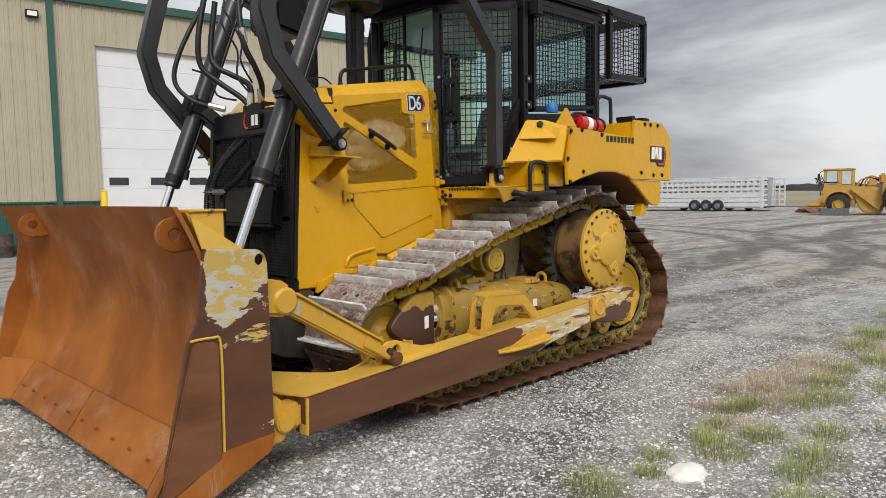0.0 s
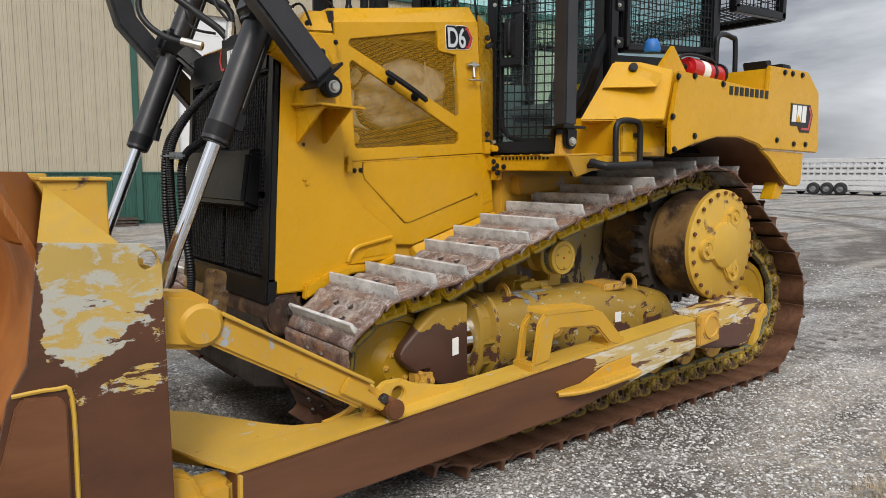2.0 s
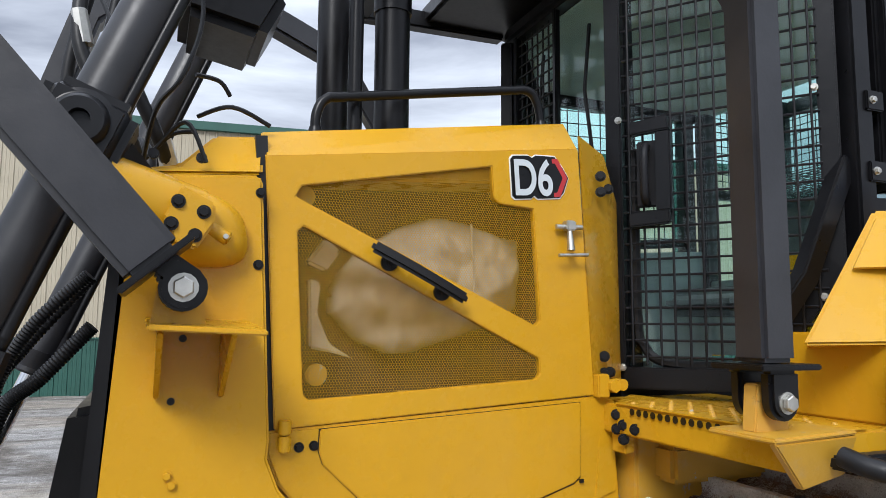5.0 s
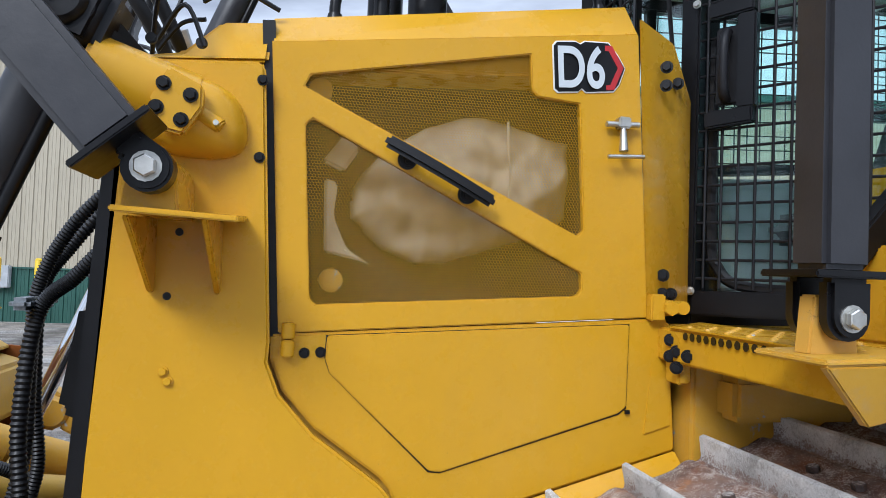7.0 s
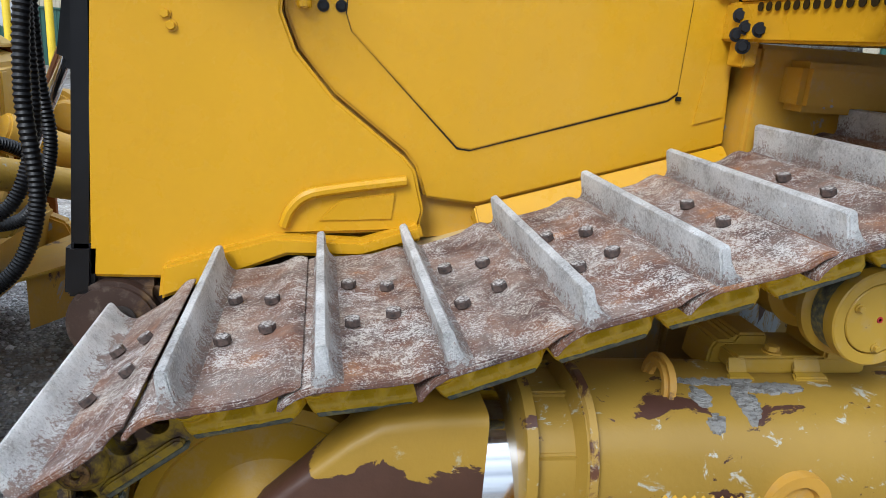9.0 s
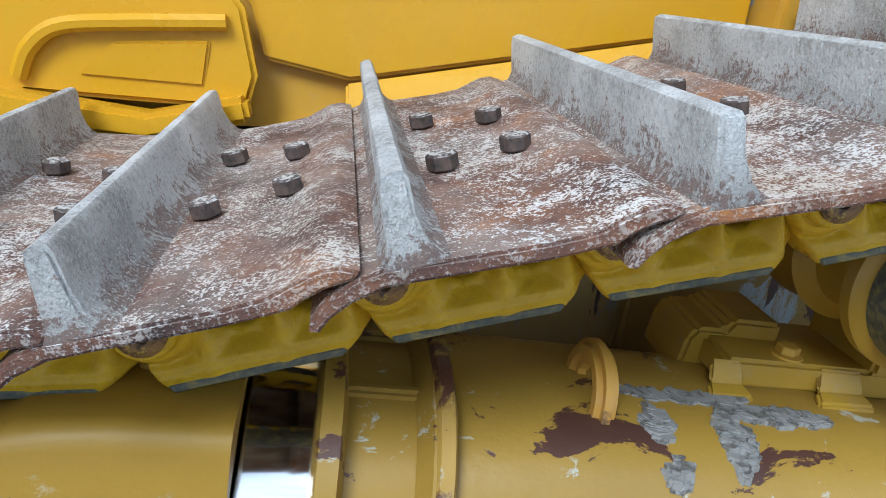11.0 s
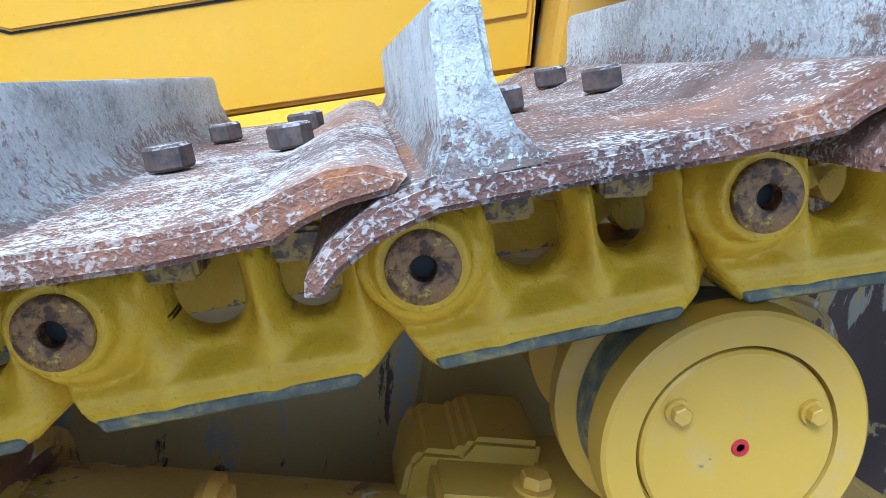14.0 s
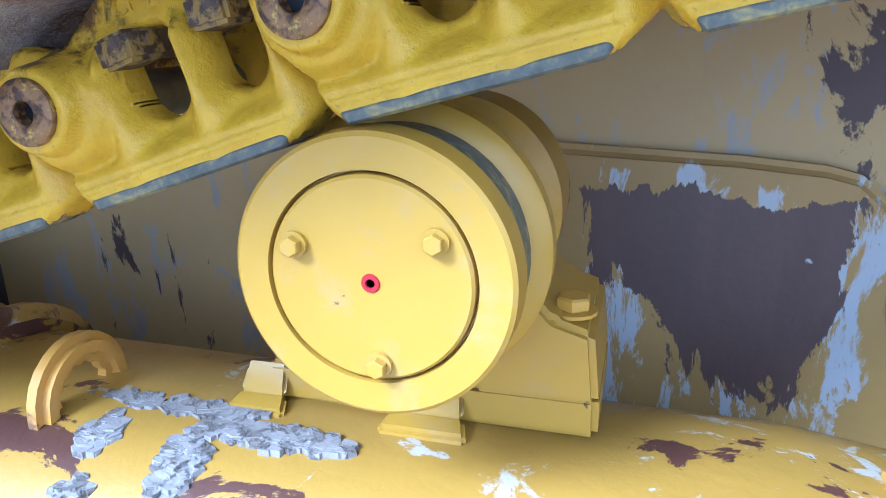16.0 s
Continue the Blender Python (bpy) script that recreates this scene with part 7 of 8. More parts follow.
    b = prism([(-2.30, 0.22), (-2.18, 0.24), (-2.14, 0.34), (-2.20, 0.48), (-2.30, 0.52)], *q(1.46, 1.38), 0.012)
    b = cyl((-2.19, s * 1.50, 0.35), (-2.19, s * 1.34, 0.35), 0.055, seg=28, bevel=0.008, bm=b)
    b = box(-2.20, -2.05, *q(1.44, 1.30), 0.28, 0.42, 0.02, bm=b)
    part("blade_trunnion", b, M_YELD, dozer)

# blade
def blade_section(k, n=22):
    """Front face of the mould board: x and z from the cutting edge up."""
    u = k / n
    z = 0.30 + 1.20 * u
    x = -2.660 + 0.245 * math.sin(math.pi * (0.08 + 0.86 * u)) - 0.03 + 0.02 * u
    return x, z


def blade_mesh():
    b = bmesh.new()
    n = 22
    cols = [(-1.49, -0.13), (-1.20, 0.0), (-0.6, 0.0), (0.0, 0.0), (0.6, 0.0), (1.20, 0.0), (1.49, -0.13)]
    grid = []
    for y, dx in cols:
        grid.append([b.verts.new((blade_section(k)[0] + dx, y, blade_section(k)[1])) for k in range(n + 1)])
    for a, c in zip(grid, grid[1:]):
        for k in range(n):
            b.faces.new((a[k], a[k + 1], c[k + 1], c[k]))
    r = bmesh.ops.extrude_face_region(b, geom=list(b.faces))
    for v in r["geom"]:
        if isinstance(v, bmesh.types.BMVert):
            v.co.x += 0.025
    bmesh.ops.recalc_face_normals(b, faces=b.faces)
    return b


blade = part("blade", blade_mesh(), M_RUST, dozer, "rusty orange-brown curved dozer blade", smooth=30)
for y0, y1 in ((-1.20, -0.004), (0.004, 1.20)):
    part("cutting_edge", solid([(-2.622, y0, 0.335), (-2.622, y1, 0.335), (-2.80, y1, 0.085), (-2.80, y0, 0.085)], (-0.018, 0, 0.010), 0.004), M_RUST, blade, "worn cutting edge")
    for k in range(5):
        y = y0 + (y1 - y0) * (k + 0.5) / 5
        for z in (0.20,):
            part("edge_bolt", cyl((-2.70 - (0.31 - z) * 0.6 - 0.004, y, z + 0.012), (-2.70 - (0.31 - z) * 0.6 + 0.01, y, z), 0.009, seg=8), M_RUST, blade)
for s in (-1, 1):
    q = lambda a, b2: (min(s * a, s * b2), max(s * a, s * b2))
    part("end_bit", solid([(-2.622, s * 1.20, 0.335), (-2.77, s * 1.49, 0.345), (-2.98, s * 1.53, 0.07), (-2.80, s * 1.205, 0.075)], (-0.02, 0, 0.012), 0.004), M_RUST, blade)
    EP = [(-2.62, 1.300), (-2.335, 1.280), (-2.30, 1.255), (-2.285, 1.21), (-2.275, 0.32), (-2.565, 0.295), (-2.86, 0.24), (-2.72, 0.85), (-2.665, 0.95)]
    hole = arc(-2.325, 1.228, 0.030, 0, 360, 16)[:-1]
    ep = part("end_plate", prism([EP, hole], *q(1.515, 1.485), 0.006), M_ENDPL if s < 0 else M_RUST, blade, "scraped end plate, yellow paint worn to brown steel")
    part("wear_plate", prism([(-2.705, 0.835), (-2.685, 0.862), (-2.59, 0.850), (-2.572, 0.82), (-2.578, 0.27), (-2.90, 0.12), (-2.86, 0.25)], *q(1.532, 1.512), 0.005), M_BROWN, ep, "brown wear plate")
    part("weld_edge", tube(smooth_path([(-2.71, s * 1.518, 0.870), (-2.60, s * 1.518, 0.872), (-2.558, s * 1.518, 0.84), (-2.556, s * 1.518, 0.55), (-2.560, s * 1.518, 0.30)], 4), 0.007, 6), M_YELT, ep)
    part("lower_edge", prism([(-2.275, 0.325), (-2.572, 0.30), (-2.90, 0.10), (-2.62, 0.09), (-2.30, 0.235)], *q(1.528, 1.488), 0.006), M_RUST, ep)
    part("lifting_lug", prism([[(-2.50, 1.475), (-2.50, 1.275), *arc(-2.615, 1.355, 0.090, 285, 95, 12)], arc(-2.612, 1.355, 0.030, 0, 360, 14)[:-1]], *q(1.195, 1.150), 0.008), M_RUST, blade)
    part("edge_box", prism([(-2.475, 1.26), (-2.375, 1.26), (-2.375, 1.470), (-2.582, 1.470)], *q(1.255, 1.0), 0.004), M_YELT, blade)
    part("box_lid", box(-2.575, -2.360, *q(1.27, 0.99), 1.470, 1.482, 0.004), M_YELT, blade)
    part("corner_gusset", solid([(-2.56, s * 1.255, 1.46), (-2.62, s * 1.49, 1.30), (-2.40, s * 1.49, 1.285), (-2.375, s * 1.255, 1.29)], (0, 0, -0.015), 0.003), M_YELT, blade)
    part("blade_rib", prism([(-2.50, 0.40), (-2.28, 0.40), (-2.27, 1.20), (-2.47, 1.27), (-2.405, 1.0), (-2.405, 0.80), (-2.44, 0.62)], *q(1.05, 0.99), 0.006), M_YELT, blade)
    part("cylinder_ear", prism([(-2.40, 0.60), (-2.14, 0.64), *arc(-2.16, 0.70, 0.07, -60, 90, 8), (-2.40, 0.95)], *q(0.70, 0.55), 0.01), M_YELT, blade)
part("edge_box", prism([(-2.55, 1.40), (-2.38, 1.40), (-2.38, 1.490), (-2.595, 1.490)], -0.12, 0.12, 0.004), M_YELT, blade)
part("blade_back", prism([(-2.52, 0.28), (-2.30, 0.28), (-2.27, 0.55), (-2.42, 0.62)], -1.45, 1.45, 0.02), M_YELT, blade)
part("blade_back", prism([(-2.395, 0.95), (-2.28, 1.0), (-2.30, 1.22), (-2.47, 1.27)], -1.45, 1.45, 0.02), M_YELT, blade)
part("diagonal_brace", cyl((-2.28, 0.35, 0.95), (-1.75, 0.98, 0.72), 0.06, seg=24), M_YELT, dozer)
part("tilt_cylinder", cyl((-2.20, 0.75, 1.0), (-1.72, 1.18, 0.72), 0.075, seg=24, bevel=0.01), M_YELD, dozer)


# dried mud lying on the roller frame
M_CAKE = chipped("dried_grey_mud", (0.30, 0.295, 0.28), (0.20, 0.185, 0.165), 0.52, 0.60, 60.0, 0.95, (0.38, 0.38, 0.37), 0.58, 0.64, bump=0.9)


def mud_cake(cx, cy, rx, ry, count, seed):
    """Flakes of dried mud heaped on the rounded top of the roller frame."""
    r = random.Random(seed)
    b = bmesh.new()
    for _ in range(count):
        a, d = r.uniform(0, 6.283), r.random() ** 0.7
        x, y = cx + rx * d * math.cos(a), cy + ry * d * math.sin(a)
        u = min(0.98, abs(y + 0.94) / 0.187)
        z = 0.635 + 0.205 * (1 - u ** 2.9) ** (1 / 2.9)
        k = r.uniform(0.004, 0.015) * (1.25 - 0.6 * d)
        n = r.randint(5, 7)
        low, top = [], []
        for j in range(n):
            t = 6.283 * j / n + r.uniform(-0.3, 0.3)
            q2 = k * r.uniform(0.7, 1.25)
            low.append(b.verts.new((x + q2 * math.cos(t), y + q2 * math.sin(t), z - 0.010)))
            top.append(b.verts.new((x + q2 * 0.86 * math.cos(t), y + q2 * 0.86 * math.sin(t), z + k * r.uniform(0.01, 0.09))))
        b.faces.new(top)
        for j in range(n):
            b.faces.new((low[j], low[(j + 1) % n], top[(j + 1) % n], top[j]))
    return b


for seed, (cx, cy, rx, ry, n) in enumerate(((-0.13, -0.995, 0.075, 0.014, 150), (-0.20, -1.035, 0.022, 0.040, 80), (-0.245, -0.97, 0.10, 0.012, 70), (-0.29, -1.02, 0.020, 0.028, 60), (-0.28, -1.075, 0.016, 0.016, 16))):
    tagged(part("mud_cake", mud_cake(cx, cy, rx, ry, n, 40 + seed), M_CAKE, dozer, "flaky grey dried mud", smooth=0), kind="stuff")

# ---- building ----
hall = thing("steel_hall", label="beige ribbed steel hall with green trim and white overhead door", category="building")
hall.matrix_basis = Matrix.Translation((2.46, 17.49, 0)) @ Matrix.Rotation(radians(-6), 4, "Z")
M_SIDING = simple("beige_siding", (0.40, 0.355, 0.265), 0.55, vary=0.06, scale=1.2)
M_GREEN = simple("green_trim", (0.022, 0.085, 0.065), 0.5, vary=0.12, scale=1.5)
M_DOORW = simple("white_sectional_door", (0.66, 0.67, 0.68), 0.5, vary=0.04, scale=1.5)
M_CONC = simple("concrete", (0.36, 0.34, 0.31), 0.85, vary=0.15, scale=3, bump=0.2)


def ribbed(x0, x1, z0, z1, pitch=0.305):
    """Siding sheet with a raised rib at each pitch and two low ones between."""
    b = bmesh.new()
    xs = []
    x = x0
    while x < x1:
        for d, h in ((0.0, 0.0), (0.012, 0.030), (0.045, 0.030), (0.057, 0.0), (0.125, 0.0), (0.132, 0.008), (0.150, 0.008), (0.157, 0.0), (0.215, 0.0), (0.222, 0.008), (0.240, 0.008), (0.247, 0.0)):
            if x + d <= x1:
                xs.append((x + d, -h))
        x += pitch
    xs.append((x1, 0.0))
    lo = [b.verts.new((x, y, z0)) for x, y in xs]
    hi = [b.verts.new((x, y, z1)) for x, y in xs]
    for k in range(len(xs) - 1):
        b.faces.new((lo[k], lo[k + 1], hi[k + 1], hi[k]))
    return b


D0, D1, DT = 1.18, 6.05, 6.02
for x0, x1, z0 in ((-40, D0, 1.45), (D1, 16, 1.45), (D0, D1, DT)):
    part("siding", ribbed(x0, x1, z0, 7.2), M_SIDING, hall, "beige ribbed steel siding", smooth=0)
for x0, x1 in ((-40, D0), (D1, 16)):
    part("wainscot", ribbed(x0, x1, 0.0, 1.43), M_GREEN, hall, "dark green ribbed wainscot", smooth=0)
    part("wainscot_trim", box(x0, x1, -0.045, 0.0, 1.42, 1.47, 0.004), M_GREEN, hall)
b = box(-40, D0, 0.05, 0.2, 0, 7.2)
b = box(D1, 16, 0.05, 0.2, 0, 7.2, bm=b)
b = box(D0, D1, 0.05, 0.2, DT, 7.2, bm=b)
b = box(15.9, 16, 0.2, 18, 0, 7.2, bm=b)
b = box(-40, -39.9, 0.2, 18, 0, 7.2, bm=b)
b = box(-40, 16, 18, 18.1, 0, 7.2, bm=b)
part("wall", b, M_SIDING, hall)
part("eave_trim", box(-40, 16.05, -0.14, 0.02, 7.10, 7.34, 0.01), M_GREEN, hall)
part("roof", prism([(-0.12, 7.33), (9.1, 8.6), (18.3, 7.33), (18.3, 7.25), (9.1, 8.5), (-0.12, 7.25)], -40.1, 16.1, mapper=lambda c: Vector((c.y, c.x, c.z))), M_GREEN, hall)
for x in (0.08, -16.0, 12.0):
    part("downpipe", box(x - 0.08, x + 0.08, -0.11, -0.03, 0.1, 7.15, 0.01), M_GREEN, hall, "green downpipe")
n_sec = 10
for k in range(n_sec):
    z0, z1 = DT * k / n_sec, DT * (k + 1) / n_sec
    part("door_section", box(D0 + 0.03, D1 - 0.03, 0.10, 0.14, z0 + 0.004, z1, 0.003), M_DOORW, hall, "white door section")
M_PANE = simple("dark_window_pane", (0.03, 0.035, 0.04), 0.12)
for x in (1.46, 2.66, 3.86, 5.06):
    part("door_window", box(x - 0.03, x + 0.58, 0.09, 0.10, 1.88, 2.18, 0.004), M_DOORW, hall)
    part("pane", box(x, x + 0.55, 0.082, 0.09, 1.92, 2.15), M_PANE, hall)
for x0, x1, z0, z1 in ((D0 - 0.03, D0 + 0.04, 0, DT), (D1 - 0.04, D1 + 0.03, 0, DT), (D0, D1, DT - 0.05, DT + 0.03)):
    part("door_trim", box(x0, x1, -0.03, 0.10, z0, z1, 0.005), M_SIDING, hall)
wl_ = part("wall_light", box(-0.52, -0.20, -0.14, -0.03, 6.53, 6.74, 0.015), M_BLACKD, hall)
part("wall_light_lens", box(-0.48, -0.24, -0.148, -0.138, 6.57, 6.70, 0.004), M_WHITE, hall)
part("apron", box(D0 - 0.4, D1 + 0.4, -2.5, 0.1, -0.05, 0.03, 0.01), M_CONC, hall)
part("utility_box", box(-11.6, -11.1, -0.2, -0.03, 0.9, 1.5, 0.02), simple("grey_enclosure", (0.4, 0.42, 0.44), 0.5), hall)

M_BOLLARD = simple("yellow_bollard_paint", (0.72, 0.50, 0.02), 0.5, vary=0.1, scale=6)


def bollard(x, y, h=1.5):
    ob = thing("bollard", Matrix.Translation((x, y, 0)), "yellow steel bollard beside the hall door", "bollard", "bollards by the hall")
    part("post", lathe([(0, 0.09), (h - 0.05, 0.09), (h - 0.01, 0.07), (h, 0.03), (h, 0.001)], (0, 0, 0), axis="z", seg=20), M_BOLLARD, ob)
    part("cap", lathe([(h - 0.02, 0.092), (h + 0.012, 0.06), (h + 0.02, 0.001)], (0, 0, 0), axis="z", seg=20), M_BOLLARD, ob)


hm = hall.matrix_basis
for x, y, h in ((1.05, -0.9, 1.75), (6.2, -0.9, 1.75), (-10.9, -1.2, 1.7), (-9.9, -1.2, 1.7)):
    p = hm @ Vector((x, y, 0))
    bollard(p.x, p.y, h)

# pallet with an old engine, and other things along the wall
M_WOOD = simple("pallet_wood", (0.42, 0.30, 0.17), 0.8, vary=0.25, scale=8, bump=0.2)
pal = thing("pallet", hm @ Matrix.Translation((-3.30, -0.9, 0)), "worn wooden pallet on the gravel by the hall", "pallet")
for k in range(7):
    part("board", box(-0.6, 0.6, -0.5 + k * 0.148, -0.5 + k * 0.148 + 0.10, 0.12, 0.142, 0.003), M_WOOD, pal)
for x in (-0.58, -0.05, 0.48):
    part("stringer", box(x, x + 0.10, -0.5, 0.5, 0.0, 0.12, 0.004), M_WOOD, pal)
eng = thing("scrap_engine", hm @ Matrix.Translation((-3.30, -0.9, 0.142)), "rusty dark engine block lying on a pallet", "engine")
M_SCRAP = rust_mat("scrap_iron", (0.03, 0.024, 0.02), (0.07, 0.05, 0.04), (0.12, 0.09, 0.075), 9)
part("block", box(-0.42, 0.40, -0.28, 0.28, 0.0, 0.34, 0.05, 3), M_SCRAP, eng)
part("head", box(-0.30, 0.28, -0.16, 0.16, 0.34, 0.50, 0.04, 3), M_SCRAP, eng)
for k in range(5):
    part("cylinder_cap", cyl((-0.26 + k * 0.13, -0.06, 0.48), (-0.26 + k * 0.13, -0.06, 0.58), 0.045), M_SCRAP, eng)
part("manifold", tube(smooth_path([(-0.5, -0.2, 0.1), (-0.52, -0.24, 0.4), (-0.2, -0.3, 0.46), (0.3, -0.3, 0.3), (0.5, -0.2, 0.2)], 6), 0.05), M_SCRAP, eng)
part("rod", tube([(-0.3, 0, 0.5), (-0.55, -0.1, 0.75)], 0.015), M_SCRAP, eng)
ramp = thing("steel_ramp", hm @ Matrix.Translation((-2.1, -0.5, 0)), "dark steel ramp frame leaning against the hall", "ramp")
part("plate", solid([(-0.32, -0.35, 0.0), (0.30, -0.35, 0.0), (0.24, 0.30, 1.15), (-0.06, 0.30, 1.2)], (0, 0.06, 0.03), 0.01), M_SCRAP, ramp)
part("brace", square_tube([(-0.35, 0.3, 0.02), (-0.02, 0.28, 1.1)], 0.06, 0.06), M_SCRAP, ramp)
rails = thing("steel_grates", hm @ Matrix.Translation((-0.55, -0.6, 0)), "stack of dark steel grates on the gravel", "grate")
for k in range(3):
    part("grate", box(-0.45 + 0.04 * k, 0.45, -0.3, 0.3, 0.08 * k, 0.06 + 0.08 * k, 0.01), M_SCRAP, rails)
bin_ = thing("waste_drum", hm @ Matrix.Translation((-2.35, -0.6, 0)), "dark drum standing by the hall wall", "drum")
part("barrel", lathe([(0, 0.24), (0.3, 0.245), (0.31, 0.252), (0.33, 0.245), (0.62, 0.24), (0.62, 0.001)], (0.9, 0, 0), axis="z", seg=24), M_SCRAP, bin_)

# ---- livestock trailer ----
M_ALU = simple("bright_aluminium", (0.78, 0.79, 0.80), 0.38, 0.45, vary=0.06, scale=3)
M_ALUD = simple("grey_aluminium_door", (0.36, 0.37, 0.38), 0.5, 0.4, vary=0.1, scale=4)
M_TYRE = simple("tyre_rubber", (0.018, 0.018, 0.019), 0.8, vary=0.3, scale=12, bump=0.3)
M_RIM = simple("grey_rim", (0.28, 0.28, 0.29), 0.45, 0.6, vary=0.2)
rear_c, nose_c = Vector((43.4, 13.35, 0)), Vector((41.9, 26.5, 0))
tdir = (nose_c - rear_c).normalized()
tr = thing("livestock_trailer", Matrix.Translation(rear_c) @ Matrix.Rotation(math.atan2(tdir.y, tdir.x), 4, "Z"), "long bright aluminium livestock trailer with slotted sides", "trailer")
TL, TH0, TH1, TW = 13.0, 0.28, 2.18, 2.4
part("floor", box(0, TL, -TW, 0, TH0 - 0.08, TH0 + 0.04, 0.01), M_ALUD, tr)
part("roof", box(-0.02, TL, -TW - 0.02, 0.02, TH1, TH1 + 0.08, 0.03), M_ALU, tr)
for yy in (0.0, -TW):
    rows = [(0.30, 0.56), (0.60, 0.86), (0.90, 1.24), (1.36, 1.56), (1.68, 1.86), (1.98, 2.18)]
    for z0, z1 in rows:
        part("slat", box(0.05, TL, yy - 0.03, yy + 0.03, z0, z1, 0.012), M_ALU, tr)
    for k in range(34):
        x = 0.2 + k * (TL - 0.3) / 33
        part("upright", box(x - 0.055, x + 0.055, yy - 0.02, yy + 0.02, 0.3, 2.18), M_ALU, tr)
part("front_wall", box(TL - 0.05, TL, -TW, 0, TH0, TH1, 0.02), M_ALU, tr)
for yy in (0.0, -TW):
    part("corner_post", box(-0.04, 0.16, yy - 0.08, yy + 0.08, TH0 - 0.05, TH1 + 0.05, 0.02), M_ALU, tr)
part("rear_door", box(-0.05, 0.0, -1.75, -0.85, TH0, TH1, 0.01), M_ALUD, tr)
for k in range(6):
    z = TH0 + 0.05 + k * 0.34
    part("gate_bar", box(-0.05, 0.0, -0.85, -0.02, z, z + 0.12, 0.01), M_ALU, tr)
    part("gate_bar", box(-0.75, -0.05, -TW - 0.06, -TW - 0.01, z, z + 0.12, 0.01), M_ALU, tr)
for x in (-0.75, -0.42, -0.12):
    part("gate_upright", box(x - 0.04, x + 0.04, -TW - 0.07, -TW, TH0, TH1, 0.01), M_ALU, tr)
part("bumper", box(-0.2, 0.05, -TW, 0, 0.22, 0.30, 0.01), M_BLACKD, tr)


def wheel(parent, x, y, z, r, w, rim_r, mat_rim, group=None):
    prof = [(-w / 2, rim_r), (-w / 2, r * 0.86), (-w / 2 + 0.1 * w, r * 0.97), (-w / 4, r), (w / 4, r), (w / 2 - 0.1 * w, r * 0.97), (w / 2, r * 0.86), (w / 2, rim_r)]
    wh = part("wheel", lathe([(-w * 0.3, 0.001), (-w * 0.3, rim_r * 0.5), (-w * 0.36, rim_r * 0.55), (-w * 0.2, rim_r * 0.85), (-w * 0.45, rim_r), (w * 0.45, rim_r), (w * 0.2, rim_r * 0.85), (w * 0.36, rim_r * 0.5), (w * 0.3, 0.001)], (x, y, z), seg=28), mat_rim, parent)
    part("tyre", lathe(prof, (x, y, z), seg=36, caps=False), M_TYRE, wh)
    return wh


for k in range(3):
    for yy in (0.12, -TW - 0.12):
        wheel(tr, 2.85 + k * 0.78, yy - 0.02, 0.38, 0.38, 0.24, 0.20, M_RIM)
for yy in (0.0, -TW):
    for k in range(3):
        fo = arc(2.85 + k * 0.78, 0.38, 0.40, 25, 155, 10)
        part("mudguard", prism(fo + [(x, z + 0.05) for x, z in reversed(fo)], yy - 0.03, yy + 0.05), M_ALU, tr)
for x in (1.2, 5.6):
    wheel(tr, x, -TW / 2, 0.25, 0.25, 0.4, 0.14, M_RIM)
part("axle", box(2.6, 4.7, -TW + 0.2, -0.2, 0.3, 0.45, 0.02), M_BLACKD, tr)
part("landing_leg", box(11.5, 11.7, -1.3, -1.1, 0.0, 0.3, 0.01), M_BLACKD, tr)

# ---- motor scraper ----
M_OLDY = chipped("faded_old_yellow", (0.50, 0.29, 0.06), (0.14, 0.07, 0.04), 0.60, 0.70, 1.5, 0.7)
scr_ = thing("motor_scraper", Matrix.Translation((39.02, 7.62, 0)) @ Matrix.Rotation(radians(-75), 4, "Z") @ Matrix.Scale(0.69, 4), "faded yellow wheel scraper with glazed cab parked in the yard", "scraper")
for yy in (-1.15, 1.15):
    wheel(scr_, 0.0, yy, 0.82, 0.82, 0.55, 0.46, M_OLDY)
    wheel(scr_, 4.25, yy * 1.25, 1.32, 1.32, 0.85, 0.62, M_OLDY)
    for k in range(30):
        a = k * math.pi / 15
        part("tread_bar", box(-0.05, 0.05, -0.40, 0.40, 0.0, 0.07, 0.01), M_TYRE, scr_).matrix_basis = Matrix.Translation((4.25, yy * 1.25, 1.32)) @ Matrix.Rotation(a, 4, "Y") @ Matrix.Translation((0, 0, 1.29))
part("engine_body", prism([(-2.15, 0.60), (-2.10, 0.98), (-1.45, 1.10), (-1.20, 1.62), (-1.10, 2.20), (1.15, 2.30), (1.20, 0.7)], -0.85, 0.85, 0.05), M_OLDY, scr_)
part("step", box(-2.3, -1.3, -1.25, -0.85, 0.72, 0.84, 0.02), M_OLDY, scr_)
for y0, y1 in ((-1.45, -0.84), (0.84, 1.45)):
    fen = arc(0, 0.82, 1.12, 25, 172, 14)
    part("mudguard", prism(fen + [(x, z) for x, z in reversed(arc(0, 0.82, 0.98, 25, 172, 14))], y0, y1, 0.01), M_OLDY, scr_)
cab = part("cab", box(-1.05, 1.05, -0.82, 0.82, 2.10, 2.36, 0.04), M_OLDY, scr_, "yellow cab with glazed windows")
part("cab_roof", box(-1.18, 1.15, -0.90, 0.90, 3.46, 3.64, 0.07), M_OLDY, cab)
for x, w in ((-0.97, 0.10), (0.02, 0.16), (0.95, 0.12)):
    for y in (-0.76, 0.76):
        part("cab_post", box(x - w, x + w, y - 0.08, y + 0.08, 2.2, 3.52, 0.02), M_OLDY, cab)
M_CABGL = simple("pale_cab_glass", (0.46, 0.56, 0.58), 0.12, vary=0.1, scale=3)
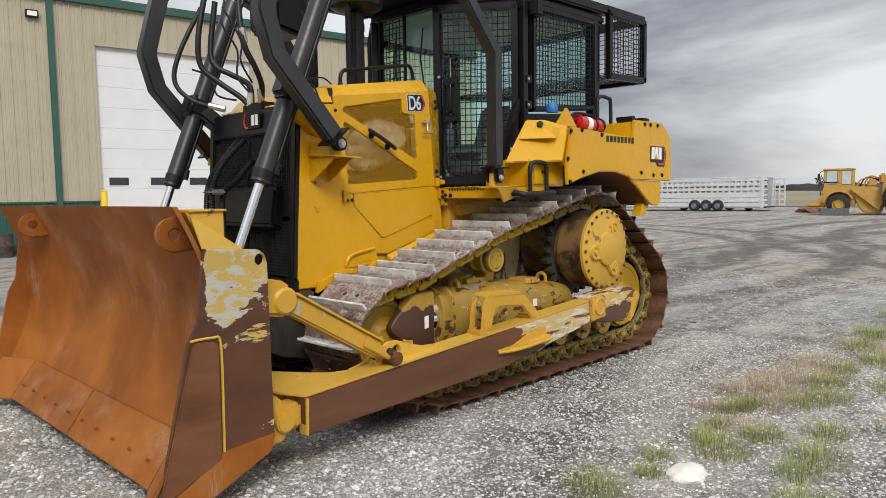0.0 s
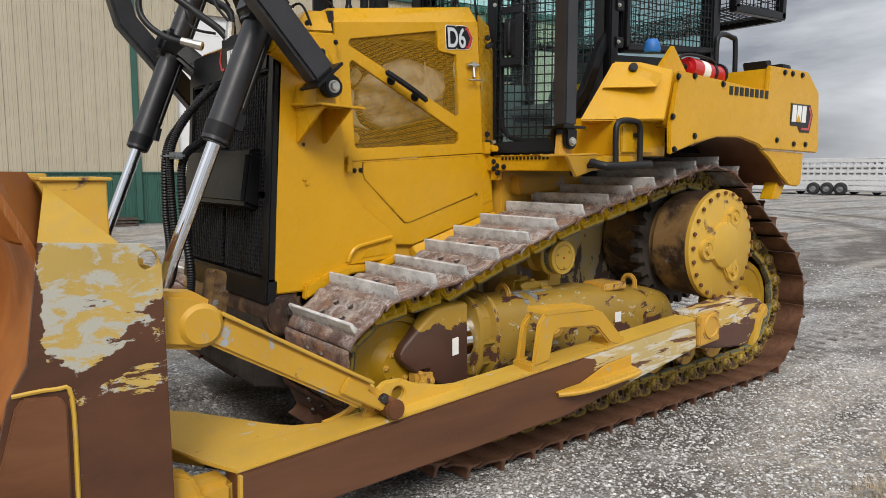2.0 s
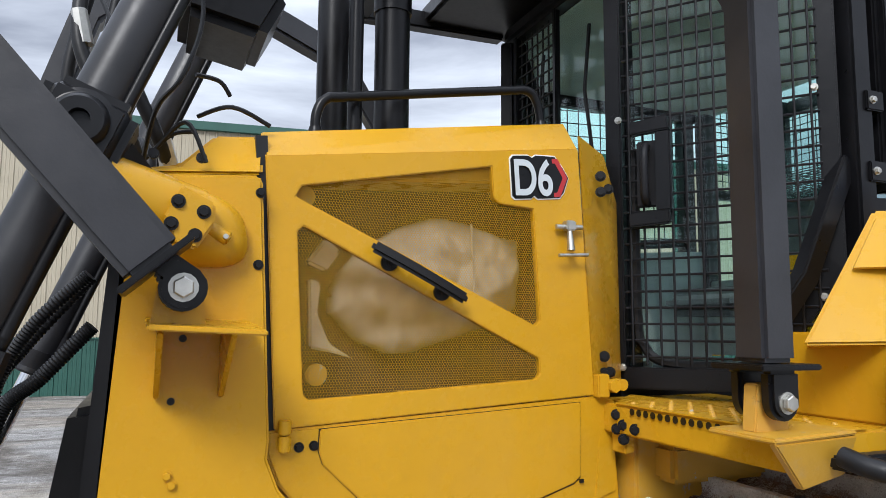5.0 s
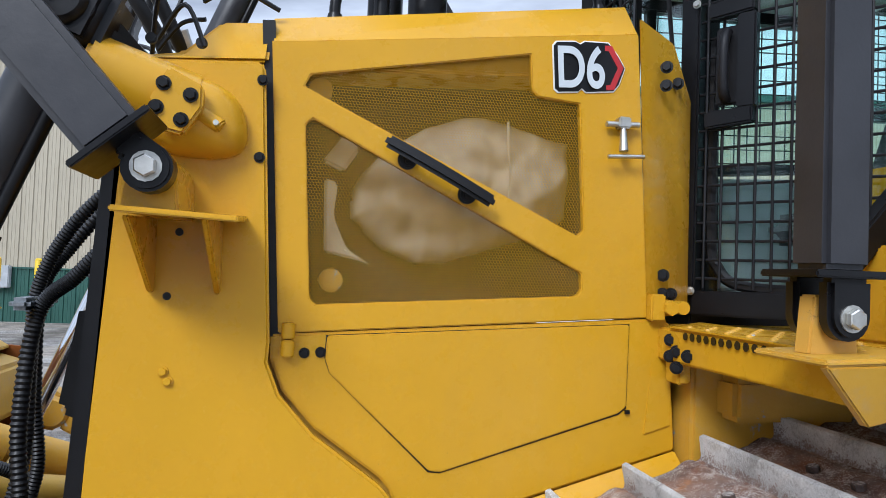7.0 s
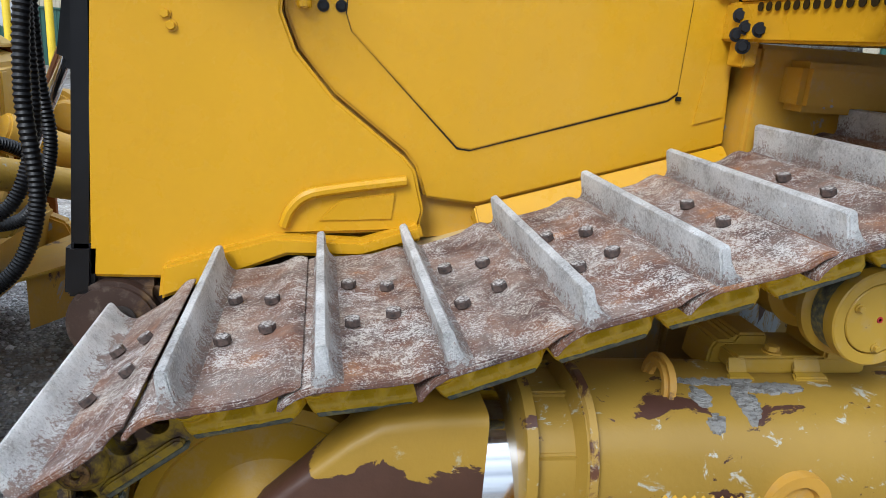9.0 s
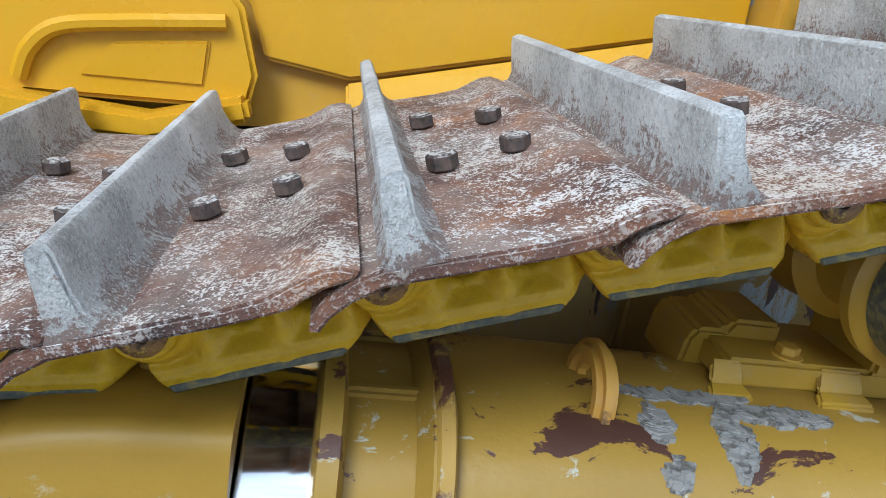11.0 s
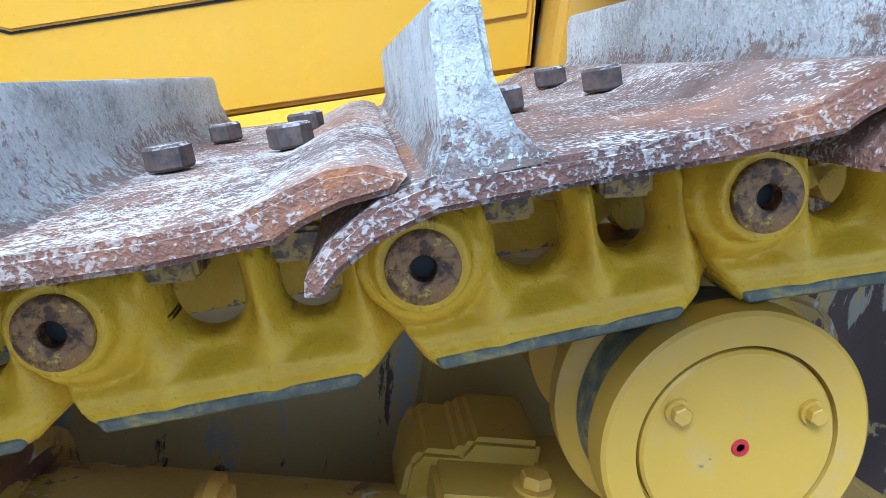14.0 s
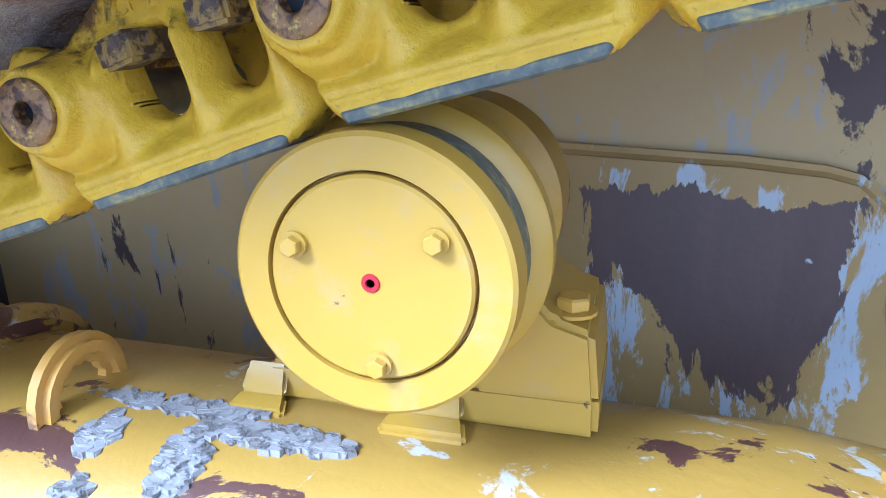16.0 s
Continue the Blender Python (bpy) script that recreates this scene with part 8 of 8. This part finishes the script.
for x0, x1 in ((-0.86, -0.15), (0.20, 0.82)):
    for y in (-0.77, 0.77):
        part("pane", box(x0, x1, y - 0.01, y + 0.01, 2.40, 3.40), M_CABGL, cab)
part("cab_rail", box(-1.05, 0.0, -0.86, -0.80, 2.52, 2.60, 0.01), M_BLACKD, cab)
part("cab_seat", box(0.2, 0.7, -0.3, 0.3, 2.2, 2.8, 0.05), M_BLACKD, scr_)
part("mirror", box(-1.50, -1.34, -1.05, -0.95, 2.75, 3.25, 0.02), M_BLACKD, scr_)
part("mirror_arm", tube([(-1.42, -1.0, 3.2), (-1.25, -0.9, 3.42), (-1.0, -0.85, 3.5)], 0.03, 6), M_BLACKD, scr_)
part("gooseneck", prism([(0.75, 2.20), (0.80, 1.75), (1.45, 0.45), (1.75, 0.12), (2.9, 0.10), (3.15, 0.9), (3.05, 1.9), (2.4, 2.2)], -0.95, 0.95, 0.08), M_OLDY, scr_)
part("apron_arm", solid([(0.75, -1.2, 2.0), (1.1, -1.2, 2.15), (2.9, -1.2, 0.75), (2.7, -1.2, 0.35)], (0, 0.2, 0), 0.02), M_OLDY, scr_)
part("bowl", prism([(3.3, 0.35), (3.4, 2.3), (7.6, 2.45), (7.9, 0.6)], -1.1, 1.1, 0.05), M_OLDY, scr_)
part("draft_arm", prism([(2.9, 2.35), (3.3, 3.0), (5.2, 3.1), (6.6, 2.5), (6.5, 2.2), (5.0, 2.65), (3.6, 2.55), (3.2, 1.4), (2.9, 1.4)], -1.45, -1.1, 0.03), M_OLDY, scr_)
part("rear_engine", box(6.6, 8.6, -0.9, 0.9, 1.6, 2.7, 0.1), M_OLDY, scr_)
for k in range(6):
    part("hose", tube(smooth_path([(1.2 + 0.22 * k, -0.5 + 0.12 * k, 2.2), (1.5 + 0.28 * k, -0.5 + 0.12 * k, 2.75 + 0.12 * (k % 3)), (2.1 + 0.3 * k, -0.3 + 0.1 * k, 2.8), (2.6 + 0.3 * k, 0, 2.4)], 6), 0.055), M_BLACKD if k % 2 else M_OLDY, scr_)
for x0, x1, z0, z1 in ((1.9, 2.6, 2.15, 2.75), (2.7, 3.2, 2.4, 3.2), (3.3, 3.9, 2.6, 3.55), (4.1, 4.7, 2.6, 3.35), (5.0, 5.8, 2.5, 3.2)):
    part("hydraulic_block", box(x0, x1, -0.5, 0.5, z0, z1, 0.12), M_OLDY, scr_)
part("tool_box", box(-1.2, 0.75, -2.35, -1.95, 0.0, 0.55, 0.03), simple("dark_grey_steel_box", (0.10, 0.11, 0.115), 0.6, vary=0.3, scale=6), scr_)

dirt = thing("dirt_pile", Matrix.Translation((42.5, 9.6, -0.05)), "low pile of reddish brown dirt", "dirt pile")
b = bmesh.new()
bmesh.ops.create_icosphere(b, subdivisions=4, radius=1)
for v in b.verts:
    n = noise.noise(v.co * 2.5) * 0.3 + noise.noise(v.co * 7) * 0.12
    v.co = Vector((v.co.x * 1.2, v.co.y * 1.35, v.co.z * 0.45)) * (1 + n)
part("heap", b, simple("reddish_dirt", (0.16, 0.085, 0.05), 0.95, vary=0.35, scale=3, bump=0.6, bscale=8), dirt)

# ---- distance ----
M_FIELD = simple("winter_field", (0.20, 0.175, 0.11), 0.95, vary=0.25, scale=0.03)
M_WOODS = simple("far_bare_woods", (0.085, 0.075, 0.078), 0.95, vary=0.35, scale=0.05)
b = bmesh.new()
rng = random.Random(5)
n = 220
prev = None
for k in range(n + 1):
    a = radians(-20 + 130 * k / n)
    r = 300 + 25 * math.sin(k * 0.3)
    h = 1.2 + 0.9 * noise.noise(Vector((k * 0.12, 0, 0))) + rng.uniform(0, 0.8) + 1.0
    cur = [b.verts.new((r * math.cos(a), r * math.sin(a), 0)), b.verts.new((r * math.cos(a), r * math.sin(a), h)), b.verts.new(((r + 20) * math.cos(a), (r + 20) * math.sin(a), h * 0.9))]
    if prev:
        b.faces.new((prev[0], cur[0], cur[1], prev[1]))
        b.faces.new((prev[1], cur[1], cur[2], prev[2]))
    prev = cur
tagged(part("backdrop", b, M_WOODS, None, smooth=0), "far line of bare winter woods at the horizon", "woods", kind="structure")
fld = bmesh.new()
bmesh.ops.create_grid(fld, x_segments=1, y_segments=1, size=1)
for v in fld.verts:
    v.co = (160 + v.co.x * 105, 20 + v.co.y * 230, 0.03)
tagged(part("field", fld, M_FIELD, None, smooth=0), "brown and green winter field beyond the yard", "field", kind="structure")


def bare_tree(x, y, h, seed):
    rg = random.Random(seed)
    ob = thing("bare_tree", Matrix.Translation((x, y, 0)), "leafless grey winter tree at the field edge", "tree", "bare trees")
    part("trunk", cyl((0, 0, -0.2), (0.1, 0.05, h * 0.6), 0.16, 0.07, seg=8), M_WOODS, ob)
    crown = None
    for k in range(26):
        z = h * rg.uniform(0.25, 0.6)
        a, l = rg.uniform(0, 6.28), h * rg.uniform(0.2, 0.42)
        p = Vector((0.1 * z / h, 0.05, z))
        q1 = p + Vector((math.cos(a) * l * 0.4, math.sin(a) * l * 0.4, l * 0.55))
        q2 = q1 + Vector((math.cos(a + 0.5) * l * 0.25, math.sin(a + 0.5) * l * 0.25, l * 0.4))
        crown = tube([p, q1, q2], 0.035, 4, crown, cap=False)
        for j in range(3):
            a2 = a + rg.uniform(-1.2, 1.2)
            crown = tube([q1, q1 + Vector((math.cos(a2) * l * 0.3, math.sin(a2) * l * 0.3, l * 0.3))], 0.018, 4, crown, cap=False)
    part("crown", crown, M_WOODS, ob)


for k, (x, y, h) in enumerate(((122, 34.0, 3.6), (126, 33.2, 3.0), (124, 31.4, 2.6))):
    bare_tree(x, y, h, k)

# ---- gravel, rock and grass ----
M_STONE, tS, bS = mat_new("limestone_gravel")
ri = tS.nodes.new("ShaderNodeNewGeometry")
tS.links.new(nramp(tS, ri.outputs["Random Per Island"], ((0.0, (0.19, 0.185, 0.178)), (0.4, (0.35, 0.34, 0.325)), (0.8, (0.48, 0.47, 0.455)), (1.0, (0.72, 0.71, 0.69)))), bS.inputs["Base Color"])
bS.inputs["Roughness"].default_value = 0.9


def stones(n, rng, area, smin, smax):
    """Angular stones strewn over area(rng), as one mesh."""
    base = [Vector(p).normalized() for p in ((1, 0, 0), (-1, 0, 0), (0, 1, 0), (0, -1, 0), (0, 0, 1), (0.6, 0.6, 0.5), (-0.6, 0.5, 0.5), (-0.5, -0.7, 0.5), (0.6, -0.5, 0.55))]
    tri = [(4, 5, 6), (4, 6, 7), (4, 7, 8), (4, 8, 5), (5, 0, 2), (5, 2, 6), (6, 2, 1), (6, 1, 7), (7, 1, 3), (7, 3, 8), (8, 3, 0), (8, 0, 5)]
    verts, faces = [], []
    for _ in range(n):
        x, y = area(rng)
        s = smin + (smax - smin) * rng.random() ** 2.2
        a = rng.uniform(0, 6.28)
        ca, sa = math.cos(a), math.sin(a)
        kx, ky, kz = rng.uniform(0.8, 1.3), rng.uniform(0.6, 1.0), rng.uniform(0.45, 0.85)
        o = len(verts)
        for p in base:
            j = 1 + rng.uniform(-0.22, 0.22)
            px, py, pz = p.x * kx * s * j, p.y * ky * s * j, p.z * kz * s * j
            verts.append((x + ca * px - sa * py, y + sa * px + ca * py, pz))
        faces += [(o + i, o + j2, o + k2) for i, j2, k2 in tri]
    me = bpy.data.meshes.new("gravel")
    me.from_pydata(verts, [], faces)
    me.materials.append(M_STONE)
    return me


rng = random.Random(11)


def near_area(r):
    return r.uniform(-4.4, 3.2), -1.2 - 3.0 * r.random()


def mid_area(r):
    return r.uniform(-4.4, 9.0), r.uniform(-5.0, 4.0)


def front_area(r):
    return r.uniform(-3.9, -1.3), r.uniform(-2.0, 2.0)


tagged(new("gravel", stones(64000, rng, near_area, 0.004, 0.0135)), "loose grey limestone gravel beside the track", "gravel", kind="stuff")
tagged(new("gravel", stones(52000, rng, mid_area, 0.004, 0.014)), "loose grey limestone gravel of the yard", "gravel", kind="stuff")
tagged(new("gravel", stones(9000, rng, front_area, 0.007, 0.022)), "loose grey gravel under the blade", "gravel", kind="stuff")

rock = thing("rock", Matrix.Translation((-0.62, -2.96, 0)), "white flat limestone rock lying in the gravel", "rock")
b = bmesh.new()
bmesh.ops.create_icosphere(b, subdivisions=3, radius=1)
for v in b.verts:
    n = noise.noise(v.co * 1.8) * 0.25 + noise.noise(v.co * 5) * 0.08
    c = v.co * (1 + n)
    v.co = (c.x * 0.13, c.y * 0.10, max(-0.3, c.z) * 0.055)
part("stone", b, simple("white_limestone", (0.66, 0.64, 0.58), 0.9, vary=0.12, scale=20, bump=0.3), rock)


def grass_mat(name, c0, c1):
    m, t, bb = mat_new(name)
    g_ = t.nodes.new("ShaderNodeNewGeometry")
    t.links.new(nramp(t, g_.outputs["Random Per Island"], ((0.0, c0), (1.0, c1))), bb.inputs["Base Color"])
    bb.inputs["Roughness"].default_value = 0.7
    return m


M_GRASS = grass_mat("green_grass", (0.11, 0.15, 0.03), (0.36, 0.38, 0.12))
M_DRY = grass_mat("dry_grass", (0.26, 0.18, 0.11), (0.52, 0.42, 0.29))


def tuft(x, y, r, h, n, seed, mat, label):
    rg = random.Random(seed)
    vs, fs = [], []
    for _ in range(n):
        a, rr = rg.uniform(0, 6.28), r * math.sqrt(rg.random())
        px, py = rr * math.cos(a), rr * math.sin(a)
        l, lean, w = h * rg.uniform(0.5, 1.1), rg.uniform(0.15, 0.9), rg.uniform(0.0012, 0.0026)
        da = a + rg.uniform(-0.9, 0.9)
        dx, dy, nx, ny = math.cos(da), math.sin(da), -math.sin(da), math.cos(da)
        o = len(vs)
        for k in range(4):
            u = k / 3
            cx, cy, cz = px + dx * lean * l * u * u, py + dy * lean * l * u * u, l * (u - 0.35 * lean * u * u)
            ww = w * (1 - u * 0.92)
            vs += [(cx - nx * ww, cy - ny * ww, cz), (cx + nx * ww, cy + ny * ww, cz)]
        fs += [(o + 2 * k, o + 2 * k + 1, o + 2 * k + 3, o + 2 * k + 2) for k in range(3)]
    me = bpy.data.meshes.new("grass")
    me.from_pydata(vs, [], fs)
    me.materials.append(mat)
    ob = new("grass", me)
    ob.location = (x, y, 0)
    tagged(ob, label, "grass", kind="stuff")


spots = [(-1.15, -2.72, 0.16, 0.15), (-0.75, -2.80, 0.08, 0.08), (-0.50, -2.72, 0.09, 0.08), (-0.18, -2.95, 0.17, 0.15), (-0.02, -2.80, 0.10, 0.10), (0.22, -3.05, 0.13, 0.12), (0.25, -2.72, 0.09, 0.09), (0.05, -3.40, 0.18, 0.14),
         (-0.25, -3.40, 0.13, 0.12), (0.55, -3.30, 0.15, 0.12), (0.62, -2.66, 0.10, 0.10), (0.78, -2.72, 0.12, 0.12), (1.1, -3.0, 0.14, 0.11), (1.35, -3.10, 0.16, 0.12), (1.75, -2.95, 0.16, 0.14), (2.3, -2.9, 0.14, 0.13), (2.75, -3.10, 0.2, 0.16),
         (3.4, -2.75, 0.18, 0.14), (4.1, -2.7, 0.2, 0.15), (4.7, -2.9, 0.22, 0.16), (5.5, -2.6, 0.2, 0.15), (1.9, -3.4, 0.2, 0.14), (2.6, -3.7, 0.25, 0.16), (0.9, -3.7, 0.2, 0.14), (-0.6, -3.55, 0.15, 0.12), (3.6, -3.6, 0.3, 0.16)]
for k, (x, y, r, h) in enumerate(spots):
    tuft(x, y, r, h, int(1700 * r), k, M_GRASS, "tuft of green grass growing in the gravel")
for k, (x, y, r, h) in enumerate(((1.15, -2.62, 0.28, 0.13), (1.55, -2.72, 0.32, 0.12), (2.0, -2.75, 0.3, 0.10), (0.6, -2.55, 0.15, 0.08), (0.95, -2.85, 0.22, 0.08), (2.5, -2.65, 0.3, 0.09), (0.35, -2.9, 0.2, 0.07), (3.2, -3.0, 0.4, 0.1))):
    tuft(x, y, r, h, int(1800 * r), 100 + k, M_DRY, "patch of dry brown grass in the gravel")


# grouser prints pressed into the yard behind the tracks
pr = None
rg = random.Random(21)
for row in (-0.95, 0.95):
    for k in range(34):
        x = 2.6 + k * 0.205
        y = row - 0.012 * (x - 2.6) ** 2
        w = 0.25 + rg.uniform(-0.07, 0.04)
        for j in range(5):
            if rg.random() < 0.22:
                continue
            y0, y1 = y - w + 2 * w * j / 5, y - w + 2 * w * (j + 1) / 5 + rg.uniform(-0.03, 0.02)
            e, hgt = x + rg.uniform(-0.016, 0.016), rg.uniform(0.006, 0.020)
            pr = solid([(e - 0.030, y0, -0.004), (e + 0.026, y0 + 0.01, -0.004), (e + 0.030, y1, -0.004), (e - 0.026, y1 - 0.01, -0.004)], (0.006, 0, hgt), 0.008, bm=pr)
# soil toned darker than the yard so the prints show
tagged(part("track_print", pr, simple("pressed_soil", (0.18, 0.165, 0.15), 0.95, vary=0.45, scale=9, bump=0.6, bscale=60)), "rows of grouser prints in darker toned yard soil", "track print", kind="stuff")
